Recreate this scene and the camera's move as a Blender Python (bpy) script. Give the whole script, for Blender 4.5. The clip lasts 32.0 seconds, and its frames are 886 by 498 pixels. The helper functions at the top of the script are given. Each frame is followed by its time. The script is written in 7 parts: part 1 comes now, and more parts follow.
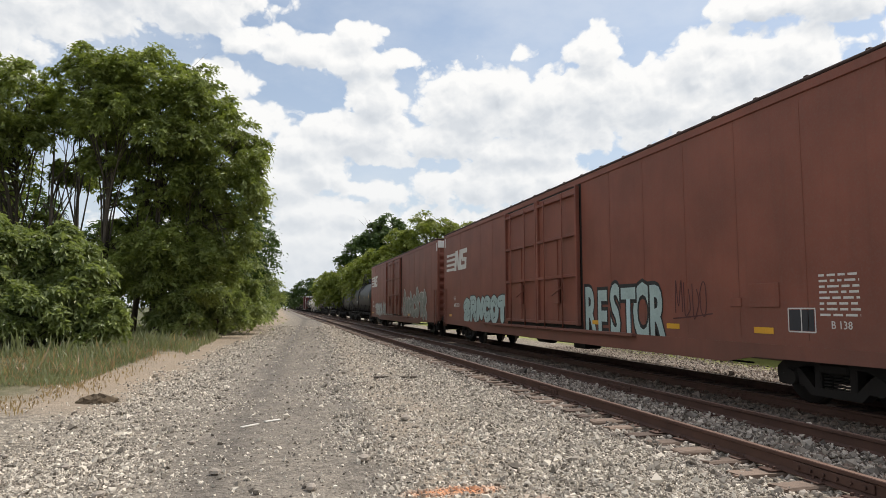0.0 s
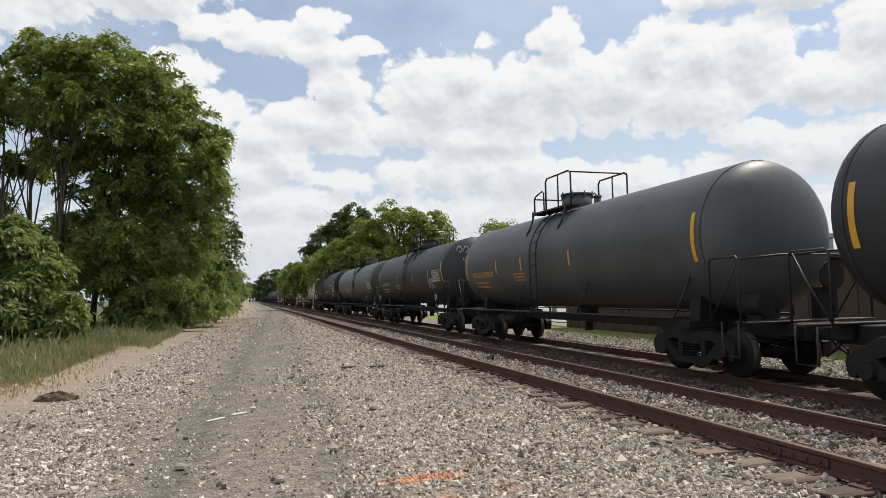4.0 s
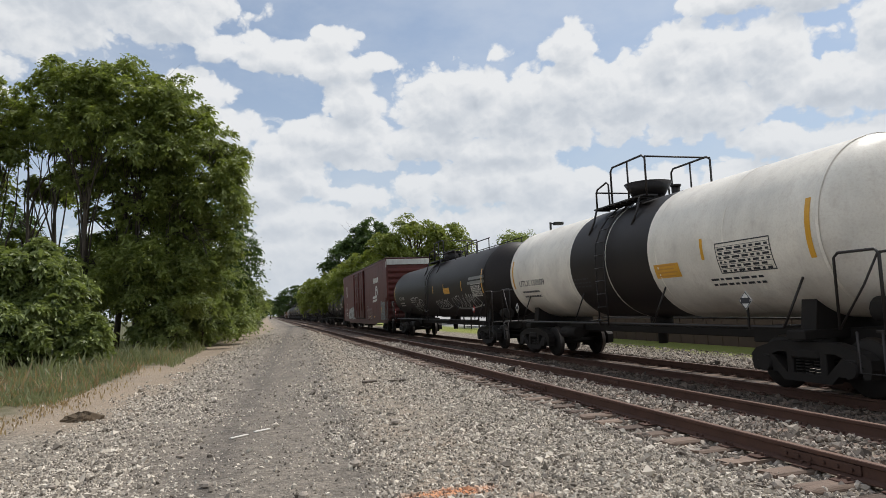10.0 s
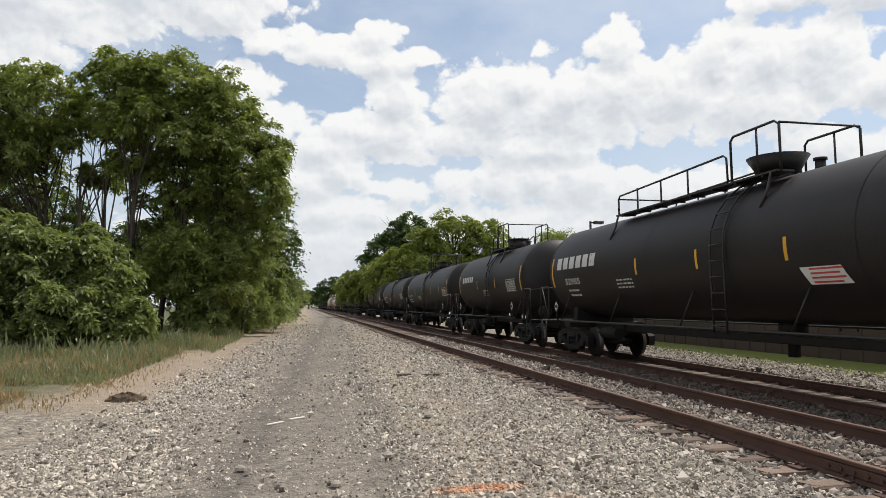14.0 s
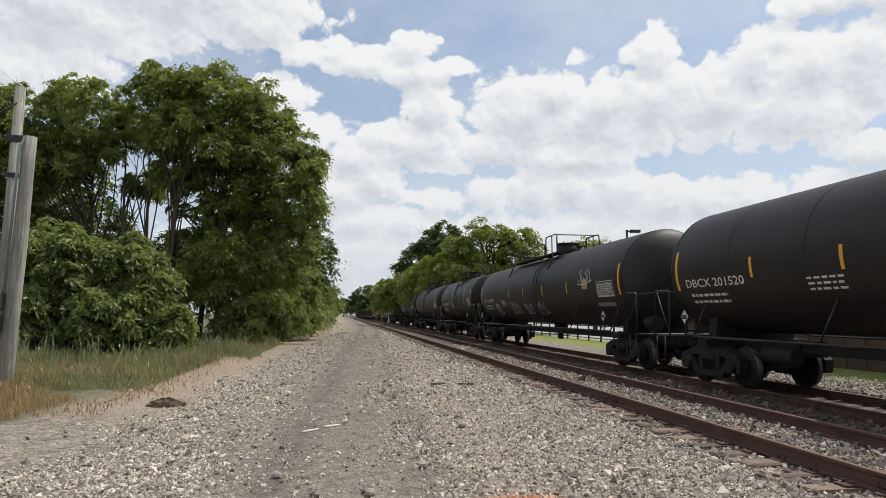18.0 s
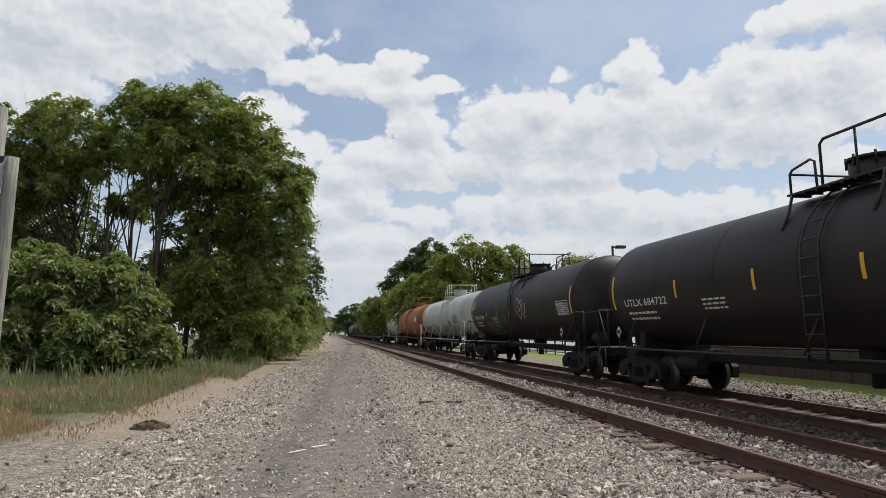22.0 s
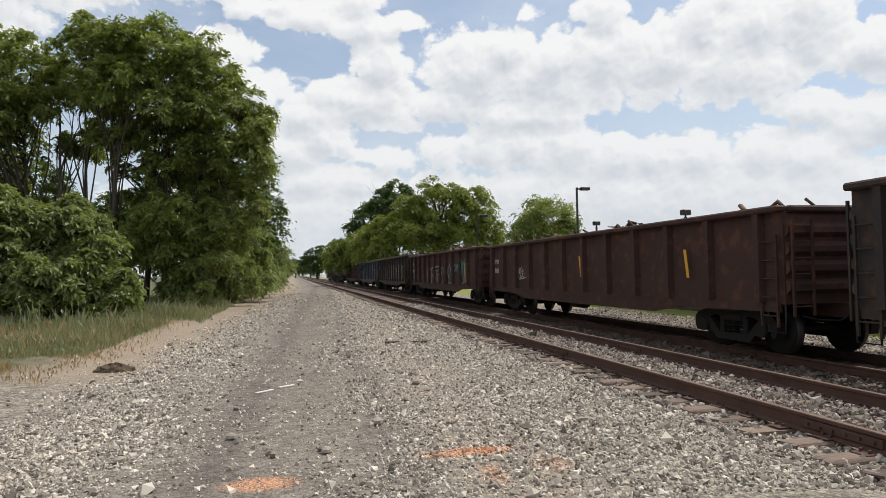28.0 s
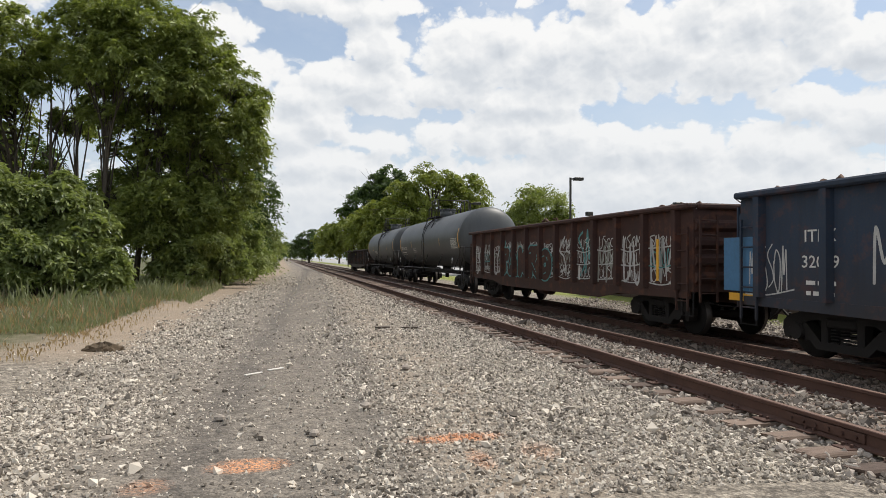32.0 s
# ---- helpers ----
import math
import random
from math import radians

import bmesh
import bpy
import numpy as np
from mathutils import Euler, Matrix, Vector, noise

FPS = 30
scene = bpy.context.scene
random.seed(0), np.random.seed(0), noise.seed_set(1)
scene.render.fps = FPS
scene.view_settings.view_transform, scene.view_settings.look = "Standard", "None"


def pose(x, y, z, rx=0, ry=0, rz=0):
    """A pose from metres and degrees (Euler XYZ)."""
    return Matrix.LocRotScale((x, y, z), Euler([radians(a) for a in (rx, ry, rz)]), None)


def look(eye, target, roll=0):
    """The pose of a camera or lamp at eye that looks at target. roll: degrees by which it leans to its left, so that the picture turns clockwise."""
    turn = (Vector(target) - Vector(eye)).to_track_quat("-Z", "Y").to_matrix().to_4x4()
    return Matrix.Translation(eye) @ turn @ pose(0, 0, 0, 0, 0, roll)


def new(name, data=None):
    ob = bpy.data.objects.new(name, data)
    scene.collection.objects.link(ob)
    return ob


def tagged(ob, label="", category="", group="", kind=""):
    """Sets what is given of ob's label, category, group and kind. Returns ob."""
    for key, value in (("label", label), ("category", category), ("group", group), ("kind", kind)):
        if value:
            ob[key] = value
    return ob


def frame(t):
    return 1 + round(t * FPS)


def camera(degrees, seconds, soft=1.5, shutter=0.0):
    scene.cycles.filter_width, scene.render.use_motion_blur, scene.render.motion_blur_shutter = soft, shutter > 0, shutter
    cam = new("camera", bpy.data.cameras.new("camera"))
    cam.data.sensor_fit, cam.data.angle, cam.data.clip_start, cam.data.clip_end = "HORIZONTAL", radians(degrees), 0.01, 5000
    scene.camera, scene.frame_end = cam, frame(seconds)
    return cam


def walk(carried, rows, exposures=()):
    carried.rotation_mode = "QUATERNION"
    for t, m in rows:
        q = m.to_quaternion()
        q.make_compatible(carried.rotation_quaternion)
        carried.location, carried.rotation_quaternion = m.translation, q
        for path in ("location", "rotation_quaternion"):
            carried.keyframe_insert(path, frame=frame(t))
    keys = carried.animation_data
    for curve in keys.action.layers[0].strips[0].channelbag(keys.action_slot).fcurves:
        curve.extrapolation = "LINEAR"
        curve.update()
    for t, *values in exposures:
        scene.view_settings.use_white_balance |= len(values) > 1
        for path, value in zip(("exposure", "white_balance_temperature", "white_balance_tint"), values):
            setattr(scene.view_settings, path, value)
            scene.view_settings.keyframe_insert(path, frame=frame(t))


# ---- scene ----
# camera: held by hand at one spot, turning a little
EYE = (0.0, 0.0, 1.65)
TURNS = [
    (0.0, 95.04, 0.05, -13.84),
    (0.5, 95.46, 0.07, -15.33),
    (1.0, 95.44, 0.31, -15.37),
    (1.5, 95.01, 0.57, -16.88),
    (2.0, 95.09, 0.40, -16.59),
    (2.5, 94.78, 1.17, -17.11),
    (4.5, 93.70, 1.06, -16.72),
    (5.0, 93.40, 0.55, -20.49),
    (5.5, 93.24, 0.38, -21.63),
    (6.0, 93.18, 0.89, -24.09),
    (6.5, 90.52, 1.47, -19.45),
    (7.0, 92.63, 1.92, -16.49),
    (7.5, 92.36, 1.70, -16.33),
    (8.0, 92.47, 1.87, -14.88),
    (8.5, 93.58, 1.29, -15.55),
    (9.0, 95.08, 1.69, -15.10),
    (9.5, 95.18, 2.23, -15.24),
    (10.0, 95.16, 2.41, -15.05),
    (10.5, 95.54, 2.21, -14.31),
    (11.0, 95.13, 2.88, -13.86),
    (11.5, 94.98, 2.66, -13.09),
    (12.0, 95.98, 1.53, -13.59),
    (12.5, 95.91, 1.34, -13.70),
    (13.0, 94.75, 1.12, -12.52),
    (13.5, 94.78, 1.26, -12.93),
    (14.0, 94.84, 0.44, -11.92),
    (14.5, 94.81, 0.58, -13.00),
    (16.5, 93.43, 0.26, -11.03),
    (17.0, 94.35, 0.73, -10.13),
    (17.5, 94.88, -1.01, -9.36),
    (18.0, 95.62, 0.10, -8.95),
    (18.5, 96.55, 0.17, -10.23),
    (19.0, 96.81, 0.66, -11.01),
    (19.5, 96.81, 0.70, -9.55),
    (20.0, 96.53, -1.26, -10.03),
    (20.5, 96.78, -0.38, -9.83),
    (21.0, 96.28, 0.48, -9.82),
    (21.5, 96.65, 0.75, -10.28),
    (22.0, 97.13, 0.76, -10.04),
    (22.5, 95.58, 0.92, -10.28),
    (23.0, 95.11, 0.85, -10.54),
    (23.5, 94.50, 0.78, -10.14),
    (24.0, 94.66, 1.35, -11.14),
    (24.5, 94.05, 2.18, -11.91),
    (26.5, 95.44, 0.72, -10.45),
    (27.0, 94.72, 0.11, -13.54),
    (27.5, 91.73, 0.30, -13.06),
    (28.0, 92.00, 1.05, -13.03),
    (28.5, 93.68, 0.75, -12.09),
    (29.0, 93.77, 0.42, -12.35),
    (29.5, 92.34, 0.69, -11.27),
    (30.0, 91.21, 0.35, -11.71),
    (30.5, 90.78, 0.58, -11.74),
    (31.0, 90.87, 0.01, -11.56),
    (31.5, 90.60, -0.53, -12.20),
    (32.0, 90.85, -0.31, -13.74),
]
cam = camera(68.0, 32.0, soft=0.8)
walk(cam, [(t, pose(*EYE, rx, ry, rz)) for t, rx, ry, rz in TURNS], [(t, e, 6500 + 900 * e, 10) for t, e in (
    (0, 0.0), (2.5, 0.0), (5, -0.12), (6, -0.05), (7, 0.0), (8, 0.0), (9, -0.27), (10, -0.25), (11, -0.22), (12, -0.15), (13, -0.04), (14, -0.05), (17, -0.07), (18, -0.14), (19, -0.2), (20, -0.22), (22, -0.27),
    (23, -0.2), (24, -0.15), (26, -0.26), (27, -0.28), (28, -0.1), (29, -0.1), (30, -0.05), (32, -0.05))])

# ---- world, sun ----
SUN_EL, SUN_AZ = 58.5, 70.0      # degrees above the ground; to the right of the track's line
world = bpy.data.worlds.new("sky")
scene.world = world
world.use_nodes = True


class Graph:
    """Short hand for node trees."""

    def __init__(self, tree):
        self.t = tree
        tree.nodes.clear()

    def n(self, kind, ins=None):
        node = self.t.nodes.new(kind)
        for k, v in (ins or {}).items():
            sock = node.inputs[k]
            if isinstance(v, bpy.types.NodeSocket):
                self.t.links.new(v, sock)
            else:
                sock.default_value = v
        return node

    def math(self, op, a, b=0.0, c=0.0, clamp=False):
        node = self.n("ShaderNodeMath", {0: a, 1: b, 2: c})
        node.operation, node.use_clamp = op, clamp
        return node.outputs[0]

    def vmath(self, op, a, b=(0, 0, 0)):
        node = self.n("ShaderNodeVectorMath", {0: a, 1: b})
        node.operation = op
        return node.outputs["Value" if op in ("DISTANCE", "LENGTH", "DOT_PRODUCT") else "Vector"]

    def scale(self, a, k):
        node = self.n("ShaderNodeVectorMath", {0: a, 3: k})
        node.operation = "SCALE"
        return node.outputs["Vector"]

    def noise(self, vec, scale, detail=4.0, rough=0.55, dist=0.0):
        return self.n("ShaderNodeTexNoise", {"Vector": vec, "Scale": scale, "Detail": detail, "Roughness": rough, "Distortion": dist})

    def ramp(self, fac, *stops):
        node = self.n("ShaderNodeValToRGB", {"Fac": fac})
        e = node.color_ramp.elements
        while len(e) < len(stops):
            e.new(0.5)
        for i, (p, c) in enumerate(stops):
            e[i].position = p
            e[i].color = (c, c, c, 1) if isinstance(c, (int, float)) else (*c, 1)
        return node.outputs["Color"]

    def fall(self, v, lo, hi):
        """1 below lo, 0 above hi."""
        return self.math("MULTIPLY", self.math("SUBTRACT", hi, v), 1.0 / (hi - lo), clamp=True)

    def mix(self, fac, a, b, blend="MIX"):
        node = self.n("ShaderNodeMix", {0: fac, 6: a if not isinstance(a, tuple) else (*a, 1), 7: b if not isinstance(b, tuple) else (*b, 1)})
        node.data_type, node.blend_type = "RGBA", blend
        return node.outputs[2]


def sky_world():
    g = Graph(world.node_tree)
    sky = g.n("ShaderNodeTexSky")
    sky.sky_type, sky.sun_disc = "NISHITA", False
    sky.sun_elevation, sky.sun_rotation = radians(SUN_EL), radians(SUN_AZ)
    sky.air_density, sky.dust_density, sky.ozone_density = 1.0, 1.4, 1.2
    d = g.n("ShaderNodeTexCoord").outputs["Generated"]
    sep = g.n("ShaderNodeSeparateXYZ", {0: d})
    x, y, z = sep.outputs
    # the cloud deck in degrees: bearing to the right of the track's line, height over the horizon
    bearing = g.math("MULTIPLY", g.math("ARCTAN2", x, y), 57.2958)
    high = g.math("MULTIPLY", g.math("ARCSINE", z), 57.2958)
    # heaps of cumulus: bearing, height, half width, half height
    top_left = [(-22.5, 22.6, 7.8, 4.0), (-13.2, 25.2, 10.1, 3.6), (-6.9, 23.8, 3.6, 2.0), (-24.8, 17.4, 5.0, 2.3), (-3.2, 21.9, 2.3, 0.9), (-36, 20, 12, 7)]
    lumps = [(1.7, 21.4, 3.3, 1.3), (6.3, 22.8, 1.8, 1.0), (5.5, 20.8, 3.4, 1.3), (9.3, 21.1, 2.0, 0.6), (-0.3, 22.6, 1.5, 0.5), (20.6, 21.5, 0.6, 0.4)]
    tower = [(8.0, 17.7, 2.5, 1.9), (7.0, 14.9, 3.8, 1.9), (4.2, 15.6, 2.6, 0.8), (8.8, 12.8, 2.2, 0.6)]
    cumulus = [(16.2, 17.0, 4.4, 3.2), (19.2, 18.6, 2.8, 1.8), (23.2, 17.6, 3.0, 2.0), (22.2, 16.2, 5.4, 2.8), (27.1, 21.4, 2.0, 1.6), (27.4, 17.4, 4.0, 3.0), (32.2, 16.6, 4.2, 3.1), (35.2, 19.4, 1.9, 2.5), (39.4, 18.6, 2.8, 2.6),
               (43.0, 18.2, 2.8, 3.0), (37.5, 15.3, 5.5, 2.4), (14.2, 14.4, 5.2, 1.5), (20.7, 13.6, 6.2, 1.2)]
    right = [(42.5, 12.0, 2.6, 1.1), (47.6, 10.4, 3.7, 1.8), (52.4, 10.6, 3.4, 2.1), (56.8, 10.4, 3.4, 2.4), (53.9, 18.6, 5.2, 2.7), (51.8, 15.3, 6.1, 2.2), (47.4, 15.6, 4.4, 1.8), (58, 16.0, 4.5, 3.2), (41.0, 23.2, 4.1, 1.2),
             (46.2, 22.6, 3.8, 1.6), (52, 24.5, 6, 2.6), (37.2, 21.4, 1.0, 0.6)]
    band = [(13.3, 10.5, 2.0, 1.3), (17.2, 10.6, 2.8, 2.1), (20.4, 10.9, 2.4, 1.9), (24.0, 10.3, 3.2, 2.3), (28.0, 9.4, 2.6, 1.9), (31.2, 9.3, 2.0, 1.7), (34.8, 9.2, 2.4, 1.6), (39.3, 9.2, 2.3, 1.7), (42.8, 8.6, 2.6, 1.5), (28.7, 5.6, 21.2, 3.4)]
    left = [(-5.6, 18.2, 2.7, 1.5), (-2.9, 15.3, 2.6, 1.6), (1.4, 13.7, 2.7, 1.4), (3.0, 11.8, 2.4, 1.6), (-0.4, 10.5, 3.4, 1.8), (1.8, 8.3, 3.6, 1.2), (8.0, 10.0, 2.2, 0.9), (5.8, 8.0, 3.2, 1.3), (4.8, 4.8, 9.8, 3.0), (-2.0, 3.7, 12.2, 3.9)]
    around = [(-70, 25, 24, 12), (86, 26, 18, 12), (125, 28, 24, 14), (-120, 26, 26, 14), (172, 30, 26, 14), (15, 52, 40, 9), (-100, 55, 40, 10), (120, 58, 40, 9)]

    def field(right_by, up_by):
        best = None
        for heap in (top_left, lumps, tower, cumulus, right, band, left, around):
            for b, h, w, t in heap:
                dx = g.math("MULTIPLY", g.math("SUBTRACT", bearing, b - right_by), 1 / w)
                dz = g.math("MULTIPLY", g.math("SUBTRACT", high, h - up_by), 1 / t)
                r = g.math("SQRT", g.math("MULTIPLY_ADD", dx, dx, g.math("MULTIPLY", dz, dz)))
                size = min(2.2, (w * t) ** 0.5)
                v = g.math("MULTIPLY_ADD", r, -size, size)
                if best is None:
                    best = v
                else:
                    top = g.n("ShaderNodeMath", {0: best, 1: v, 2: 0.35})
                    top.operation = "SMOOTH_MAX"
                    best = top.outputs[0]
        return best

    def billow(right_by, up_by):
        """Cauliflower lumps at three sizes, in degrees of swelling, and a finer curl."""
        p = g.n("ShaderNodeCombineXYZ", {0: g.math("ADD", bearing, right_by), 1: g.math("MULTIPLY", g.math("ADD", high, up_by), 1.2), 2: 0.0}).outputs[0]
        w = g.noise(p, 0.55, 3.0, 0.55).outputs["Color"]
        q = g.vmath("ADD", p, g.scale(g.vmath("SUBTRACT", w, (0.5, 0.5, 0.5)), 1.6))
        total = g.math("MULTIPLY", g.math("SUBTRACT", g.noise(q, 0.32, 9.0, 0.58).outputs["Fac"], 0.5), 1.5)
        for size, k in ((0.50, 1.25), (1.15, 0.66), (2.7, 0.20)):
            cell = g.n("ShaderNodeTexVoronoi", {"Vector": q, "Scale": size})
            cell.feature = "SMOOTH_F1"
            cell.inputs["Smoothness"].default_value = 0.25
            total = g.math("ADD", total, g.math("MULTIPLY", g.math("SUBTRACT", 0.45, cell.outputs["Distance"]), k))
        return total
    here, above = billow(0.0, 0.0), billow(0.25, 0.45)
    f0, f1 = field(0.0, 0.0), field(0.5, 1.3)
    dens = g.math("ADD", g.math("ADD", f0, here), 0.42)
    mask = g.ramp(g.math("MULTIPLY_ADD", dens, 0.25, 0.5), (0.44, 0.0), (0.50, 0.55), (0.53, 0.92), (0.60, 1.0))
    # tops and the sun's side are white, bellies grey
    relief = g.math("ADD", g.math("MULTIPLY", g.math("SUBTRACT", here, above), 0.22), g.math("MULTIPLY", g.math("SUBTRACT", f0, f1), 0.17))
    lit = g.math("SUBTRACT", g.math("ADD", relief, 0.755), g.math("MULTIPLY", g.math("MAXIMUM", dens, 0.0), 0.125), clamp=True)
    cloud = g.ramp(lit, (0.10, (0.54, 0.58, 0.635)), (0.46, (0.71, 0.742, 0.78)), (0.80, (0.99, 0.985, 0.97)))
    haze = g.ramp(g.math("MULTIPLY", high, 0.01745), (0.0, 0.78), (0.12, 0.36), (0.26, 0.10), (0.36, 0.0))
    skyc = g.mix(0.30, g.vmath("MULTIPLY", g.scale(sky.outputs[0], 0.122), (1.0, 1.05, 1.05)), (0.72, 0.78, 0.86))
    veil = g.math("MULTIPLY", g.ramp(g.noise(g.n("ShaderNodeCombineXYZ", {0: g.math("MULTIPLY", bearing, 0.5), 1: high, 2: 4.0}).outputs[0], 0.12, 6.0, 0.6).outputs["Fac"], (0.40, 0.0), (0.66, 1.0)), 0.35)
    skyc = g.mix(veil, skyc, (0.82, 0.86, 0.91))
    cloudy = g.mix(mask, skyc, cloud)
    hazed = g.mix(haze, cloudy, (0.74, 0.78, 0.82))
    bg = g.n("ShaderNodeBackground", {"Color": hazed, "Strength": 1.0})
    out = g.n("ShaderNodeOutputWorld")
    world.node_tree.links.new(bg.outputs[0], out.inputs[0])


sky_world()
sun = new("sun", bpy.data.lights.new("sun", "SUN"))
sun.data.energy, sun.data.angle, sun.data.color = 3.6, radians(0.8), (1.0, 0.94, 0.85)
sx, sy = math.sin(radians(SUN_AZ)) * math.cos(radians(SUN_EL)), math.cos(radians(SUN_AZ)) * math.cos(radians(SUN_EL))
sun.matrix_world = look((60 * sx, 60 * sy, 60 * math.sin(radians(SUN_EL))), (0, 0, 0))

# ---- mesh helpers ----


class Shape:
    """Verts and faces gathered for one mesh; slot is the material slot of the faces that follow."""

    def __init__(self):
        self.v, self.f, self.s, self.m, self.slot = [], [], [], [], 0

    def face(self, ids, smooth=False):
        self.f.append(ids)
        self.s.append(smooth)
        self.m.append(self.slot)

    def box(self, x0, x1, y0, y1, z0, z1, c=0.0):
        if x0 > x1:
            x0, x1 = x1, x0
        if y0 > y1:
            y0, y1 = y1, y0
        if c <= 0:
            b = len(self.v)
            self.v += [(x0, y0, z0), (x1, y0, z0), (x1, y1, z0), (x0, y1, z0), (x0, y0, z1), (x1, y0, z1), (x1, y1, z1), (x0, y1, z1)]
            for q in ((0, 3, 2, 1), (4, 5, 6, 7), (0, 1, 5, 4), (1, 2, 6, 5), (2, 3, 7, 6), (3, 0, 4, 7)):
                self.face([b + i for i in q])
            return self
        c = min(c, (x1 - x0) * .45, (y1 - y0) * .45, (z1 - z0) * .45)
        b = len(self.v)
        idx = {}
        for sx_ in (0, 1):
            for sy_ in (0, 1):
                for sz_ in (0, 1):
                    for a in range(3):
                        p = [(x0, x1)[sx_], (y0, y1)[sy_], (z0, z1)[sz_]]
                        for k, s_ in enumerate((sx_, sy_, sz_)):
                            if k != a:
                                p[k] += c * (1 - 2 * s_)
                        idx[sx_, sy_, sz_, a] = len(self.v)
                        self.v.append(tuple(p))
        for a in range(3):
            u, w = (a + 1) % 3, (a + 2) % 3
            for s_ in (0, 1):
                ring = []
                for su, sw in ((0, 0), (1, 0), (1, 1), (0, 1)):
                    k = [0, 0, 0]
                    k[a], k[u], k[w] = s_, su, sw
                    ring.append(idx[k[0], k[1], k[2], a])
                self.face(ring if s_ else ring[::-1])
            for su in (0, 1):
                for sw in (0, 1):
                    k0, k1 = [0, 0, 0], [0, 0, 0]
                    k0[a], k1[a] = 0, 1
                    k0[u] = k1[u] = su
                    k0[w] = k1[w] = sw
                    q = [idx[(*k0, u)], idx[(*k1, u)], idx[(*k1, w)], idx[(*k0, w)]]
                    self.face(q if su == sw else q[::-1])
        for sx_ in (0, 1):
            for sy_ in (0, 1):
                for sz_ in (0, 1):
                    t = [idx[sx_, sy_, sz_, a] for a in range(3)]
                    self.face(t if (sx_ + sy_ + sz_) % 2 else t[::-1])
        return self

    def rings(self, rings, closed=True, caps=True, smooth=True):
        b, n = len(self.v), len(rings[0])
        for r in rings:
            self.v += [tuple(p) for p in r]
        for i in range(len(rings) - 1):
            for j in range(n if closed else n - 1):
                k = (j + 1) % n
                self.face([b + i * n + j, b + i * n + k, b + (i + 1) * n + k, b + (i + 1) * n + j], smooth)
        if caps:
            self.face([b + j for j in range(n)][::-1])
            self.face([b + (len(rings) - 1) * n + j for j in range(n)])
        return self

    def cyl(self, p0, p1, r0, r1=None, n=12, caps=True, smooth=True):
        return self.tube([p0, p1], [r0, r0 if r1 is None else r1], n, caps, smooth)

    def tube(self, pts, r, n=6, caps=True, smooth=True):
        pts = [Vector(p) for p in pts]
        rs = r if isinstance(r, (list, tuple)) else [r] * len(pts)
        rings, side = [], None
        for i, p in enumerate(pts):
            d = (pts[min(i + 1, len(pts) - 1)] - pts[max(i - 1, 0)]).normalized()
            if side is None:
                side = d.orthogonal().normalized()
            else:
                side = (side - d * side.dot(d)).normalized()
            up = d.cross(side)
            rings.append([p + (side * math.cos(2 * math.pi * j / n) + up * math.sin(2 * math.pi * j / n)) * rs[i] for j in range(n)])
        return self.rings(rings, True, caps, smooth)

    def prism(self, poly, axis, a0, a1):
        """A flat outline, given in the two other axes in order, drawn out along an axis from a0 to a1."""
        def at(p, a):
            q = list(p)
            q.insert(axis, a)
            return tuple(q)
        b, n = len(self.v), len(poly)
        self.v += [at(p, a0) for p in poly] + [at(p, a1) for p in poly]
        self.face(list(range(b, b + n)))
        self.face(list(range(b + n, b + 2 * n))[::-1])
        for j in range(n):
            k = (j + 1) % n
            self.face([b + k, b + j, b + n + j, b + n + k])
        return self

    def mesh(self, name, mats):
        me = bpy.data.meshes.new(name)
        me.from_pydata(self.v, [], self.f)
        for m in mats if isinstance(mats, (list, tuple)) else [mats]:
            me.materials.append(m)
        me.polygons.foreach_set("use_smooth", self.s)
        me.polygons.foreach_set("material_index", self.m)
        bm = bmesh.new()
        bm.from_mesh(me)
        bmesh.ops.recalc_face_normals(bm, faces=bm.faces)
        bm.to_mesh(me)
        bm.free()
        me.update()
        return me


def part(name, shape, mats, parent=None, label="", at=None):
    me = shape if isinstance(shape, bpy.types.Mesh) else shape.mesh(name, mats)
    ob = new(name, me)
    ob.parent = parent
    if at is not None:
        ob.matrix_basis = at
    return tagged(ob, label) if label else ob


def empty(name, at=None, **tags):
    ob = new(name)
    if at is not None:
        ob.matrix_basis = at
    return tagged(ob, **tags)


def raw_mesh(name, verts, faces_n, loops, mats, smooth=False, mat_ids=None):
    """A large mesh straight from arrays: faces all with faces_n corners."""
    me = bpy.data.meshes.new(name)
    nf = len(loops) // faces_n
    me.vertices.add(len(verts))
    me.vertices.foreach_set("co", np.ascontiguousarray(verts, dtype=np.float32).ravel())
    me.loops.add(len(loops))
    me.loops.foreach_set("vertex_index", np.ascontiguousarray(loops, dtype=np.int32))
    me.polygons.add(nf)
    me.polygons.foreach_set("loop_start", np.arange(nf, dtype=np.int32) * faces_n)
    for m in mats if isinstance(mats, (list, tuple)) else [mats]:
        me.materials.append(m)
    if mat_ids is not None:
        me.polygons.foreach_set("material_index", np.ascontiguousarray(mat_ids, dtype=np.int32))
    me.polygons.foreach_set("use_smooth", np.full(nf, smooth))
    me.update(calc_edges=True)
    me.validate()
    return me


# ---- materials ----


def surface(name, rough=0.7, metal=0.0):
    m = bpy.data.materials.new(name)
    m.use_nodes = True
    g = Graph(m.node_tree)
    bsdf = g.n("ShaderNodeBsdfPrincipled", {"Roughness": rough, "Metallic": metal})
    out = g.n("ShaderNodeOutputMaterial", {"Surface": bsdf.outputs[0]})
    return m, g, bsdf


def join(g, a, b):
    g.t.links.new(a, b)


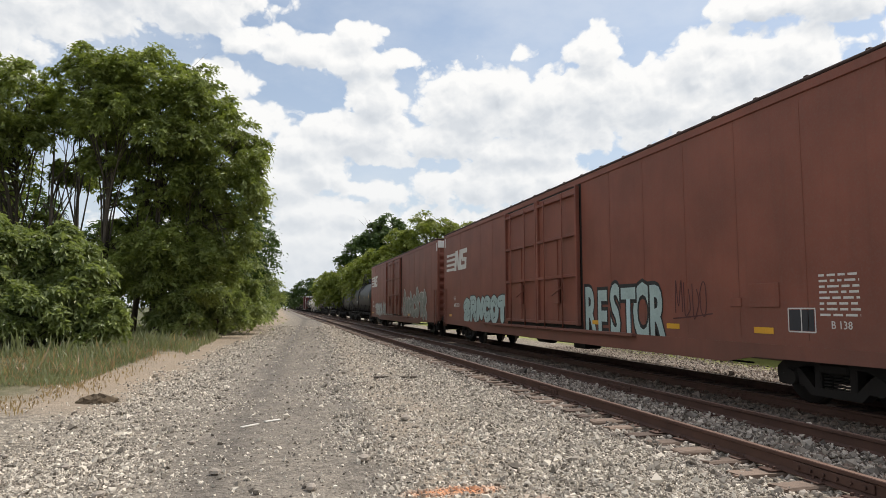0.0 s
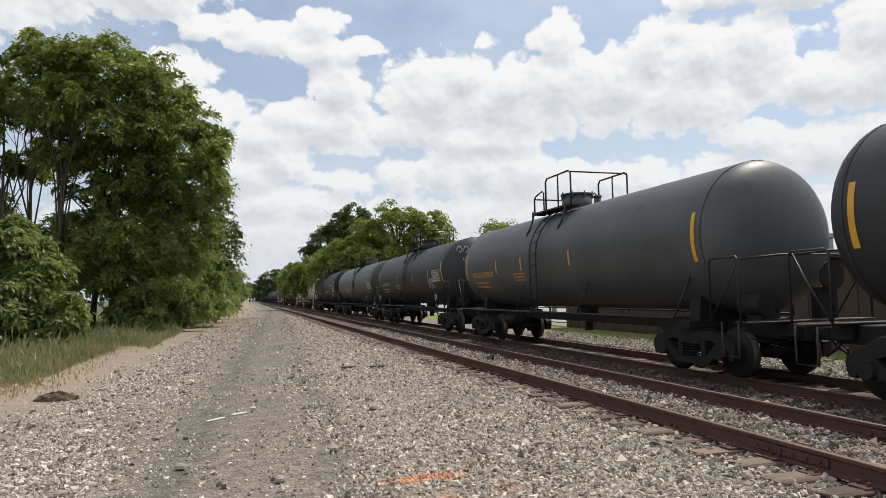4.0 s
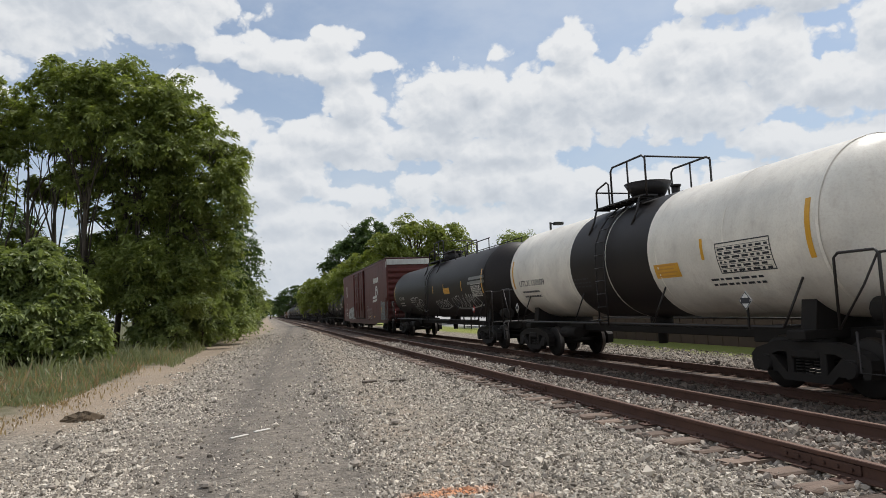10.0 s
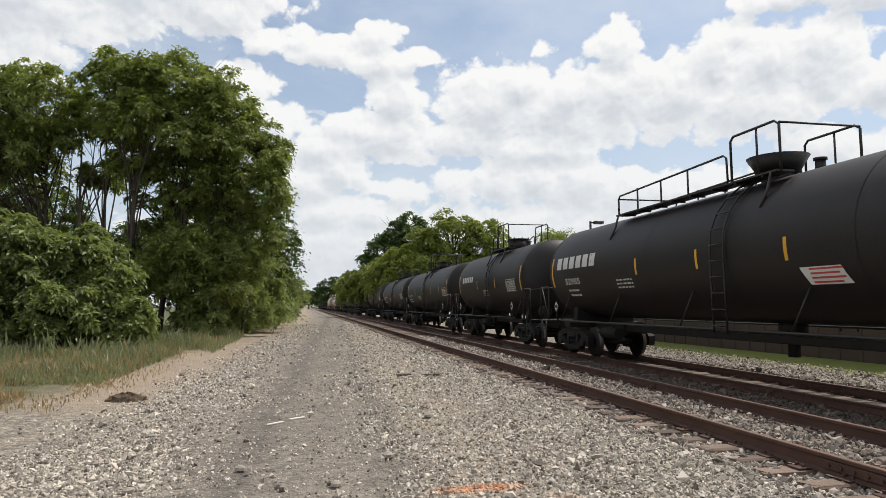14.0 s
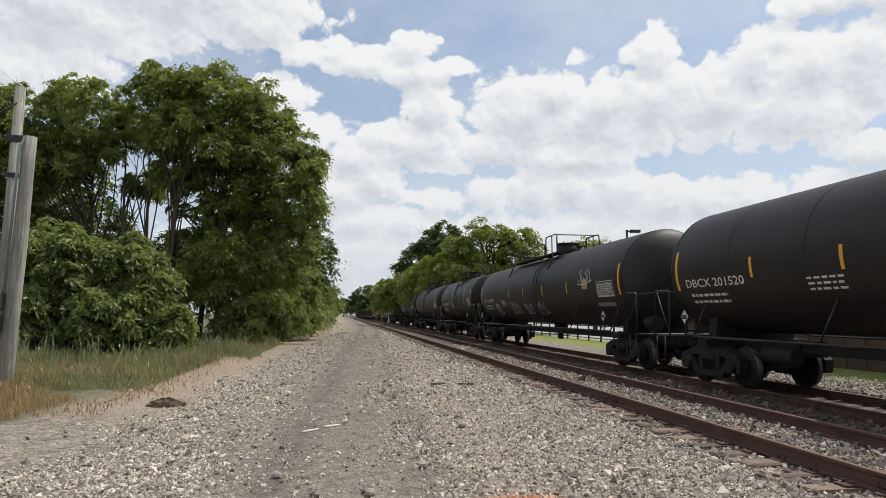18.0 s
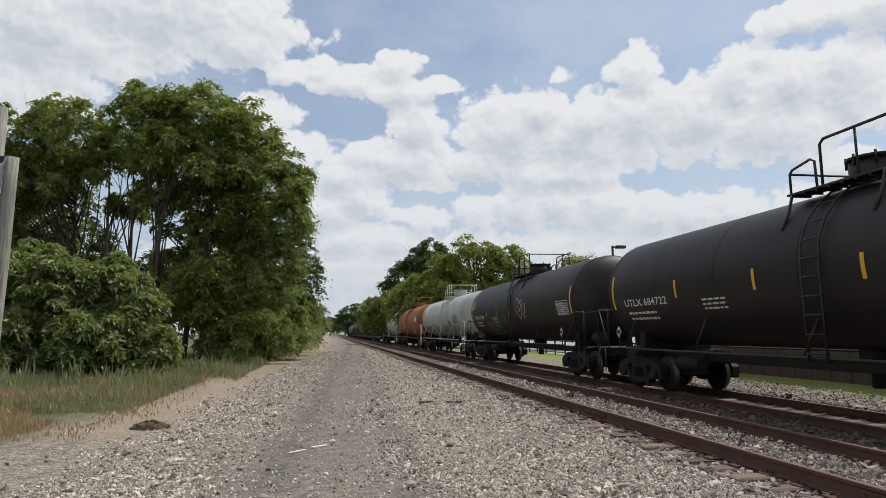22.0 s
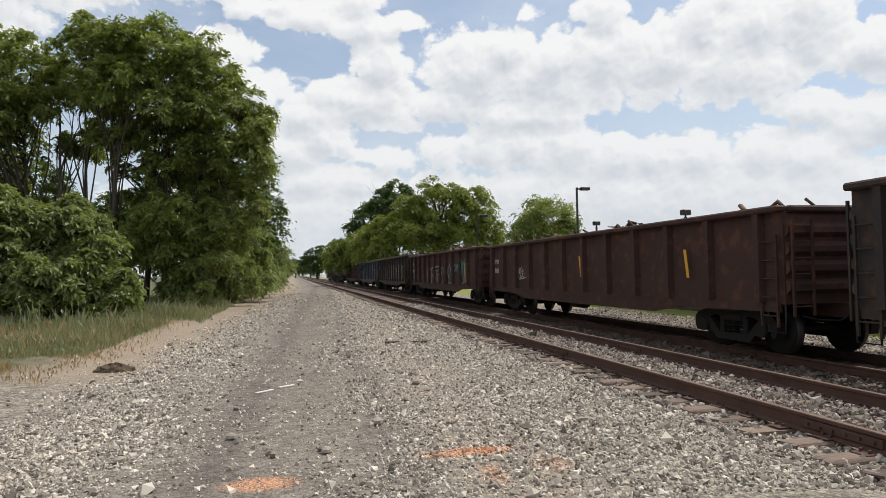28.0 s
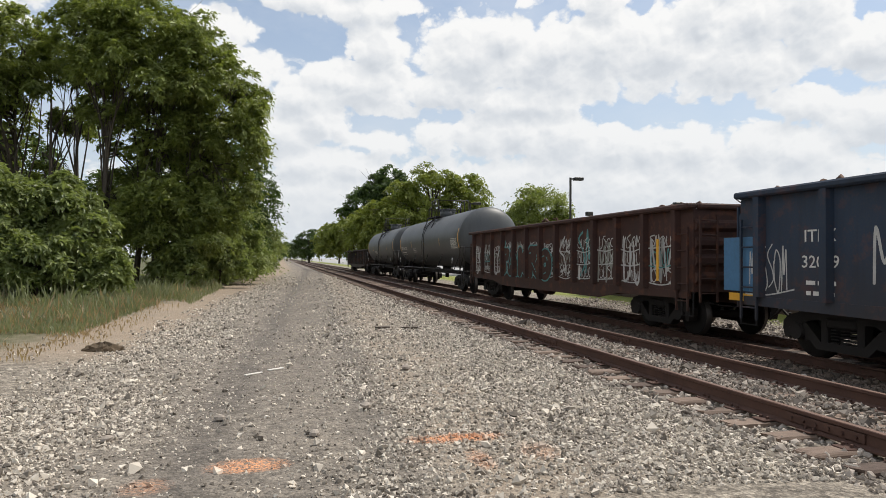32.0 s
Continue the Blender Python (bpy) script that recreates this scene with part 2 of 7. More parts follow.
def bump(g, bsdf, height, strength=0.3, dist=0.02):
    b = g.n("ShaderNodeBump", {"Strength": strength, "Distance": dist, "Height": height})
    join(g, b.outputs[0], bsdf.inputs["Normal"])


def plain(name, color, rough=0.6, metal=0.0, vary=0.25, scale=6.0, relief=0.0):
    """Paint, steel or wood with a grain and broader stains."""
    m, g, b = surface(name, rough, metal)
    pos = g.n("ShaderNodeTexCoord").outputs["Object"]
    fine = g.noise(pos, scale * 6, 5, 0.65).outputs["Fac"]
    wide = g.noise(pos, scale * 0.6, 3, 0.5).outputs["Fac"]
    both = g.math("ADD", g.math("MULTIPLY", fine, 0.5), g.math("MULTIPLY", wide, 0.5))
    c = g.mix(g.ramp(both, (0.3, 0.0), (0.7, 1.0)), tuple(v * (1 - vary) for v in color), tuple(min(1, v * (1 + vary)) for v in color))
    join(g, c, b.inputs["Base Color"])
    join(g, g.math("ADD", rough - 0.12, g.math("MULTIPLY", fine, 0.24)), b.inputs["Roughness"])
    if relief:
        bump(g, b, fine, relief, 0.01)
    return m


def car_paint(name, color, dust=(0.20, 0.17, 0.14), dirt=0.45, streak=0.5, rough=0.55, rust=0.0, gloss=0.4):
    """Weathered railway paint: rain streaks down the sides, road dust low down, blotches."""
    m, g, b = surface(name, rough)
    pos = g.n("ShaderNodeTexCoord").outputs["Object"]
    info = g.n("ShaderNodeObjectInfo").outputs["Random"]
    off = g.n("ShaderNodeCombineXYZ", {0: 0.0, 1: g.math("MULTIPLY", info, 91.0), 2: 0.0}).outputs[0]
    p = g.vmath("ADD", pos, off)
    long = g.n("ShaderNodeMapping", {"Vector": p, "Scale": (1.0, 1.0, 0.09)}).outputs[0]
    runs = g.noise(long, 5.0, 6, 0.62).outputs["Fac"]
    fine = g.noise(p, 26.0, 5, 0.65).outputs["Fac"]
    wide = g.noise(p, 0.7, 4, 0.55).outputs["Fac"]
    c = g.mix(g.ramp(wide, (0.3, 0.0), (0.7, 1.0)), tuple(v * 0.80 for v in color), tuple(min(1, v * 1.14) for v in color))
    c = g.mix(g.math("MULTIPLY", g.ramp(runs, (0.50, 0.0), (0.72, 1.0)), streak), c, tuple(v * 0.42 + 0.008 for v in color))
    c = g.mix(g.math("MULTIPLY", g.ramp(runs, (0.25, 1.0), (0.42, 0.0)), streak * 0.5), c, tuple(v * 0.75 + d * 0.25 for v, d in zip(color, dust)))
    c = g.mix(g.math("MULTIPLY", g.ramp(fine, (0.45, 0.0), (0.8, 1.0)), 0.25), c, dust)
    sepz = g.n("ShaderNodeSeparateXYZ", {0: pos}).outputs[2]
    grime = g.math("MULTIPLY", g.ramp(g.math("ADD", g.math("MULTIPLY", sepz, 0.4), g.math("MULTIPLY", wide, 0.35)), (0.45, 1.0), (0.95, 0.0)), dirt)
    c = g.mix(grime, c, tuple(v * 0.55 for v in dust))
    if rust:
        spots = g.noise(p, 2.6, 8, 0.7).outputs["Fac"]
        c = g.mix(g.math("MULTIPLY", g.ramp(spots, (0.52, 0.0), (0.62, 1.0)), rust), c, (0.16, 0.055, 0.025))
    join(g, c, b.inputs["Base Color"])
    join(g, g.math("ADD", rough - 0.1, g.math("MULTIPLY", fine, 0.25)), b.inputs["Roughness"])
    bump(g, b, g.math("ADD", fine, g.math("MULTIPLY", wide, 2.0)), 0.12, 0.01)
    b.inputs["Specular IOR Level"].default_value = gloss
    return m


def leaf_mat(name, dark, light):
    m = bpy.data.materials.new(name)
    m.use_nodes = True
    g = Graph(m.node_tree)
    rnd = g.n("ShaderNodeNewGeometry").outputs["Random Per Island"]
    pos = g.n("ShaderNodeTexCoord").outputs["Object"]
    wide = g.ramp(g.noise(pos, 0.45, 3, 0.5).outputs["Fac"], (0.3, 0.0), (0.7, 1.0))
    spray = g.ramp(g.noise(pos, 2.2, 2, 0.5).outputs["Fac"], (0.35, 0.0), (0.65, 1.0))
    f = g.math("ADD", g.math("MULTIPLY", g.math("POWER", rnd, 1.6), 0.42), g.math("ADD", g.math("MULTIPLY", spray, 0.38), g.math("MULTIPLY", wide, 0.22)))
    c = g.mix(f, dark, light)
    dif = g.n("ShaderNodeBsdfPrincipled", {"Base Color": c, "Roughness": 0.5})
    tr = g.n("ShaderNodeBsdfTranslucent", {"Color": g.mix(0.5, c, (light[0] * 1.5, light[1] * 1.6, light[2] * 0.8))})
    sh = g.n("ShaderNodeMixShader", {0: 0.34, 1: dif.outputs[0], 2: tr.outputs[0]})
    g.n("ShaderNodeOutputMaterial", {"Surface": sh.outputs[0]})
    return m

# ---- plan ----
XN, ZN = 5.76, 0.175        # near track: middle, rail top
XT, ZT = 9.80, -0.02        # the train's track, laid a little lower
GAUGE = 1.505               # between the rails' middles
SPEED = 18.0                # metres a second, towards the camera's side


def ground_zs(x):
    return np.interp(x, [-40, -9, -4, -3, 3.4, 4.3, 7.3, 8.25, 11.4, 12.6, 14, 40], [0.5, 0.25, 0.06, 0.0, 0.0, -0.05, -0.05, -0.21, -0.21, -0.3, -0.28, -0.2])


def ground_z(x):
    return float(ground_zs(x))


def ground_material():
    m, g, b = surface("ground", 0.95)
    pos = g.n("ShaderNodeTexCoord").outputs["Object"]
    x, y, z = g.n("ShaderNodeSeparateXYZ", {0: pos}).outputs
    wide = g.noise(pos, 0.35, 4, 0.6).outputs["Fac"]
    mid = g.noise(pos, 1.6, 5, 0.6).outputs["Fac"]
    fine = g.noise(pos, 34.0, 3, 0.7).outputs["Fac"]
    peb = g.n("ShaderNodeTexVoronoi", {"Vector": pos, "Scale": 24.0})
    peb2 = g.n("ShaderNodeTexVoronoi", {"Vector": pos, "Scale": 55.0})
    peb3 = g.n("ShaderNodeTexVoronoi", {"Vector": pos, "Scale": 8.0})
    # the lane bears a little towards the tracks
    lane_x = g.math("SUBTRACT", x, g.math("MULTIPLY", g.math("MINIMUM", g.math("MAXIMUM", y, 0.0), 90.0), 0.047))
    stray = g.math("ADD", g.math("MULTIPLY", g.math("SUBTRACT", mid, 0.5), 1.5), g.math("MULTIPLY", g.math("SUBTRACT", wide, 0.5), 1.2))
    wob = g.math("ADD", lane_x, stray)
    wobx = g.math("ADD", x, stray)
    # stone chips: each its own grey
    chip = g.n("ShaderNodeSeparateColor", {0: peb.outputs["Color"]}).outputs[0]
    chip2 = g.n("ShaderNodeSeparateColor", {0: peb2.outputs["Color"]}).outputs[0]
    chip3 = g.n("ShaderNodeSeparateColor", {0: peb3.outputs["Color"]}).outputs[0]
    tone = g.math("ADD", g.math("MULTIPLY", chip, 0.42), g.math("ADD", g.math("MULTIPLY", chip2, 0.28), g.math("MULTIPLY", chip3, 0.30)))
    gravel = g.mix(g.ramp(tone, (0.15, 0.0), (0.85, 1.0)), (0.10, 0.083, 0.064), (0.50, 0.432, 0.345))
    # shade in the gaps between chips, put into the colour at cell edges
    gap_shade = g.ramp(peb.outputs["Distance"], (0.30, 0.0), (0.75, 1.0))
    gravel = g.mix(g.math("MULTIPLY", gap_shade, 0.55), gravel, (0.10, 0.086, 0.07))
    # the lane: fine stone dust packed hard, with two darker wheel tracks
    fines = g.mix(g.ramp(tone, (0.2, 0.0), (0.8, 1.0)), (0.14, 0.119, 0.097), (0.30, 0.258, 0.21))
    packed = g.fall(g.math("ABSOLUTE", g.math("ADD", wob, 0.65)), 1.1, 1.9)
    c = g.mix(g.math("MULTIPLY", packed, g.ramp(mid, (0.25, 0.6), (0.6, 1.0))), gravel, fines)
    lane = g.mix(g.ramp(tone, (0.15, 0.0), (0.85, 1.0)), (0.076, 0.065, 0.054), (0.19, 0.164, 0.138))
    sway = g.math("ADD", lane_x, g.math("MULTIPLY", g.math("SUBTRACT", wide, 0.5), 0.5))
    t1 = g.fall(g.math("ABSOLUTE", g.math("ADD", sway, 0.95)), 0.05, 0.55)
    t2 = g.fall(g.math("ABSOLUTE", g.math("SUBTRACT", sway, 0.62)), 0.05, 0.42)
    t3 = g.fall(g.math("ABSOLUTE", g.math("ADD", sway, 0.15)), 0.1, 0.9)
    tr = g.math("MAXIMUM", g.math("MAXIMUM", t1, g.math("MULTIPLY", t2, 0.85)), g.math("MULTIPLY", t3, g.ramp(wide, (0.45, 0.0), (0.6, 0.7))))
    c = g.mix(g.math("MULTIPLY", tr, g.ramp(mid, (0.25, 0.4), (0.6, 0.95))), c, lane)
    # bare tan soil along the left verge
    soil = g.mix(g.math("ADD", g.math("MULTIPLY", fine, 0.5), g.math("MULTIPLY", mid, 0.5)), (0.20, 0.15, 0.105), (0.47, 0.37, 0.27))
    edge = g.math("MULTIPLY", g.fall(wob, -3.6, -2.7), g.fall(g.math("SUBTRACT", g.math("MULTIPLY", wide, 3.0), y), -11.2, -9.0))
    c = g.mix(g.math("MULTIPLY", edge, g.ramp(wide, (0.3, 0.55), (0.6, 0.95))), c, soil)
    # brown dust among the stones between lane and track
    dust = g.math("MULTIPLY", g.fall(g.math("ABSOLUTE", g.math("SUBTRACT", wob, 1.55)), 0.2, 0.95), g.ramp(mid, (0.38, 0.0), (0.6, 0.75)))
    c = g.mix(dust, c, (0.33, 0.262, 0.195))
    # brown bed under the running track, darkened further for the train's shade
    bed = g.fall(g.math("ABSOLUTE", g.math("SUBTRACT", g.math("ADD", x, g.math("MULTIPLY", g.math("SUBTRACT", mid, 0.5), 0.5)), 9.75)), 1.9, 2.7)
    c = g.mix(bed, c, g.mix(tone, (0.022, 0.017, 0.014), (0.115, 0.088, 0.07)))
    # earth under the weeds
    green = g.mix(mid, (0.06, 0.07, 0.03), (0.14, 0.13, 0.06))
    c = g.mix(g.ramp(g.math("ADD", g.math("MULTIPLY", wob, 0.1), 1.0), (0.42, 1.0), (0.52, 0.0)), c, green)
    # mown lawn past the train
    lawn = g.mix(g.math("ADD", g.math("MULTIPLY", fine, 0.5), g.math("MULTIPLY", mid, 0.5)), (0.135, 0.165, 0.028), (0.30, 0.315, 0.065))
    far = g.ramp(g.math("ADD", g.math("MULTIPLY", g.math("SUBTRACT", wobx, 14.5), 0.5), 0.5), (0.25, 0.0), (0.75, 1.0))
    c = g.mix(far, c, lawn)
    # pale car park behind the fence
    lot = g.math("MULTIPLY", g.ramp(g.math("SUBTRACT", g.math("MULTIPLY", wobx, 0.2), 3.3), (0.2, 0.0), (0.6, 1.0)), g.ramp(g.math("SUBTRACT", g.math("MULTIPLY", y, 0.1), 3.0), (0.4, 0.0), (0.6, 1.0)))
    c = g.mix(lot, c, g.mix(fine, (0.30, 0.30, 0.29), (0.42, 0.41, 0.40)))
    # spray-painted orange survey marks
    for mx, my, rx, ry, k in ((1.55, 5.85, 0.50, 0.15, .55), (-0.25, 5.45, 0.34, 0.20, .5), (-0.95, 5.1, 0.2, 0.2, .2), (1.6, 5.2, 0.12, 0.3, .25), (2.15, 5.3, 0.2, 0.25, .15)):
        dx = g.math("DIVIDE", g.math("SUBTRACT", x, mx), rx)
        dy = g.math("DIVIDE", g.math("SUBTRACT", y, my), ry)
        r = g.math("ADD", g.math("MULTIPLY", dx, dx), g.math("MULTIPLY", dy, dy))
        spot = g.math("MULTIPLY", g.ramp(g.math("ADD", g.math("MULTIPLY", r, 0.5), g.math("SUBTRACT", fine, 0.5)), (0.0, 1.0), (0.55, 0.0)), g.math("MULTIPLY", chip2, k * 2.6), clamp=True)
        c = g.mix(spot, c, (0.72, 0.33, 0.16))
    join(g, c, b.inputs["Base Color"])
    h = g.math("ADD", g.math("MULTIPLY", peb.outputs["Distance"], -0.8), g.math("ADD", g.math("MULTIPLY", peb2.outputs["Distance"], -0.4), g.math("MULTIPLY", mid, 0.5)))
    bump(g, b, h, 0.75, 0.035)
    return m


def stone_material(name, lo, hi, paint=False):
    m, g, b = surface(name, 0.9)
    rnd = g.n("ShaderNodeNewGeometry").outputs["Random Per Island"]
    pos = g.n("ShaderNodeTexCoord").outputs["Object"]
    fine = g.noise(pos, 60, 4, 0.65).outputs["Fac"]
    c = g.mix(rnd, lo, hi)
    c = g.mix(g.math("MULTIPLY", fine, 0.25), c, (0.26, 0.215, 0.165))
    if paint:
        x, y, z = g.n("ShaderNodeSeparateXYZ", {0: pos}).outputs
        for mx, my, rx, ry, k in ((1.55, 5.85, 0.50, 0.15, .55), (-0.25, 5.45, 0.34, 0.20, .5), (-0.95, 5.1, 0.2, 0.2, .2), (1.6, 5.2, 0.12, 0.3, .25), (2.15, 5.3, 0.2, 0.25, .15)):
            dx = g.math("DIVIDE", g.math("SUBTRACT", x, mx), rx)
            dy = g.math("DIVIDE", g.math("SUBTRACT", y, my), ry)
            r = g.math("ADD", g.math("MULTIPLY", dx, dx), g.math("MULTIPLY", dy, dy))
            spot = g.math("MULTIPLY", g.ramp(g.math("ADD", g.math("MULTIPLY", r, 0.5), g.math("SUBTRACT", fine, 0.5)), (0.0, 1.0), (0.55, 0.0)), g.math("MULTIPLY", rnd, k * 2.6), clamp=True)
            c = g.mix(spot, c, (0.72, 0.33, 0.16))
    join(g, c, b.inputs["Base Color"])
    bump(g, b, fine, 0.3, 0.004)
    return m


def wood_material(name, lo, hi):
    m, g, b = surface(name, 0.88)
    pos = g.n("ShaderNodeTexCoord").outputs["Object"]
    info = g.n("ShaderNodeObjectInfo").outputs["Random"]
    p = g.vmath("ADD", pos, g.n("ShaderNodeCombineXYZ", {0: g.math("MULTIPLY", info, 37.0), 1: 0.0, 2: 0.0}).outputs[0])
    grain = g.noise(g.n("ShaderNodeMapping", {"Vector": p, "Scale": (1.2, 22.0, 22.0)}).outputs[0], 2.0, 6, 0.7).outputs["Fac"]
    wide = g.noise(p, 1.3, 3, 0.5).outputs["Fac"]
    f = g.math("ADD", g.math("MULTIPLY", grain, 0.6), g.math("ADD", g.math("MULTIPLY", wide, 0.25), g.math("MULTIPLY", info, 0.25)))
    join(g, g.mix(g.ramp(f, (0.35, 0.0), (0.75, 1.0)), lo, hi), b.inputs["Base Color"])
    bump(g, b, grain, 0.6, 0.01)
    return m


GROUND = ground_material()
STONE = stone_material("crushed stone", (0.10, 0.084, 0.068), (0.82, 0.735, 0.62), True)
BALLAST = stone_material("track ballast", (0.06, 0.048, 0.040), (0.56, 0.485, 0.41))
# darker copy of the ballast: brown stone with the train's shade in its colour
DARKBALLAST = stone_material("dark shaded brown ballast", (0.025, 0.019, 0.016), (0.165, 0.125, 0.10))
TIE = wood_material("weathered tie wood", (0.055, 0.036, 0.028), (0.27, 0.195, 0.148))
RUST = plain("rusty rail", (0.080, 0.040, 0.028), 0.85, 0.1, 0.3, 5, 0.2)
SHINE = plain("worn rail head", (0.20, 0.125, 0.095), 0.5, 0.5, 0.15, 8)
TREAD = plain("worn wheel tread", (0.10, 0.085, 0.075), 0.45, 0.8, 0.2, 8)
STEEL = plain("dark steel", (0.015, 0.0115, 0.0095), 0.75, 0.2, 0.35, 5, 0.2)
BARK = plain("bark", (0.085, 0.068, 0.052), 0.95, 0, 0.45, 4, 0.6)
POST = wood_material("grey post wood", (0.20, 0.19, 0.165), (0.42, 0.40, 0.36))
LEAF = leaf_mat("locust leaves", (0.044, 0.063, 0.017), (0.33, 0.375, 0.095))
LEAF2 = leaf_mat("shrub leaves", (0.032, 0.053, 0.016), (0.34, 0.39, 0.13))
LEAF3 = leaf_mat("dark maple and shaded grove leaves", (0.032, 0.062, 0.015), (0.10, 0.15, 0.036))
LEAF4 = leaf_mat("bright tree leaves", (0.085, 0.12, 0.018), (0.31, 0.34, 0.07))
WEED = leaf_mat("grey-green weeds", (0.10, 0.12, 0.058), (0.32, 0.33, 0.19))
DRY = leaf_mat("dry grass", (0.22, 0.15, 0.09), (0.46, 0.34, 0.20))


# ---- ground ----
def build_ground():
    xs = [-3000, -400, -80, -40, -20, -12, -9, -6.5, -5, -4, -3, -2, -1, 0, 1, 2, 3, 3.4, 4.3, 5, 6, 7, 7.3, 7.7, 8.25, 9, 10, 11, 11.4, 12, 12.6, 13.3, 14, 17, 22, 30, 40, 80, 400, 3000]
    ys = [-3000, -300, -60, -20, -5, 0, 3, 6, 9, 12, 16, 20, 26, 34, 44, 60, 80, 110, 160, 300, 700, 3000]
    v = [(x, y, ground_z(x)) for y in ys for x in xs]
    n = len(xs)
    f = [(j * n + i, j * n + i + 1, (j + 1) * n + i + 1, (j + 1) * n + i) for j in range(len(ys) - 1) for i in range(n - 1)]
    me = bpy.data.meshes.new("ground")
    me.from_pydata(v, [], f)
    me.materials.append(GROUND)
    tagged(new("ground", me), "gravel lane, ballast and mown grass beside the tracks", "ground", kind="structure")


def rotations(n, rng):
    q = rng.normal(size=(n, 4))
    q /= np.linalg.norm(q, axis=1)[:, None]
    w, x, y, z = q.T
    return np.stack([np.stack([1 - 2 * (y * y + z * z), 2 * (x * y - z * w), 2 * (x * z + y * w)], -1),
                     np.stack([2 * (x * y + z * w), 1 - 2 * (x * x + z * z), 2 * (y * z - x * w)], -1),
                     np.stack([2 * (x * z - y * w), 2 * (y * z + x * w), 1 - 2 * (x * x + y * y)], -1)], 1)


def stones(name, label, zones, mat, seed, thin=False, lift=0.0):
    """Crushed stones strewn over rectangles (x0, x1, y0, y1, per square metre, size), nearer ground denser."""
    rng = np.random.default_rng(seed)
    p = (1 + 5 ** .5) / 2
    ico = np.array([(-1, p, 0), (1, p, 0), (-1, -p, 0), (1, -p, 0), (0, -1, p), (0, 1, p), (0, -1, -p), (0, 1, -p), (p, 0, -1), (p, 0, 1), (-p, 0, -1), (-p, 0, 1)]) / 1.9
    tri = np.array([(0, 11, 5), (0, 5, 1), (0, 1, 7), (0, 7, 10), (0, 10, 11), (1, 5, 9), (5, 11, 4), (11, 10, 2), (10, 7, 6), (7, 1, 8),
                    (3, 9, 4), (3, 4, 2), (3, 2, 6), (3, 6, 8), (3, 8, 9), (4, 9, 5), (2, 4, 11), (6, 2, 10), (8, 6, 7), (9, 8, 1)])
    octa = np.array([(1, 0, 0), (-1, 0, 0), (0, 1, 0), (0, -1, 0), (0, 0, 1), (0, 0, -1.)])
    otri = np.array([(0, 2, 4), (2, 1, 4), (1, 3, 4), (3, 0, 4), (2, 0, 5), (1, 2, 5), (3, 1, 5), (0, 3, 5)])
    vs, ls, base = [], [], 0
    for x0, x1, y0, y1, per, size, fine in zones:
        n = int((x1 - x0) * (y1 - y0) * per)
        body, faces = (ico, tri) if fine else (octa, otri)
        xy = np.stack([rng.uniform(x0, x1, n), rng.uniform(y0, y1, n)], 1)
        if thin:
            wob = xy[:, 0] - 0.047 * xy[:, 1] + np.array([noise.noise(Vector((a * .8, b_ * .5, 3.0))) for a, b_ in xy]) * 0.8
            keep = np.clip(1 - 0.90 * np.exp(-((wob + 0.65) / 1.25) ** 4) - 0.45 * np.exp(-((wob - 1.5) / 0.5) ** 2), 0.04, 1)
            keep *= np.clip((wob + 3.9) / 0.9, 0.03, 1) * np.clip((y1 + 0.5 - xy[:, 1]) / (0.25 * (y1 - y0)), 0, 1)
            xy = xy[rng.uniform(0, 1, n) < keep]
            n = len(xy)
        s = size * np.exp(rng.normal(0, 0.42, n))
        z = lift + ground_zs(xy[:, 0]) + s * rng.uniform(-0.25, 0.42, n)
        shape = body[None] * rng.uniform(0.62, 1.25, (n, len(body), 1)) * (s[:, None, None] * np.stack([np.ones(n), rng.uniform(.6, 1, n), rng.uniform(.4, .8, n)], 1)[:, None, :])
        tilt = rotations(n, rng)
        pts = np.einsum("nij,nkj->nki", tilt, shape) + np.concatenate([xy, z[:, None]], 1)[:, None, :]
        vs.append(pts.reshape(-1, 3))
        ls.append((faces[None] + (base + np.arange(n) * len(body))[:, None, None]).reshape(-1))
        base += n * len(body)
    me = raw_mesh(name, np.concatenate(vs), 3, np.concatenate(ls), mat)
    return tagged(new(name, me), label, "gravel", kind="stuff")


# ---- tracks ----
RAIL = [(-0.07, -0.175), (0.07, -0.175), (0.07, -0.160), (0.012, -0.140), (0.010, -0.050), (0.036, -0.036), (0.036, -0.006), (0.028, 0.0), (-0.028, 0.0), (-0.036, -0.006),
        (-0.036, -0.036), (-0.010, -0.050), (-0.012, -0.140), (-0.07, -0.160)]


def rail_mesh(name, y0, y1):
    s = Shape()
    n = len(RAIL)
    s.v += [(x, y0, z) for x, z in RAIL] + [(x, y1, z) for x, z in RAIL]
    for j in range(n):
        k = (j + 1) % n
        s.slot = 1 if j in (7,) else 0
        s.face([k, j, n + j, n + k])
    s.slot = 0
    s.face(list(range(n)))
    s.face(list(range(n, 2 * n))[::-1])
    return s.mesh(name, [RUST, SHINE])


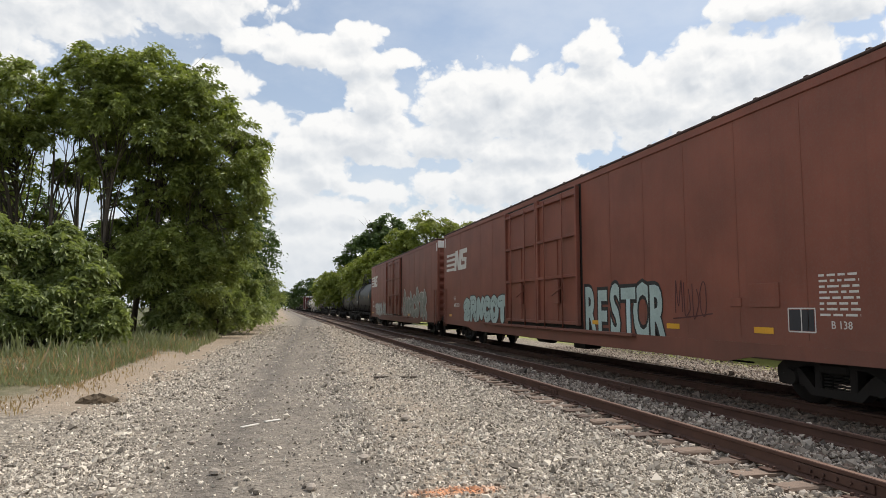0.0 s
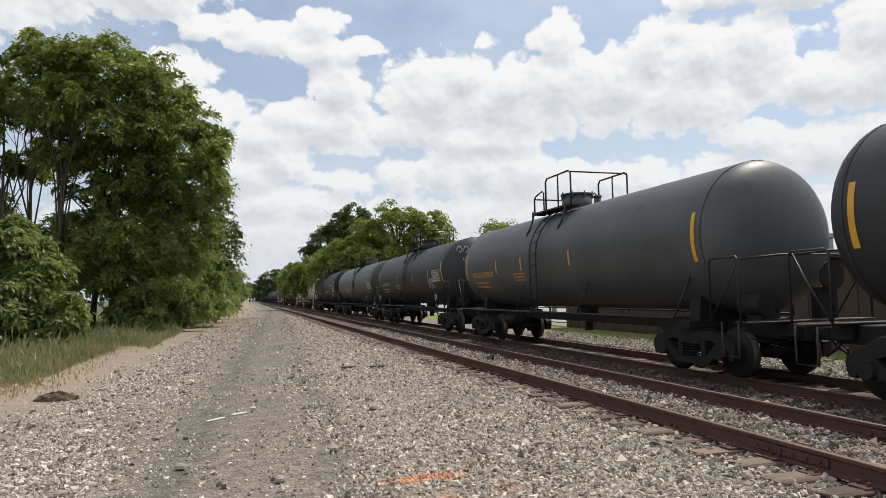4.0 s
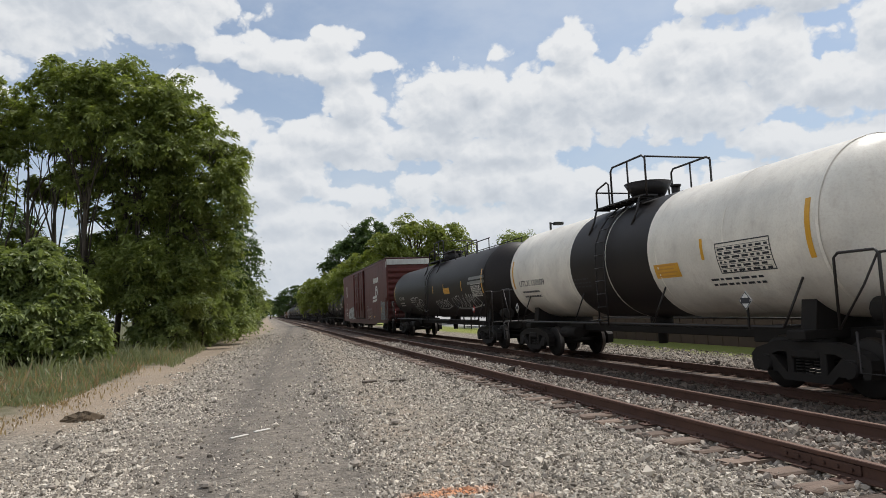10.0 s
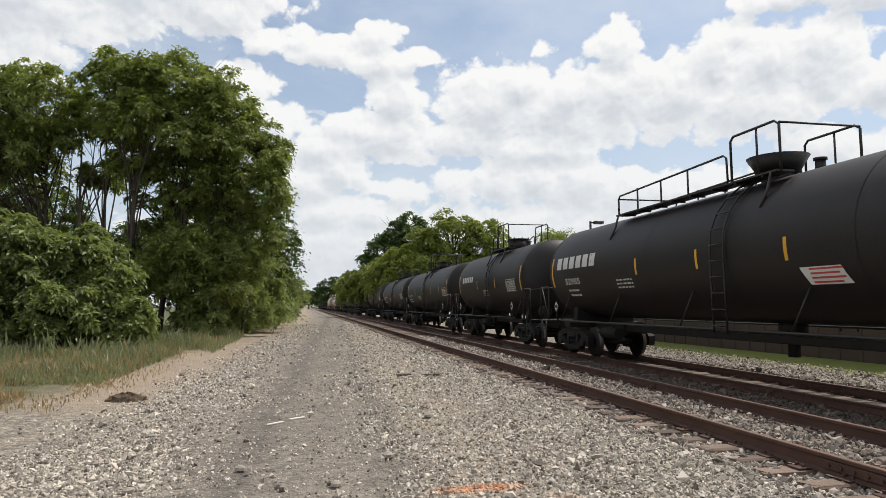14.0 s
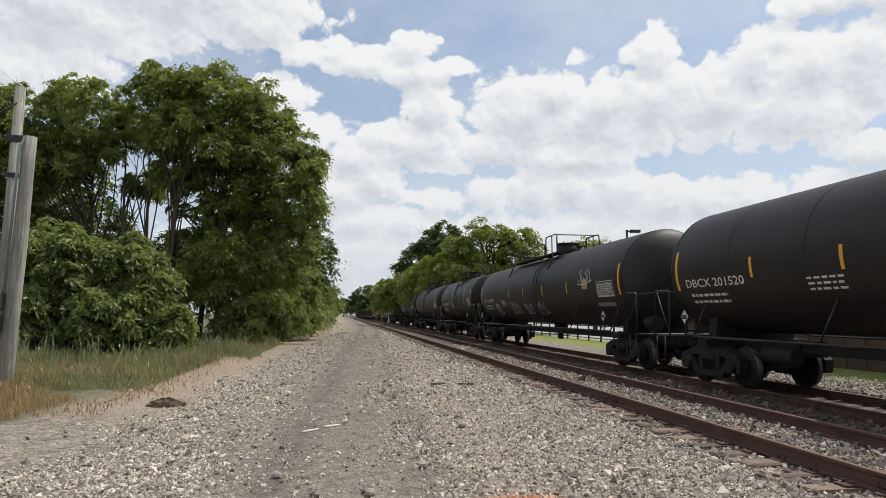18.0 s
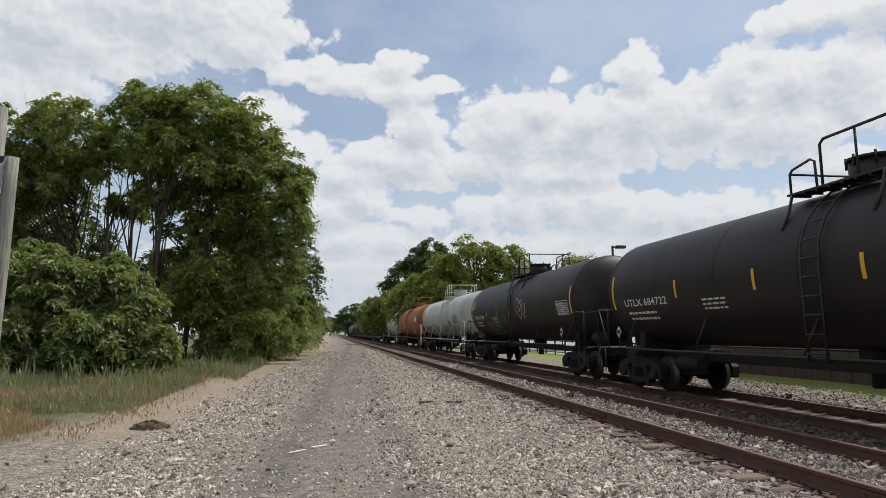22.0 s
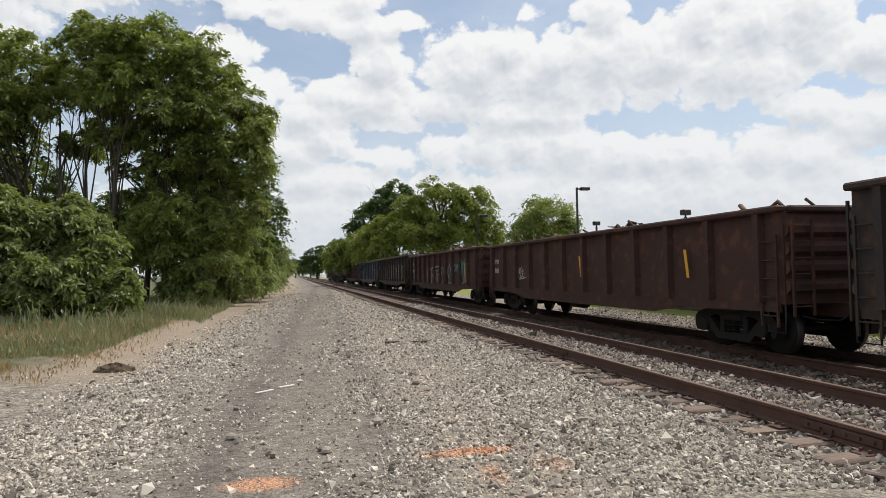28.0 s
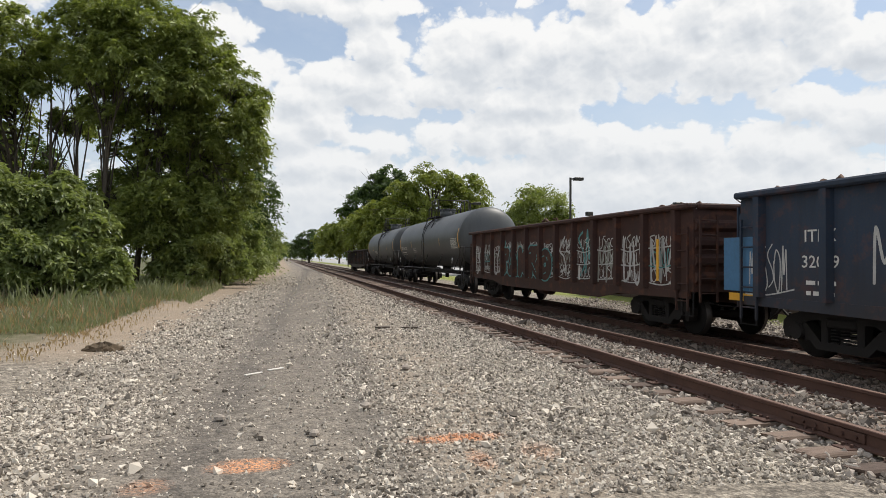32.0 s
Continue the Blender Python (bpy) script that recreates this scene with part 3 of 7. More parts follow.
def build_track(name, x, z, label, seed, near):
    rng = random.Random(seed)
    track = empty(name, pose(x, 0, z), label=label, category="railway track", kind="structure")
    for side in (-1, 1):
        part("rail", rail_mesh("rail", -650, 700), None, track, "rusty steel rail", pose(side * GAUGE / 2, 0, 0))
    shapes = []
    for k in range(4):
        s = Shape()
        s.box(-1.30, 1.30, -0.115, 0.115, -0.345, -0.172, 0.015)
        me = s.mesh("tie", TIE)
        for vert in me.vertices:
            if abs(vert.co.x) > 1.2:
                vert.co.y += rng.uniform(-.018, .018)
                vert.co.z += rng.uniform(-.015, .006)
                vert.co.x += rng.uniform(-.05, .05)
        shapes.append(me)
    plate = Shape()
    for side in (-1, 1):
        plate.box(side * GAUGE / 2 - 0.18, side * GAUGE / 2 + 0.18, -0.09, 0.09, -0.172, -0.158, 0.004)
        for dx in (-0.095, 0.095):
            for dy in (-0.045, 0.05):
                plate.box(side * GAUGE / 2 + dx - .013, side * GAUGE / 2 + dx + .013, dy - .013, dy + .013, -0.158, -0.128, 0.004)
    plate = plate.mesh("tie_plates", RUST)
    step = 0.52
    count = 230 if near else 110
    for i in range(count):
        y = -3 + i * step + rng.uniform(-.03, .03)
        tie = part("tie", shapes[i % 4], None, track, "", pose(rng.uniform(-.05, .05), y, rng.uniform(-.012, .004), 0, 0, rng.uniform(-1, 1)))
        if i < 90:
            part("tie_plates", plate, None, tie)
    far = Shape()
    y = -3 + count * step
    while y < 260:
        far.box(-1.3, 1.3, y - .115, y + .115, -0.345, -0.172)
        y += step
    tagged(part("far_ties", far, TIE, track), kind="stuff")
    # bolted joint bars
    for jy in (11.9, 23.8, 35.7, 5.2):
        for side in (-1, 1):
            s = Shape()
            for d in (-1, 1):
                s.box(side * GAUGE / 2 + d * 0.014, side * GAUGE / 2 + d * 0.036, jy - 0.46, jy + 0.46, -0.138, -0.052, 0.006)
                for b_ in range(6):
                    yy = jy - 0.38 + b_ * 0.152
                    s.cyl((side * GAUGE / 2 + d * 0.036, yy, -0.095), (side * GAUGE / 2 + d * 0.06, yy, -0.095), 0.017, n=6)
            part("joint_bar", s, RUST, track)
    return track


# ---- plants ----
def leaf_cloud(name, centers, outward, per, spread, size, mat, rng, droop=0.2, narrow=0.5):
    """Leaves in flat drooping sprays round the centres: folded diamonds, bent along the rib."""
    k = len(centers)
    n = k * per
    flat = outward * 0.55 + np.array([0, 0, 0.75]) + rng.normal(0, 0.28, (k, 3))
    flat /= np.linalg.norm(flat, axis=1)[:, None]
    flat = np.repeat(flat, per, axis=0)
    wide = np.repeat(spread, per)[:, None]
    o = rng.normal(0, 1, (n, 3))
    o -= flat * (np.sum(o * flat, 1) * 0.60)[:, None]
    away = np.linalg.norm(o, axis=1)
    o[:, 2] -= 0.16 * away ** 2
    c = np.repeat(centers, per, axis=0) + o * wide
    out = np.repeat(outward, per, axis=0)
    nor = flat + rng.normal(0, 0.45, (n, 3))
    nor /= np.linalg.norm(nor, axis=1)[:, None]
    d = rng.normal(0, 0.6, (n, 3)) + o * 0.7 + out * 0.3 - np.array([0, 0, droop])
    d -= nor * np.sum(d * nor, 1)[:, None]
    d /= np.linalg.norm(d, axis=1)[:, None] + 1e-9
    w = np.cross(nor, d)
    s = size * np.exp(rng.normal(0, 0.3, n))[:, None]
    v = np.stack([c - d * s * 0.5, c + w * s * narrow * 0.5 + nor * s * 0.08, c + d * s * 0.55 - np.array([0, 0, 0.12]) * s, c - w * s * narrow * 0.5 + nor * s * 0.08], 1)
    return raw_mesh(name, v.reshape(-1, 3), 4, np.arange(n * 4), mat)


def tree(name, label, x, y, height, blobs, leaf, mat, tufts, per, seed, trunk_r=0.2, group="", forks=3, bark=None, spread=0.42, category="tree", stems=(), low=-0.8, inner=0.30, clump=(0.18, 0.42)):
    """Blobs are (dx, dy, z, rx, ry, rz) from the foot of the trunk; stems are the feet (dx, dy) of further trunks. Leaves cling to the blobs' shells
    from the fraction inner outwards and down to the slope low, so that the limbs show through from below."""
    rng = np.random.default_rng(seed)
    foot = ground_z(x)
    top = empty(name, pose(x, y, foot), label=label, category=category, group=group)
    areas = np.array([b[3] * b[5] + b[4] * b[5] + b[3] * b[4] for b in blobs])
    heads = max(6, tufts // 9)
    pick = rng.choice(len(blobs), heads, p=areas / areas.sum())
    B = np.array(blobs)[pick]
    d = rng.normal(size=(heads, 3))
    d /= np.linalg.norm(d, axis=1)[:, None]
    d[:, 2] = np.where(d[:, 2] < low, np.abs(d[:, 2]) * rng.uniform(.2, 1, heads), d[:, 2])
    d /= np.linalg.norm(d, axis=1)[:, None]
    r = rng.uniform(inner, 1.06, heads) ** 0.6
    c = B[:, :3] + d * B[:, 3:] * r[:, None]
    size = np.clip(B[:, 3] * rng.uniform(*clump, heads), 0.22, 0.95)
    e = rng.normal(size=(heads, 9, 3)) + d[:, None, :] * 0.8 + np.array([0, 0, 0.5])
    e /= np.linalg.norm(e, axis=2)[:, :, None]
    c = (c[:, None, :] + e * size[:, None, None] * rng.uniform(.5, 1.1, (heads, 9, 1)) * np.array([1.1, 1.1, 0.9])).reshape(-1, 3)
    d = e.reshape(-1, 3)
    keep = c[:, 2] > 0.15
    c, d = c[keep], d[keep]
    crown = leaf_cloud("crown", c, d, per, spread * 0.62 * rng.uniform(0.5, 1.4, len(c)), leaf, mat, rng)
    part("crown", crown, None, top)
    s = Shape()
    trunks = []
    for fx, fy in ((0, 0), *stems):
        main = [Vector((fx, fy, -0.2))]
        lean = Vector((rng.uniform(-.06, .06) + fx * .02, rng.uniform(-.06, .06), 1))
        for i in range(5):
            main.append(main[-1] + lean * height * 0.17 + Vector((rng.uniform(-.15, .15), rng.uniform(-.15, .15), 0)) * height * 0.06)
        s.tube(main, [trunk_r * k for k in (1.25, 1.0, 0.8, 0.6, 0.4, 0.18)], 9)
        trunks.append(main)
    for b_ in blobs:
        main = min(trunks, key=lambda m: abs(m[0].x + (m[3].x - m[0].x) - b_[0]))
        for k in range(forks):
            start = main[1 + (k + seed) % 3].lerp(main[2 + (k + seed) % 3], rng.uniform(0, 1))
            goal = Vector(b_[:3]) + Vector([rng.uniform(-.7, .7) * b_[3], rng.uniform(-.7, .7) * b_[4], rng.uniform(-.3, .7) * b_[5]])
            mid1 = start.lerp(goal, 0.35) + Vector((rng.uniform(-.3, .3), rng.uniform(-.3, .3), 0.06 * height))
            mid2 = start.lerp(goal, 0.7) + Vector((rng.uniform(-.3, .3), rng.uniform(-.3, .3), 0.04 * height))
            s.tube([start, mid1, mid2, goal], [trunk_r * 0.42, trunk_r * 0.3, trunk_r * 0.17, trunk_r * 0.05], 6)
            for q in range(4):
                tip = goal + Vector([rng.uniform(-1, 1) * b_[3] * .7, rng.uniform(-1, 1) * b_[4] * .7, rng.uniform(-.3, .6) * b_[5]])
                root = mid2 if q < 2 else mid1.lerp(mid2, rng.uniform(0, 1))
                s.tube([root, root.lerp(tip, .5) + Vector((0, 0, .2)), tip], [trunk_r * 0.15, trunk_r * 0.09, trunk_r * 0.03], 4)
    part("trunk", s, bark or BARK, top)
    return top


def weeds(name, label, zones, mat, seed, blade=0.03):
    """Blades and stalks: zones (x0, x1, y0, y1, per square metre, height)."""
    rng = np.random.default_rng(seed)
    vs = []
    for x0, x1, y0, y1, per, h in zones:
        n = int(abs(x1 - x0) * (y1 - y0) * per)
        x, y = rng.uniform(x0, x1, n), rng.uniform(y0, y1, n)
        edge = np.array([noise.noise(Vector((a * 0.5, b_ * 0.35, seed))) for a, b_ in zip(x, y)])
        keep = edge > -0.32
        x, y, edge = x[keep], y[keep], edge[keep]
        n = len(x)
        z = ground_zs(x)
        hh = h * np.exp(rng.normal(0, .35, n)) * (0.85 + 0.7 * edge)
        a = rng.uniform(0, 2 * math.pi, n)
        w = blade * rng.uniform(0.6, 1.5, n) * (0.6 + h)
        lean = rng.normal(0, 0.28, (n, 2)) * hh[:, None]
        foot = np.stack([x, y, z], 1)
        side = np.stack([np.cos(a), np.sin(a), np.zeros(n)], 1) * w[:, None]
        midp = foot + np.concatenate([lean * 0.35, hh[:, None] * 0.55], 1)
        tip = foot + np.concatenate([lean, hh[:, None]], 1)
        vs.append(np.stack([foot - side * 0.5, midp + side, tip, midp - side * 0.8], 1).reshape(-1, 3))
    v = np.concatenate(vs)
    return tagged(new(name, raw_mesh(name, v, 4, np.arange(len(v)), mat)), label, "weeds", kind="stuff")


build_ground()


def build_plants():
    g1 = "trees along the lane"
    tree("locust_tree", "tall green locust tree with an uneven crown beside the lane", -8.2, 34, 13.5,
         [(-.6, 0, 12.0, 1.9, 2.0, 1.7), (1.6, .2, 11.9, 2.2, 2.4, 1.8), (3.7, 0, 10.8, 2.1, 2.4, 1.9), (5.3, .3, 9.2, 1.9, 2.2, 1.7), (5.8, .2, 7.3, 1.5, 1.9, 1.4), (5.4, .4, 5.4, 1.6, 1.8, 1.3), (2.9, -1.2, 9.3, 1.9, 1.6, 1.1),
          (.6, -1.4, 10.3, 1.7, 1.4, 1.0), (4.4, -.8, 7.4, 1.3, 1.3, .9), (4.6, .4, 3.6, 1.5, 1.6, 1.4), (.0, .8, 8.4, 1.1, 1.0, 1.2), (2.2, .6, 7.6, 2.3, 1.4, 1.8), (2.6, 2.0, 5.4, 2.4, 1.2, 2.0), (3.0, 2.2, 3.2, 2.2, 1.2, 2.0), (.3, 2.0, 3.4, 1.4, 1.2, 2.2)],
         0.17, LEAF, 5400, 28, 3, 0.13, g1, forks=5, spread=.25, stems=((2.2, .3), (1.2, .8), (3.3, .6)), low=-.75)
    tree("locust_tree", "broad locust tree with bare lower branches", -11.2, 36, 13,
         [(-1.6, 0, 11.4, 2.5, 2.4, 1.7), (-4.6, 0, 10.9, 2.6, 2.6, 1.9), (-7.4, .4, 10.2, 2.6, 2.6, 2.1), (.9, .3, 11.0, 1.6, 1.8, 1.5), (-3.4, -1.2, 9.2, 2.0, 1.4, 1.0), (-6.2, -.6, 8.2, 2.2, 1.8, 1.4), (-1.0, -1.0, 9.6, 1.5, 1.2, .8), (-8.0, .3, 6.4, 2.2, 2, 1.8),
          (-5.4, 1.4, 6.0, 1.6, 1.2, 1.0), (-2.6, 1.2, 7.8, 2.2, 1.4, 1.3), (-4.2, 2.0, 5.0, 2.6, 1.4, 1.6), (.6, 1.6, 8.6, 1.2, 1.0, 1.2), (-.6, 2.2, 5.2, 1.0, 1.0, 1.6), (-1.8, 2.0, 3.0, 2.2, 1.2, 1.8)], 0.17, LEAF, 4000, 28, 5, 0.12, g1, forks=6, spread=.25, stems=((-1.4, .5), (1.3, .4)))
    tree("locust_tree", "dark green locust tree behind the shrubs", -18.8, 37, 12, [(0, 0, 9, 3.6, 3, 2.9), (-3, 0, 8, 3, 3, 3), (1.0, 0, 6, 2.4, 2.5, 2.2)], 0.2, LEAF, 1000, 26, 7, 0.2, g1)
    # two back trees in darker leaves: the grove's shade put into their colour
    tree("locust_tree", "leafy tree set back behind the others", -6.4, 47, 8, [(3.2, 0, 6.0, 2.6, 3, 3.0), (0, 0, 5.4, 3.0, 3, 3.0), (1.6, -1, 3.0, 3.4, 2, 2.4)], 0.22, LEAF3, 1200, 26, 9, 0.15, g1, low=-.8)
    tree("locust_tree", "shaded tree at the back of the grove", -17, 48, 7, [(5.4, 0, 3.8, 3.4, 3, 2.8), (-4, 0, 6.4, 4, 3, 4.0), (0.4, 0, 5.6, 3.2, 3, 3.4)], 0.24, LEAF3, 1100, 24, 10, 0.15, g1, low=-.8)
    tree("young_tree", "dense young tree in front of the big trunk", -5.6, 33, 6, [(0, 0, 3.6, 1.5, 1.2, 1.8), (1.2, 0, 2.6, 1.4, 1.2, 1.7), (-1.4, .4, 3.0, 1.5, 1.2, 1.7)], 0.17, LEAF, 800, 28, 11, 0.08, g1, low=-.8, spread=.28)
    g2 = "shrubs along the lane"
    rng = random.Random(8)
    for i, (x, y, h, r) in enumerate([(-10.7, 25.2, 4.6, 1.5), (-9.2, 24.6, 4.7, 1.4), (-7.8, 25.0, 4.3, 1.2), (-6.7, 24.6, 3.0, 1.0), (-12.6, 25.5, 4.4, 1.8), (-5.9, 24.3, 1.7, .7), (-8.6, 27, 4.3, 1.5), (-4.6, 33, 2.4, 1.0), (-3.3, 37.5, 3.0, 1.1),
                                      (-9.9, 23.8, 2.4, 1.1), (-7.7, 23.6, 2.0, 1.0)]):
        blobs = [(0, 0, h * .62, r * .75, r * .75, h * .30)]
        for k in range(10):
            a = rng.uniform(0, 6.28)
            f = rng.uniform(.2, 1.05)
            w = rng.uniform(.24, .5)
            blobs.append((math.cos(a) * r * (1.15 - .5 * f), math.sin(a) * r * .7, h * f * .9, r * w, r * w, h * rng.uniform(.07, .15)))
        tree("shrub", "dense bright green shrub at the lane's edge", x, y, h * 0.8, blobs, 0.16, LEAF2, int(200 + 130 * h), 27, 20 + i, 0.06, g2, forks=2, spread=0.22, category="shrub", inner=.5, clump=(.25, .5))
    g3 = "smaller trees farther along the lane"
    for i, (x, y, h, r) in enumerate([(-3.6, 42, 5.6, 1.8), (-3.8, 50, 6.2, 2.2), (-3.0, 58, 7.4, 2.2), (-4.4, 72, 7.4, 2.6), (-4.6, 90, 7.5, 2.8), (-4.8, 108, 8, 3.0), (-5, 135, 9, 3.6), (-6, 170, 10, 4)]):
        tree("small_tree", "bushy small tree leaning over the lane", x, y, h, [(0, 0, h * 0.62, r, r, h * 0.4), (r * .5, 0, h * 0.32, r * .9, r * .9, h * 0.3), (-r * .5, 0, h * 0.4, r, r, h * 0.36)],
             0.2, LEAF2, 700, 24, 40 + i, 0.12, g3, forks=2, spread=0.42, low=-.8)
    tree("maple_tree", "dark green maple beyond the train", 14.9, 94, 14.5, [(0, 0, 11.2, 3.6, 3.4, 3.6), (-3.6, 0, 8.6, 3.4, 3, 3.2), (2.6, 0, 8.4, 3.4, 3, 3.2)], 0.32, LEAF3, 2000, 18, 60, 0.3, "trees beyond the train")
    tree("broad_tree", "bright green broad tree beyond the train", 17.2, 76, 12.5, [(0, 0, 9.4, 3.6, 3.4, 3.2), (3.6, 0, 8.4, 3.2, 3, 3.2), (-3.8, 0, 7.4, 3.4, 3, 3.0), (-6.8, 2, 5.6, 3.0, 3, 2.8), (2, 0, 5.4, 5, 3, 2.4), (-3.5, 0, 4.4, 4.5, 3, 2.4), (5.6, 0, 6.2, 2.4, 2.4, 2.4)], 0.28, LEAF4, 3400, 20, 61, 0.3, "trees beyond the train")
    tree("small_tree", "low green tree beyond the train", 9.6, 92, 7.5, [(0, 0, 5, 3.2, 3, 2.6), (-2.6, 3, 4, 2.4, 3, 2.4)], 0.28, LEAF4, 1000, 18, 62, 0.18, "trees beyond the train")
    tree("round_tree", "round grey-green tree beside a lamp post", 24.3, 60.4, 9.2, [(0, 0, 6.3, 2.9, 2.8, 2.4), (-1.7, 0, 5.3, 1.9, 2, 1.7), (1.8, 0, 5.4, 1.8, 2, 1.7)], 0.2, LEAF, 1500, 18, 63, 0.2, "trees beyond the train")
    tree("far_tree", "distant hazy tree at the end of the lane", 10.2, 262, 13, [(0, 0, 9, 6.5, 5, 4.2), (4, 0, 6, 5, 5, 4), (-3, 0, 5, 5, 5, 4)], 0.55, LEAF3, 1200, 14, 64, 0.4, "distant trees", spread=0.8)
    for i, (x, y, h) in enumerate([(2.2, 330, 9), (-6, 300, 12), (20, 240, 10), (26, 200, 9), (-2, 420, 10), (12, 420, 10), (34, 180, 6), (46, 170, 5)]):
        tree("far_tree", "distant hazy tree along the horizon", x, y, h, [(0, 0, h * .6, h * .5, 4, h * .36), (h * .35, 0, h * .4, h * .4, 4, h * .3)], 0.55, LEAF3, 600, 14, 70 + i, 0.3, "distant trees", spread=0.8)
    weeds("weeds", "grey-green weeds and grass at the lane's edge", [(-9, -4.0, 14.5, 24, 240, .17), (-14, -4.2, 19, 30, 170, .26), (-9, -3.0, 24, 45, 100, .28), (-7, -2.2, 45, 100, 24, .4)], WEED, 5, 0.02)
    weeds("tall_weeds", "tall green stalks in front of the shrubs", [(-13, -4.8, 20.5, 25, 12, .48), (-7.0, -4.2, 24, 40, 8, .5), (-8.5, -5.0, 16, 21, 3, .35)], WEED, 6, 0.03)
    weeds("dry_grass", "dry trampled straw at the lane's edge", [(-9.5, -4.7, 10, 17.5, 230, .16), (-5.2, -3.7, 11, 17, 70, .1), (-9, -4.0, 16, 24, 34, .26), (-6, -3.2, 22, 36, 18, .3), (-4.9, -3.3, 13, 22, 30, .09)], DRY, 7, 0.02)


build_plants()

# ---- train: parts shared by all cars ----
WHEEL_R = 0.457
NSBROWN = car_paint("oxide brown paint", (0.215, 0.068, 0.043), dirt=0.25, streak=0.2)
CRRED = car_paint("oxide red paint", (0.110, 0.0215, 0.017), dirt=0.3, streak=0.5)
BLACK = car_paint("black tank paint", (0.0155, 0.012, 0.0115), dust=(0.085, 0.062, 0.048), dirt=0.5, streak=0.4, rough=0.52, gloss=0.36)
DARKGREY = car_paint("dark grey tank paint", (0.030, 0.032, 0.035), dust=(0.10, 0.09, 0.08), dirt=0.5, streak=0.35, rough=0.5, gloss=0.42)
GREY = car_paint("sun-bleached dark tank paint", (0.074, 0.078, 0.081), dust=(0.15, 0.14, 0.125), dirt=0.5, streak=0.3, rough=0.46, gloss=0.5)
WHITE = car_paint("white tank paint", (0.83, 0.78, 0.69), dust=(0.36, 0.25, 0.16), dirt=0.75, streak=0.10, rough=0.42, rust=0.10)
PALE = car_paint("pale grey tank paint", (0.50, 0.51, 0.465), dust=(0.25, 0.20, 0.15), dirt=0.7, streak=0.14, rough=0.48, rust=0.07)
ORANGE = car_paint("rust-orange tank paint", (0.34, 0.125, 0.045), dust=(0.34, 0.22, 0.12), dirt=0.4, streak=0.6, rough=0.7, rust=0.5)
GONBLACK = car_paint("black gondola paint", (0.026, 0.021, 0.018), dust=(0.10, 0.07, 0.05), dirt=0.4, streak=0.6, rough=0.7, rust=0.35)
GONRUST = car_paint("rusty brown gondola paint", (0.048, 0.0205, 0.016), dust=(0.11, 0.062, 0.042), dirt=0.4, streak=0.6, rough=0.75, rust=0.4)
GONBLUE = car_paint("faded blue gondola paint", (0.021, 0.036, 0.064), dust=(0.10, 0.075, 0.055), dirt=0.5, streak=0.6, rough=0.65, rust=0.25)
SEAM = plain("grimy dark brown", (0.045, 0.022, 0.017), 0.8, 0, 0.3, 3)
WHITEPIPE = plain("white painted pipe", (0.66, 0.62, 0.56), 0.5, 0, 0.2, 4)
BLACKPIPE = plain("black painted pipe", (0.024, 0.019, 0.017), 0.5, 0.1, 0.3, 4)
YELLOW = plain("yellow reflector sheet", (0.70, 0.36, 0.03), 0.4, 0, 0.12, 5)
LETTER = plain("white lettering", (0.62, 0.60, 0.56), 0.6, 0, 0.15, 4)
DARKLETTER = plain("black lettering", (0.03, 0.03, 0.035), 0.6, 0, 0.15, 4)
YLETTER = plain("orange lettering", (0.60, 0.30, 0.06), 0.6, 0, 0.15, 4)
ENDWHITE = car_paint("white end panel paint", (0.62, 0.61, 0.58), dust=(0.2, 0.15, 0.12), dirt=0.3, streak=0.5)
GALV = plain("galvanised steel", (0.30, 0.30, 0.29), 0.5, 0.6, 0.2, 4)


def wheelset_mesh():
    s = Shape()
    n = 28
    for side in (-1, 1):
        prof = [(0.835, 0.10), (0.835, 0.40), (0.80, 0.425), (0.79, 0.457), (0.70, 0.462), (0.675, 0.49), (0.66, 0.485), (0.665, 0.40), (0.72, 0.37), (0.735, 0.16), (0.68, 0.13), (0.68, 0.10)]
        rings = [[(side * px, pr * math.cos(2 * math.pi * j / n), pr * math.sin(2 * math.pi * j / n)) for j in range(n)] for px, pr in prof]
        b = len(s.v)
        s.rings(rings, True, False, True)
        for i in range(len(prof) - 1):
            if i in (3, 4):
                for j in range(n):
                    s.m[len(s.f) - (len(prof) - 1 - i) * n + j] = 1
        for k in range(6):      # web bosses, so that the turning shows
            a = k * math.pi / 3
            s.box(side * 0.80 - .03, side * 0.80 + .03, .26 * math.cos(a) - .03, .26 * math.cos(a) + .03, .26 * math.sin(a) - .03, .26 * math.sin(a) + .03)
    s.cyl((-1.02, 0, 0), (1.02, 0, 0), 0.085, n=12)
    for side in (-1, 1):
        s.cyl((side * 0.93, 0, 0), (side * 1.12, 0, 0), 0.115, n=14)
        for k in range(3):
            a = k * 2 * math.pi / 3
            s.cyl((side * 1.12, .06 * math.cos(a), .06 * math.sin(a)), (side * 1.145, .06 * math.cos(a), .06 * math.sin(a)), 0.018, n=6)
    return s.mesh("wheelset", [STEEL, TREAD])


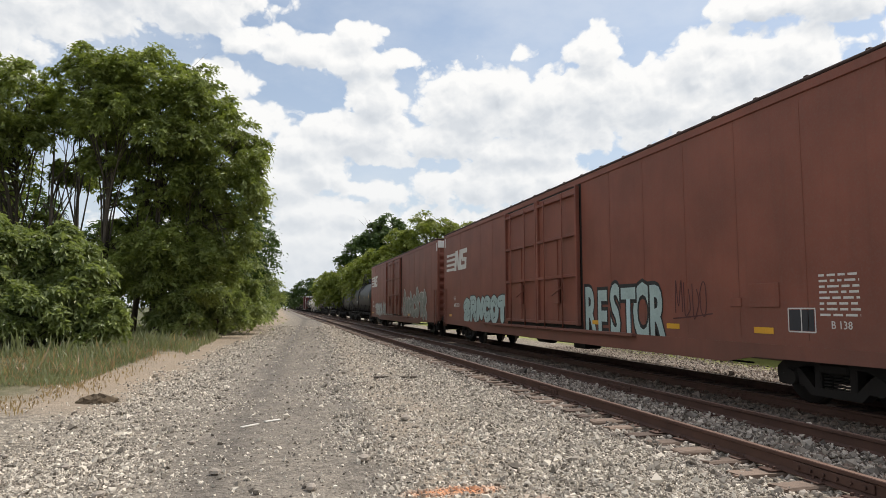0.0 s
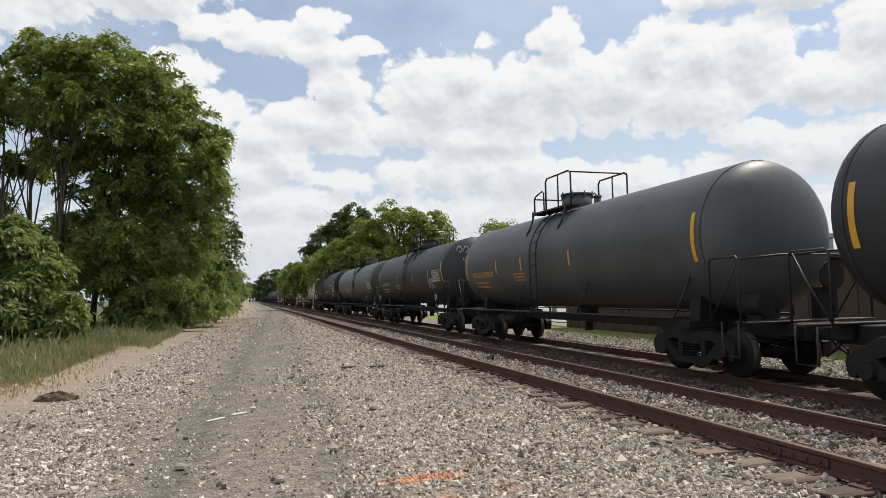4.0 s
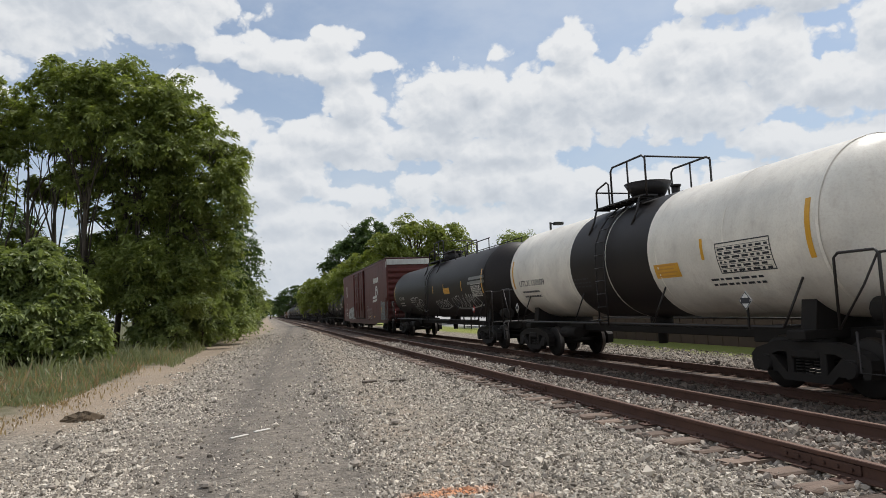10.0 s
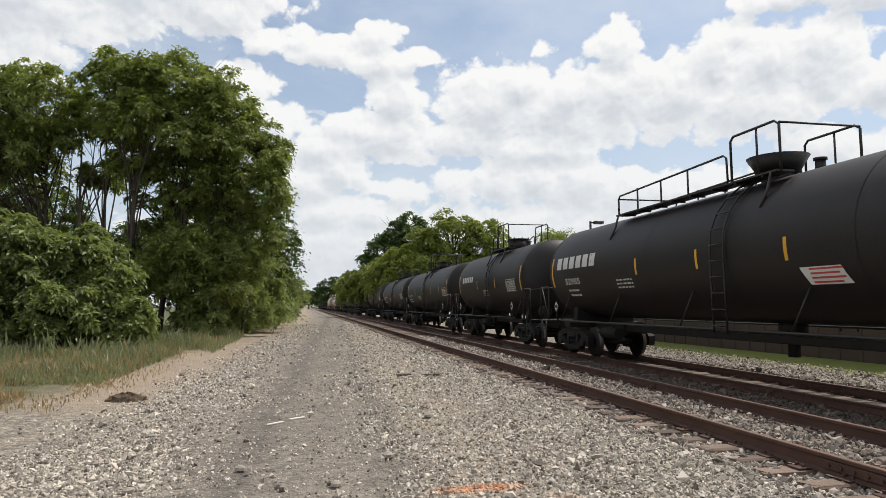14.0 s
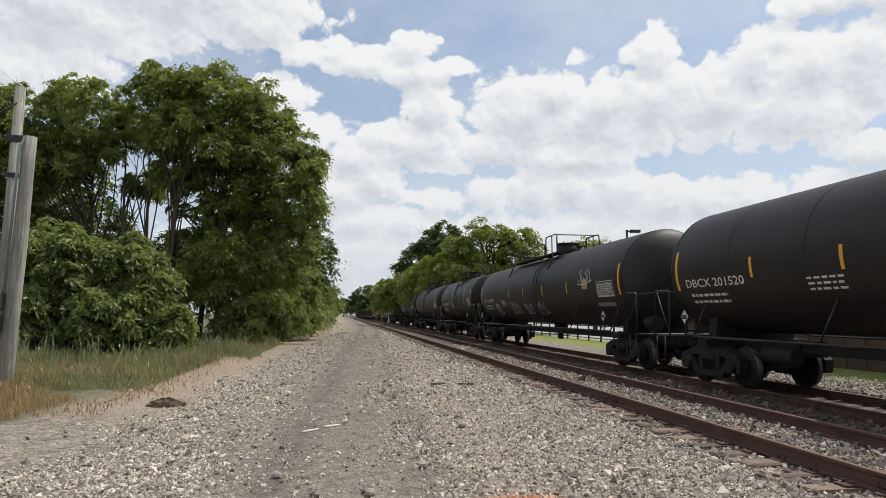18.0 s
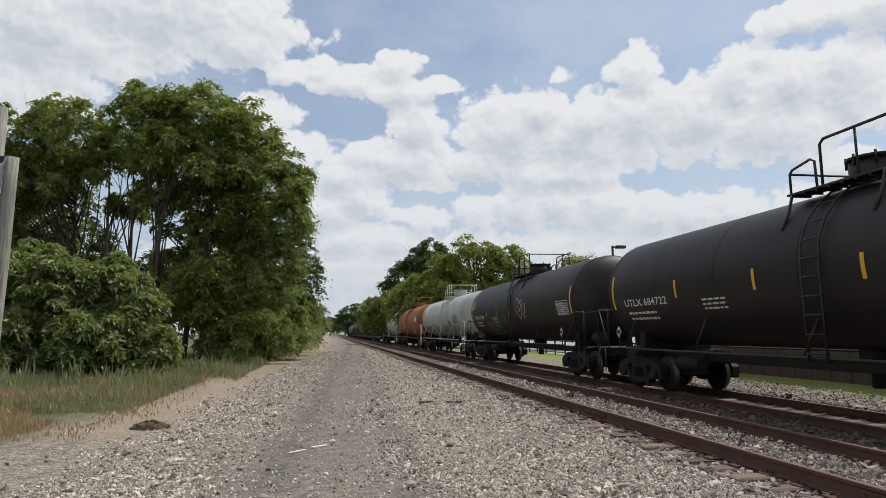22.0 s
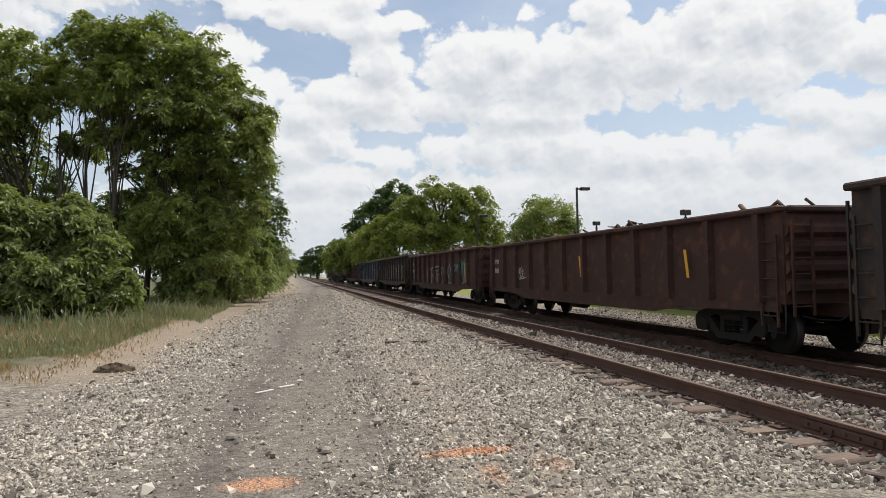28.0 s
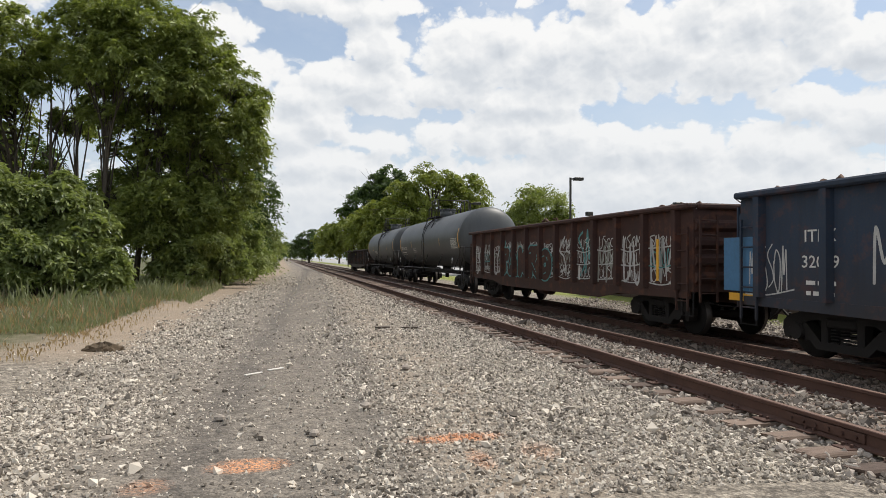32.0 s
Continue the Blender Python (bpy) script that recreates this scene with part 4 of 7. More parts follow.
def side_frame_mesh():
    """A cast side frame: arched top chord, dropped bottom chord, columns, spring nest and bearing ends."""
    s = Shape()
    x0, x1 = -0.10, 0.10
    s.prism([(-1.25, .47), (-1.24, .62), (-1.12, .72), (-0.62, .86), (0.62, .86), (1.12, .72), (1.24, .62), (1.25, .47), (1.02, .53), (0.60, .68), (-0.60, .68), (-1.02, .53)], 0, x0, x1)
    s.prism([(-0.92, .60), (-0.50, .20), (0.50, .20), (0.92, .60), (0.72, .62), (0.42, .33), (-0.42, .33), (-0.72, .62)], 0, x0, x1)
    for d in (-1, 1):
        s.box(x0, x1, d * 0.28, d * 0.42, .31, .72, .02)
        s.prism([(d * .70, .56), (d * .64, .34), (d * .74, .32), (d * .80, .56)], 0, x0, x1)
        s.prism([(d * 1.25, .50), (d * 1.21, .34), (d * 1.09, .32), (d * 1.06, .50)], 0, x0, x1)
        s.cyl((-.17, d * .89, .457), (.0, d * .89, .457), .135, n=14)
        s.box(-.12, .12, d * .78, d * 1.0, .55, .62, .02)
    for yy in (-0.19, 0.0, 0.19):
        for k in range(5):
            s.cyl((0, yy, .325 + k * .052), (0, yy, .350 + k * .052), 0.085, n=10)
    s.box(-0.13, 0.13, -0.29, 0.29, .58, .74, .03)
    return s.mesh("side_frame", STEEL)


def bolster_mesh():
    s = Shape()
    s.box(-1.12, 1.12, -0.17, 0.17, .55, .72, .03)
    s.box(-0.3, 0.3, -0.24, 0.24, .66, .80, .03)
    for d in (-1, 1):      # brake beams and shoes
        s.cyl((-0.85, d * .38, .40), (0.85, d * .38, .40), .035, n=8)
        for side in (-1, 1):
            s.box(side * .75 - .05, side * .75 + .05, d * .40, d * .44, .28, .56, .01)
    return s.mesh("bolster", STEEL)


TRUCK = (wheelset_mesh(), side_frame_mesh(), bolster_mesh())
WHEELS = []


def truck(car, y):
    t = part("truck", TRUCK[2], None, car, "dark steel freight truck", pose(0, y, 0))
    for side in (-1, 1):
        part("side_frame", TRUCK[1], None, t, "", pose(side * 1.04, 0, 0))
    for d in (-1, 1):
        w = part("wheelset", TRUCK[0], None, t, "", pose(0, d * 0.89, WHEEL_R))
        WHEELS.append((w, d * 0.89))
    return t


def coupler_mesh():
    s = Shape()
    s.box(-0.09, 0.09, 0.0, 0.62, .80, 0.98, .03)
    s.box(-0.16, 0.13, -0.02, 0.16, .76, 1.02, .04)
    s.tube([(0.22, .5, .92), (0.26, .2, .62), (0.24, .0, .50), (.2, -.02, .62)], .028, 6)
    s.tube([(-0.25, .55, .85), (-0.5, .6, .70), (-.9, .62, .72), (-1.25, .62, .80)], .014, 5)
    return s.mesh("coupler", STEEL)


COUPLER = coupler_mesh()


def couplers(car, L):
    part("coupler", COUPLER, None, car, "", pose(0, -L / 2, 0))
    part("coupler", COUPLER, None, car, "", pose(0, L / 2, 0, 0, 0, 180))


def ladder(s, x, y0, y1, z0, z1, rungs, axis="y", r=0.016):
    """A ladder; its stiles stand at y0 and y1 (axis y: it faces sideways) or at x0 = y0, x1 = y1 (axis x: on an end)."""
    pts = [((x, y0), (x, y1)), ((y0, x), (y1, x))][axis == "x"]
    for p in pts:
        s.box(p[0] - .02, p[0] + .02, p[1] - .02, p[1] + .02, z0, z1)
    for i in range(rungs):
        z = z0 + (i + .6) * (z1 - z0) / rungs
        s.cyl((*pts[0], z), (*pts[1], z), r, n=5)


# ---- lettering and paint laid on a car's side ----
class Side:
    """Maps (a along the side, to the right when seen from the lane; z up) to the car's surface."""

    def __init__(self, flat=None, R=None, zc=None, off=0.005):
        self.flat, self.R, self.zc, self.off = flat, R, zc, off

    def at(self, y, z, lift=0.0):
        if self.flat is not None:
            return (self.flat - self.off - lift, y, z)
        r = self.R + self.off + lift
        d = max(-0.98, min(0.98, (z - self.zc) / r))
        return (-r * math.sqrt(1 - d * d), y, z)


def text_mesh(text, size, bold=False):
    cu = bpy.data.curves.new("letters", "FONT")
    cu.body, cu.size, cu.resolution_u = text, size, 2
    cu.offset = size * (0.022 if bold else 0.008)
    ob = bpy.data.objects.new("letters", cu)
    scene.collection.objects.link(ob)
    me = bpy.data.meshes.new_from_object(ob.evaluated_get(bpy.context.evaluated_depsgraph_get()))
    bpy.data.objects.remove(ob)
    bpy.data.curves.remove(cu)
    return me


def lettering(car, side, text, y, z, size, mat=None, name="lettering", wide=1.0):
    """Text whose left foot stands at (y, z)."""
    me = text_mesh(text, size)
    for v in me.vertices:
        a, b = v.co.x * wide, v.co.y
        v.co = Vector(side.at(y - a, z + b))
    me.materials.clear()
    me.materials.append(mat or LETTER)
    return part(name, me, None, car)


def strokes(s, side, lines, width, lift=0.0, taper=False):
    """Thick polylines as flat bands with round joints, laid on the side, each a hair above the last."""
    coat = lift
    for line in lines:
        n = len(line)
        for i in range(n - 1):
            lift = coat + 0.00005 * (len(s.f) % 37)
            (a0, b0), (a1, b1) = line[i], line[i + 1]
            d = math.hypot(a1 - a0, b1 - b0) or 1e-6
            nx, nz = -(b1 - b0) / d * width / 2, (a1 - a0) / d * width / 2
            cuts = max(1, int(abs(b1 - b0) / 0.25)) if side.flat is None else 1
            b = len(s.v)
            for k in range(cuts + 1):
                f = k / cuts
                pa, pb = a0 + (a1 - a0) * f, b0 + (b1 - b0) * f
                s.v.append(side.at(pa + nx, pb + nz, lift))
                s.v.append(side.at(pa - nx, pb - nz, lift))
            for k in range(cuts):
                s.face([b + 2 * k, b + 2 * k + 1, b + 2 * k + 3, b + 2 * k + 2])
        if width > 0.03:
            for a, bb in line:
                b = len(s.v)
                m = 10 if width > 0.1 else 6
                lift = coat + 0.00005 * (len(s.f) % 37)
                for k in range(m):
                    s.v.append(side.at(a + width / 2 * math.cos(2 * math.pi * k / m), bb + width / 2 * math.sin(2 * math.pi * k / m), lift))
                s.face(list(range(b, b + m)))


def quad(s, side, y0, y1, z0, z1, lift=0.0, skew=0.0):
    """An upright rectangle on the side, bent with it."""
    cuts = 1 if side.flat is not None else max(1, int((z1 - z0) / 0.12))
    b = len(s.v)
    for k in range(cuts + 1):
        z = z0 + (z1 - z0) * k / cuts
        sh = skew * k / cuts
        s.v.append(side.at(y0 + sh, z, lift))
        s.v.append(side.at(y1 + sh, z, lift))
    for k in range(cuts):
        s.face([b + 2 * k, b + 2 * k + 1, b + 2 * k + 3, b + 2 * k + 2])


def curve_pts(pts, n=5):
    """A smooth line through the points."""
    out = []
    p = [pts[0]] + list(pts) + [pts[-1]]
    for i in range(1, len(p) - 2):
        for k in range(n):
            t = k / n
            q = []
            for c in (0, 1):
                a, b, c_, d = p[i - 1][c], p[i][c], p[i + 1][c], p[i + 2][c]
                q.append(0.5 * (2 * b + (c_ - a) * t + (2 * a - 5 * b + 4 * c_ - d) * t * t + (3 * b - a - 3 * c_ + d) * t ** 3))
            out.append(tuple(q))
    out.append(tuple(pts[-1]))
    return out


def scribble(car, side, y, z, w, h, seed, mat, width=0.03, loops=5, name="graffiti", label="spray-painted tag"):
    """A looping spray-can tag, w wide (towards the near end) and h high."""
    rng = random.Random(seed)
    s = Shape()
    lines = []
    for i in range(loops):
        c = y - w * (i + .5) / loops
        cw = w / loops
        kind = rng.randrange(4)
        if kind == 0:
            pts = [(c + cw * .4, z + h * .9), (c + cw * .3, z + h * .1), (c - cw * .1, z), (c - cw * .4, z + h * .3), (c - cw * .3, z + h * .8)]
        elif kind == 1:
            pts = [(c + cw * math.cos(a) * .45, z + h * (.45 + .42 * math.sin(a))) for a in (0.2, 1.3, 2.4, 3.5, 4.6, 5.7, 6.6)]
        elif kind == 2:
            pts = [(c + cw * .45, z), (c + cw * .3, z + h), (c, z + h * .35), (c - cw * .3, z + h * .95), (c - cw * .45, z)]
        else:
            pts = [(c - cw * .3, z + h), (c + cw * .4, z + h * .8), (c - cw * .2, z + h * .5), (c - cw * .4, z + h * .2), (c + cw * .3, z)]
        pts = [(a + rng.uniform(-.12, .12) * cw, b + rng.uniform(-.1, .1) * h) for a, b in pts]
        lines.append(curve_pts(pts, 5))
    if loops > 3:
        lines.append(curve_pts([(y + .1, z - h * .12), (y - w * .5, z - h * .05 - rng.uniform(0, .1)), (y - w - .15, z + h * .05)], 4))
    strokes(s, side, lines, width)
    return part(name, s, mat, car, label)


def letter_lines(kind, c, k, lo, hi):
    """Middle lines of an abstract bubble letter: c middle, k half width."""
    h = hi - lo
    m = lo + h * .5
    ring = [(c + k * math.cos(q), m + h * .5 * math.sin(q)) for q in [math.pi * 2 * i / 12 for i in range(13)]]
    return [[[(c + k, lo), (c + k, hi)], curve_pts([(c + k, hi), (c - k * .6, hi), (c - k, hi - .25 * h), (c - k * .4, m), (c + k, m)], 4), curve_pts([(c + k * .2, m), (c - k * .5, lo + .2 * h), (c - k * 1.1, lo)], 4)],
            [curve_pts([(c - k, hi - .08 * h), (c, hi), (c + k, hi - .2 * h), (c + k * .6, m + .08 * h), (c - k * .7, m - .1 * h), (c - k, lo + .2 * h), (c, lo), (c + k, lo + .08 * h)], 4)],
            [[(c + k, lo), (c + k * .8, hi), (c - k * .6, lo + .1 * h), (c - k, hi)]],
            [ring],
            [curve_pts([(c + k * 1.15, hi - .08 * h), (c, hi), (c - k * 1.15, hi - .04 * h)], 4), [(c, hi), (c + k * .1, lo)]],
            [curve_pts([(c - k, hi - .15 * h), (c + k * .2, hi), (c + k, m), (c + k * .3, lo), (c - k, lo + .12 * h)], 5)],
            [[(c + k, lo), (c + k * .1, hi), (c - k, lo)], [(c + k * .5, lo + .33 * h), (c - k * .5, lo + .33 * h)]],
            [[(c + k, hi), (c + k, lo)], [(c - k, hi), (c + k * .6, m), (c - k * 1.1, lo)]]][kind]


def piece(car, side, y, z, w, h, seed, fill, edge, letters=6, fat=0.42, label="spray-painted graffiti", spikes=0, ink=None):
    """Bubble lettering, abstract: fat letters one over the next, each with its own rim; spikes shoot up from some."""
    rng = random.Random(seed)
    cw = w / letters
    rim, body, thin = Shape(), Shape(), Shape()
    kinds = list(range(8))
    rng.shuffle(kinds)
    for i in range(letters):
        c = y - cw * (i + .5)
        lo, hi = z + h * rng.uniform(.02, .12), z + h * rng.uniform(.80, .98)
        fw = cw * fat * rng.uniform(.85, 1.1)
        lo, hi = lo + fw * .5, hi - fw * .5
        lean = rng.uniform(-.10, .10) * h
        lines = letter_lines(kinds[i % 8], c, cw * .34, lo, hi)
        lines = [[(a + lean * (b - z) / h + rng.uniform(-.015, .015) * cw, b + rng.uniform(-.012, .012) * h) for a, b in l] for l in lines]
        if spikes and i % 2 == 0:
            lines.append([(c, hi), (c - cw * .15, hi + h * .10), (c + cw * .10, hi + h * spikes)])
        step = .0045 * (i % 7)
        strokes(rim, side, lines, fw + min(.10, .03 + fw * .35), step)
        strokes(body, side, lines, fw, step + .0022)
        glint = []
        for l in lines:
            for (a0, b0), (a1, b1) in list(zip(l, l[1:]))[::2]:
                if rng.random() < .6:
                    glint.append([(a0 + fw * .22, b0), (a1 + fw * .22, b1)])
        strokes(thin, side, glint, .02 + fw * .05, step + .0042)
    g = part("graffiti", rim, edge, car, label)
    part("graffiti_fill", body, fill, g)
    tagged(part("graffiti_lines", thin, ink or edge, g), kind="stuff")
    return g


def bubble_text(car, side, text, y, z, w, h, fill, edge, label):
    """Sprayed block letters that can be read: a fat pale face over a black rim, letter by letter."""
    cw = w / len(text)
    holder = None
    for i, ch in enumerate(text):
        for offset, mat, lift, name in ((.085, edge, 0.0, "graffiti"), (.035, fill, .0025, "graffiti_fill")):
            cu = bpy.data.curves.new("letters", "FONT")
            cu.body, cu.size, cu.resolution_u, cu.offset = ch, 1.0, 3, offset
            ob = bpy.data.objects.new("letters", cu)
            scene.collection.objects.link(ob)
            me = bpy.data.meshes.new_from_object(ob.evaluated_get(bpy.context.evaluated_depsgraph_get()))
            bpy.data.objects.remove(ob)
            bpy.data.curves.remove(cu)
            xs = [v.co.x for v in me.vertices]
            zs = [v.co.y for v in me.vertices]
            mx, mz = (min(xs) + max(xs)) / 2, .36
            kx, kz = cw * 1.02 / .62, h / .86
            sag = (.03, -.04, .05, -.02, .04, 0)[i % 6]
            for v in me.vertices:
                a, b = (v.co.x - mx) * kx, (v.co.y - mz) * kz
                v.co = Vector(side.at(y - cw * (i + .5) - a, z + h * (.5 + sag) + b, lift + .005 * (i % 2)))
            me.materials.clear()
            me.materials.append(mat)
            if holder is None:
                holder = part(name, me, None, car, label)
            else:
                part(name, me, None, holder)


def data_block(car, side, y, z, w, rows, pitch, seed, mat=None, name="stencil_lines"):
    """Rows of small print too small to read, as bars."""
    rng = random.Random(seed)
    s = Shape()
    for i in range(rows):
        a = 0.0
        while a < w:
            l = min(rng.uniform(.08, .22), w - a)
            quad(s, side, y - a, y - a - l, z - i * pitch, z - i * pitch + pitch * .40)
            a += l + 0.05
    return part(name, s, mat or LETTER, car)


# ---- box cars ----
def box_car(y_mid, L, mats, label, doors, white_end):
    """A long high-cube box car; doors: list of (y0, y1) on the near side, from the middle of the car."""
    paint = mats
    car = empty("box_car", pose(XT, y_mid, ZT), label=label, category="freight car", group="cars of the train")
    hb = (L - 1.55) / 2
    X, Z0, Z1 = 1.56, 1.02, 5.33
    body, seams = Shape(), Shape()
    body.box(-X, X, -hb + .12, hb - .12, Z0, Z1)
    for side in (-1, 1):        # welded panel seams
        k = -hb + 1.5
        while k < hb - 1:
            seams.box(side * (X - .01), side * (X + .005), k - .006, k + .006, Z0 + .1, Z1 - .16)
            k += 1.62
        body.box(side * (X - .02), side * (X + .03), -hb + .12, hb - .12, Z1 - .16, Z1, .01)
    part("body", body, paint, car)
    tagged(part("panel_seams", seams, paint, car, "weld seams between panels"), kind="stuff")
    roof = Shape()
    n = int(2 * hb / 1.15)
    roof.box(-X - .03, X + .03, -hb + .05, hb - .05, Z1 + .004, Z1 + .07, .02)
    for i in range(n):
        yy = -hb + .6 + i * (2 * hb - 1.2) / (n - 1)
        roof.box(-X + .02, X - .02, yy - .05, yy + .05, Z1 + .07, Z1 + .12, .02)
    part("roof", roof, SEAM, car, "dark ribbed car roof")
    for d in (-1, 1):
        e = Shape()
        line = [(d * (hb - .12), Z0 - .05), (d * (hb - .06), Z0 - .05)]
        z = Z0 + .25
        while z < Z1 - .5:
            line += [(d * (hb - .06), z - .17), (d * (hb + .06), z - .05), (d * (hb + .06), z + .05), (d * (hb - .06), z + .17)]
            z += .40
        line += [(d * (hb - .06), Z1 - .02), (d * (hb - .12), Z1 - .02)]
        e.prism(line, 0, -X + .12, X - .12)
        end = part("end_wall", e, paint, car, "corrugated end wall")
        for side in (-1, 1):
            e = Shape()
            e.box(side * (X - .12), side * (X + .012), d * (hb - .14), d * (hb + .02), Z0 - .1, Z1 - .03, .02)
            part("corner_post", e, paint, car)
        if white_end:
            w = Shape()
            w.box(-X + .02, X - .02, d * (hb + .02), d * (hb + .055), Z1 - .44, Z1 - .06, .01)
            part("end_panel", w, ENDWHITE, end, "white painted strip across the end")
            w2 = Shape()
            w2.box(-X - .006, -X + .02, d * (hb - .30), d * (hb + .01), Z1 - .62, Z1 - .06)
            part("corner_patch", w2, ENDWHITE, end)
        lad = Shape()
        ladder(lad, d * (hb + .10), -X + .08, -X + .50, Z0 - .1, 2.9, 7, "x")
        ladder(lad, -X - .05, d * (hb - .10), d * (hb - .52), Z0 - .3, 2.6, 6, "y")
        part("ladder", lad, paint, car)
        plat = Shape()
        plat.box(-1.3, 1.3, d * (hb + .02), d * (hb + .34), 1.12, 1.16)
        for side in (-1, 1):
            plat.box(side * 1.3 - .02, side * 1.3 + .02, d * (hb - .06), d * (hb + .34), .98, 1.16)
            plat.tube([(side * 1.52, d * (hb + .0), 1.0), (side * 1.52, d * (hb + .0), .50), (side * 1.52, d * (hb - .42), .50), (side * 1.52, d * (hb - .42), 1.0)], .018, 5)
        part("end_platform", plat, STEEL, car)
    brake = Shape()
    brake.cyl((.55, -hb - .20, 2.5), (.55, -hb - .24, 2.5), .28, n=18)
    brake.box(.40, .70, -hb - .18, -hb - .07, 2.2, 2.75, .02)
    brake.cyl((.55, -hb - .12, 1.1), (.55, -hb - .12, 2.2), .02, n=5)
    part("hand_brake", brake, STEEL, car)
    sill = Shape()
    for side in (-1, 1):
        sill.prism([(-hb + .1, 1.02), (-hb + .1, .82), (-hb + 4.4, .78), (-hb + 5.2, .64), (hb - 5.2, .64), (hb - 4.4, .78), (hb - .1, .82), (hb - .1, 1.02)], 0, side * (X - .02), side * (X + .015))
    sill.box(-.32, .32, -hb, hb, .72, 1.02)
    part("side_sill", sill, paint, car)
    under = Shape()
    for k in range(7):
        yy = -hb + 5 + k * (2 * hb - 10) / 6
        under.box(-1.4, 1.4, yy - .08, yy + .08, .75, 1.02)
    under.cyl((-.9, 1.2, .62), (-.9, 2.3, .62), .17, n=12)
    under.box(-1.2, -.7, -1.8, -1.0, .45, .85, .03)
    under.tube([(-1.1, -hb + 5, .62), (-1.1, 0, .58), (-1.1, hb - 5, .62)], .02, 5)
    part("underframe", under, STEEL, car)
    for i, (y0, y1) in enumerate(doors):
        d = Shape()
        d.box(-X - .055, -X - .008, y0 + .045, y1 - .045, Z0 + .14, Z1 - .22, .01)
        w = y1 - y0
        ribs = [(-X - .15, yy - .05, yy + .05, Z0 + .12, Z1 - .2) for yy in (y0 + .06, y1 - .06)]
        for f in (0.0, .36, .67, .98):
            z = Z0 + .18 + f * (Z1 - Z0 - .5)
            ribs.append((-X - .14, y0 + .1, y1 - .1, z - .045, z + .045))
        ribs.append((-X - .09, y0 + w * .5 - .03, y0 + w * .5 + .03, Z0 + .2, Z0 + 2.8))
        gap = Shape()
        gap.box(-X - .012, -X + .02, y0 - .07, y1 + .07, Z0 + .03, Z1 - .14)
        part("door_seal", gap, STEEL, car, "dark gap round the door")
        door = part("door", d, paint, car, "ribbed plug door")
        for xa, ya, yb, za, zb in ribs:
            rib = Shape()
            rib.box(xa, -X - .03, ya, yb, za, zb, .01)
            part("door_rib", rib, paint, door)
        h = Shape()
        for yy in (y0 + w * .33, y1 - w * .22):
            h.cyl((-X - .15, yy, Z0 + .02), (-X - .15, yy, Z1 - .3), .022, n=6)
        h.box(-X - .18, -X - .10, y0 + w * .42, y0 + w * .5, Z0 + .75, Z0 + 1.45, .01)
        h.cyl((-X - .19, y0 + w * .55, Z0 + 1.0), (-X - .19, y0 + w * .3, Z0 + 1.25), .02, n=5)
        part("door_bar", h, paint, door)
        rail = Shape()
        rail.box(-X - .13, -X - .01, y0 - w * .95 if i == 0 else y0, y1 + (w * .95 if i == len(doors) - 1 else 0), Z0 - .06, Z0 + .02, .01)
        part("door_track", rail, paint, car)
    for d in (-1, 1):
        truck(car, d * (hb - 3.1))
    couplers(car, L)
    return car, Side(flat=-X), hb


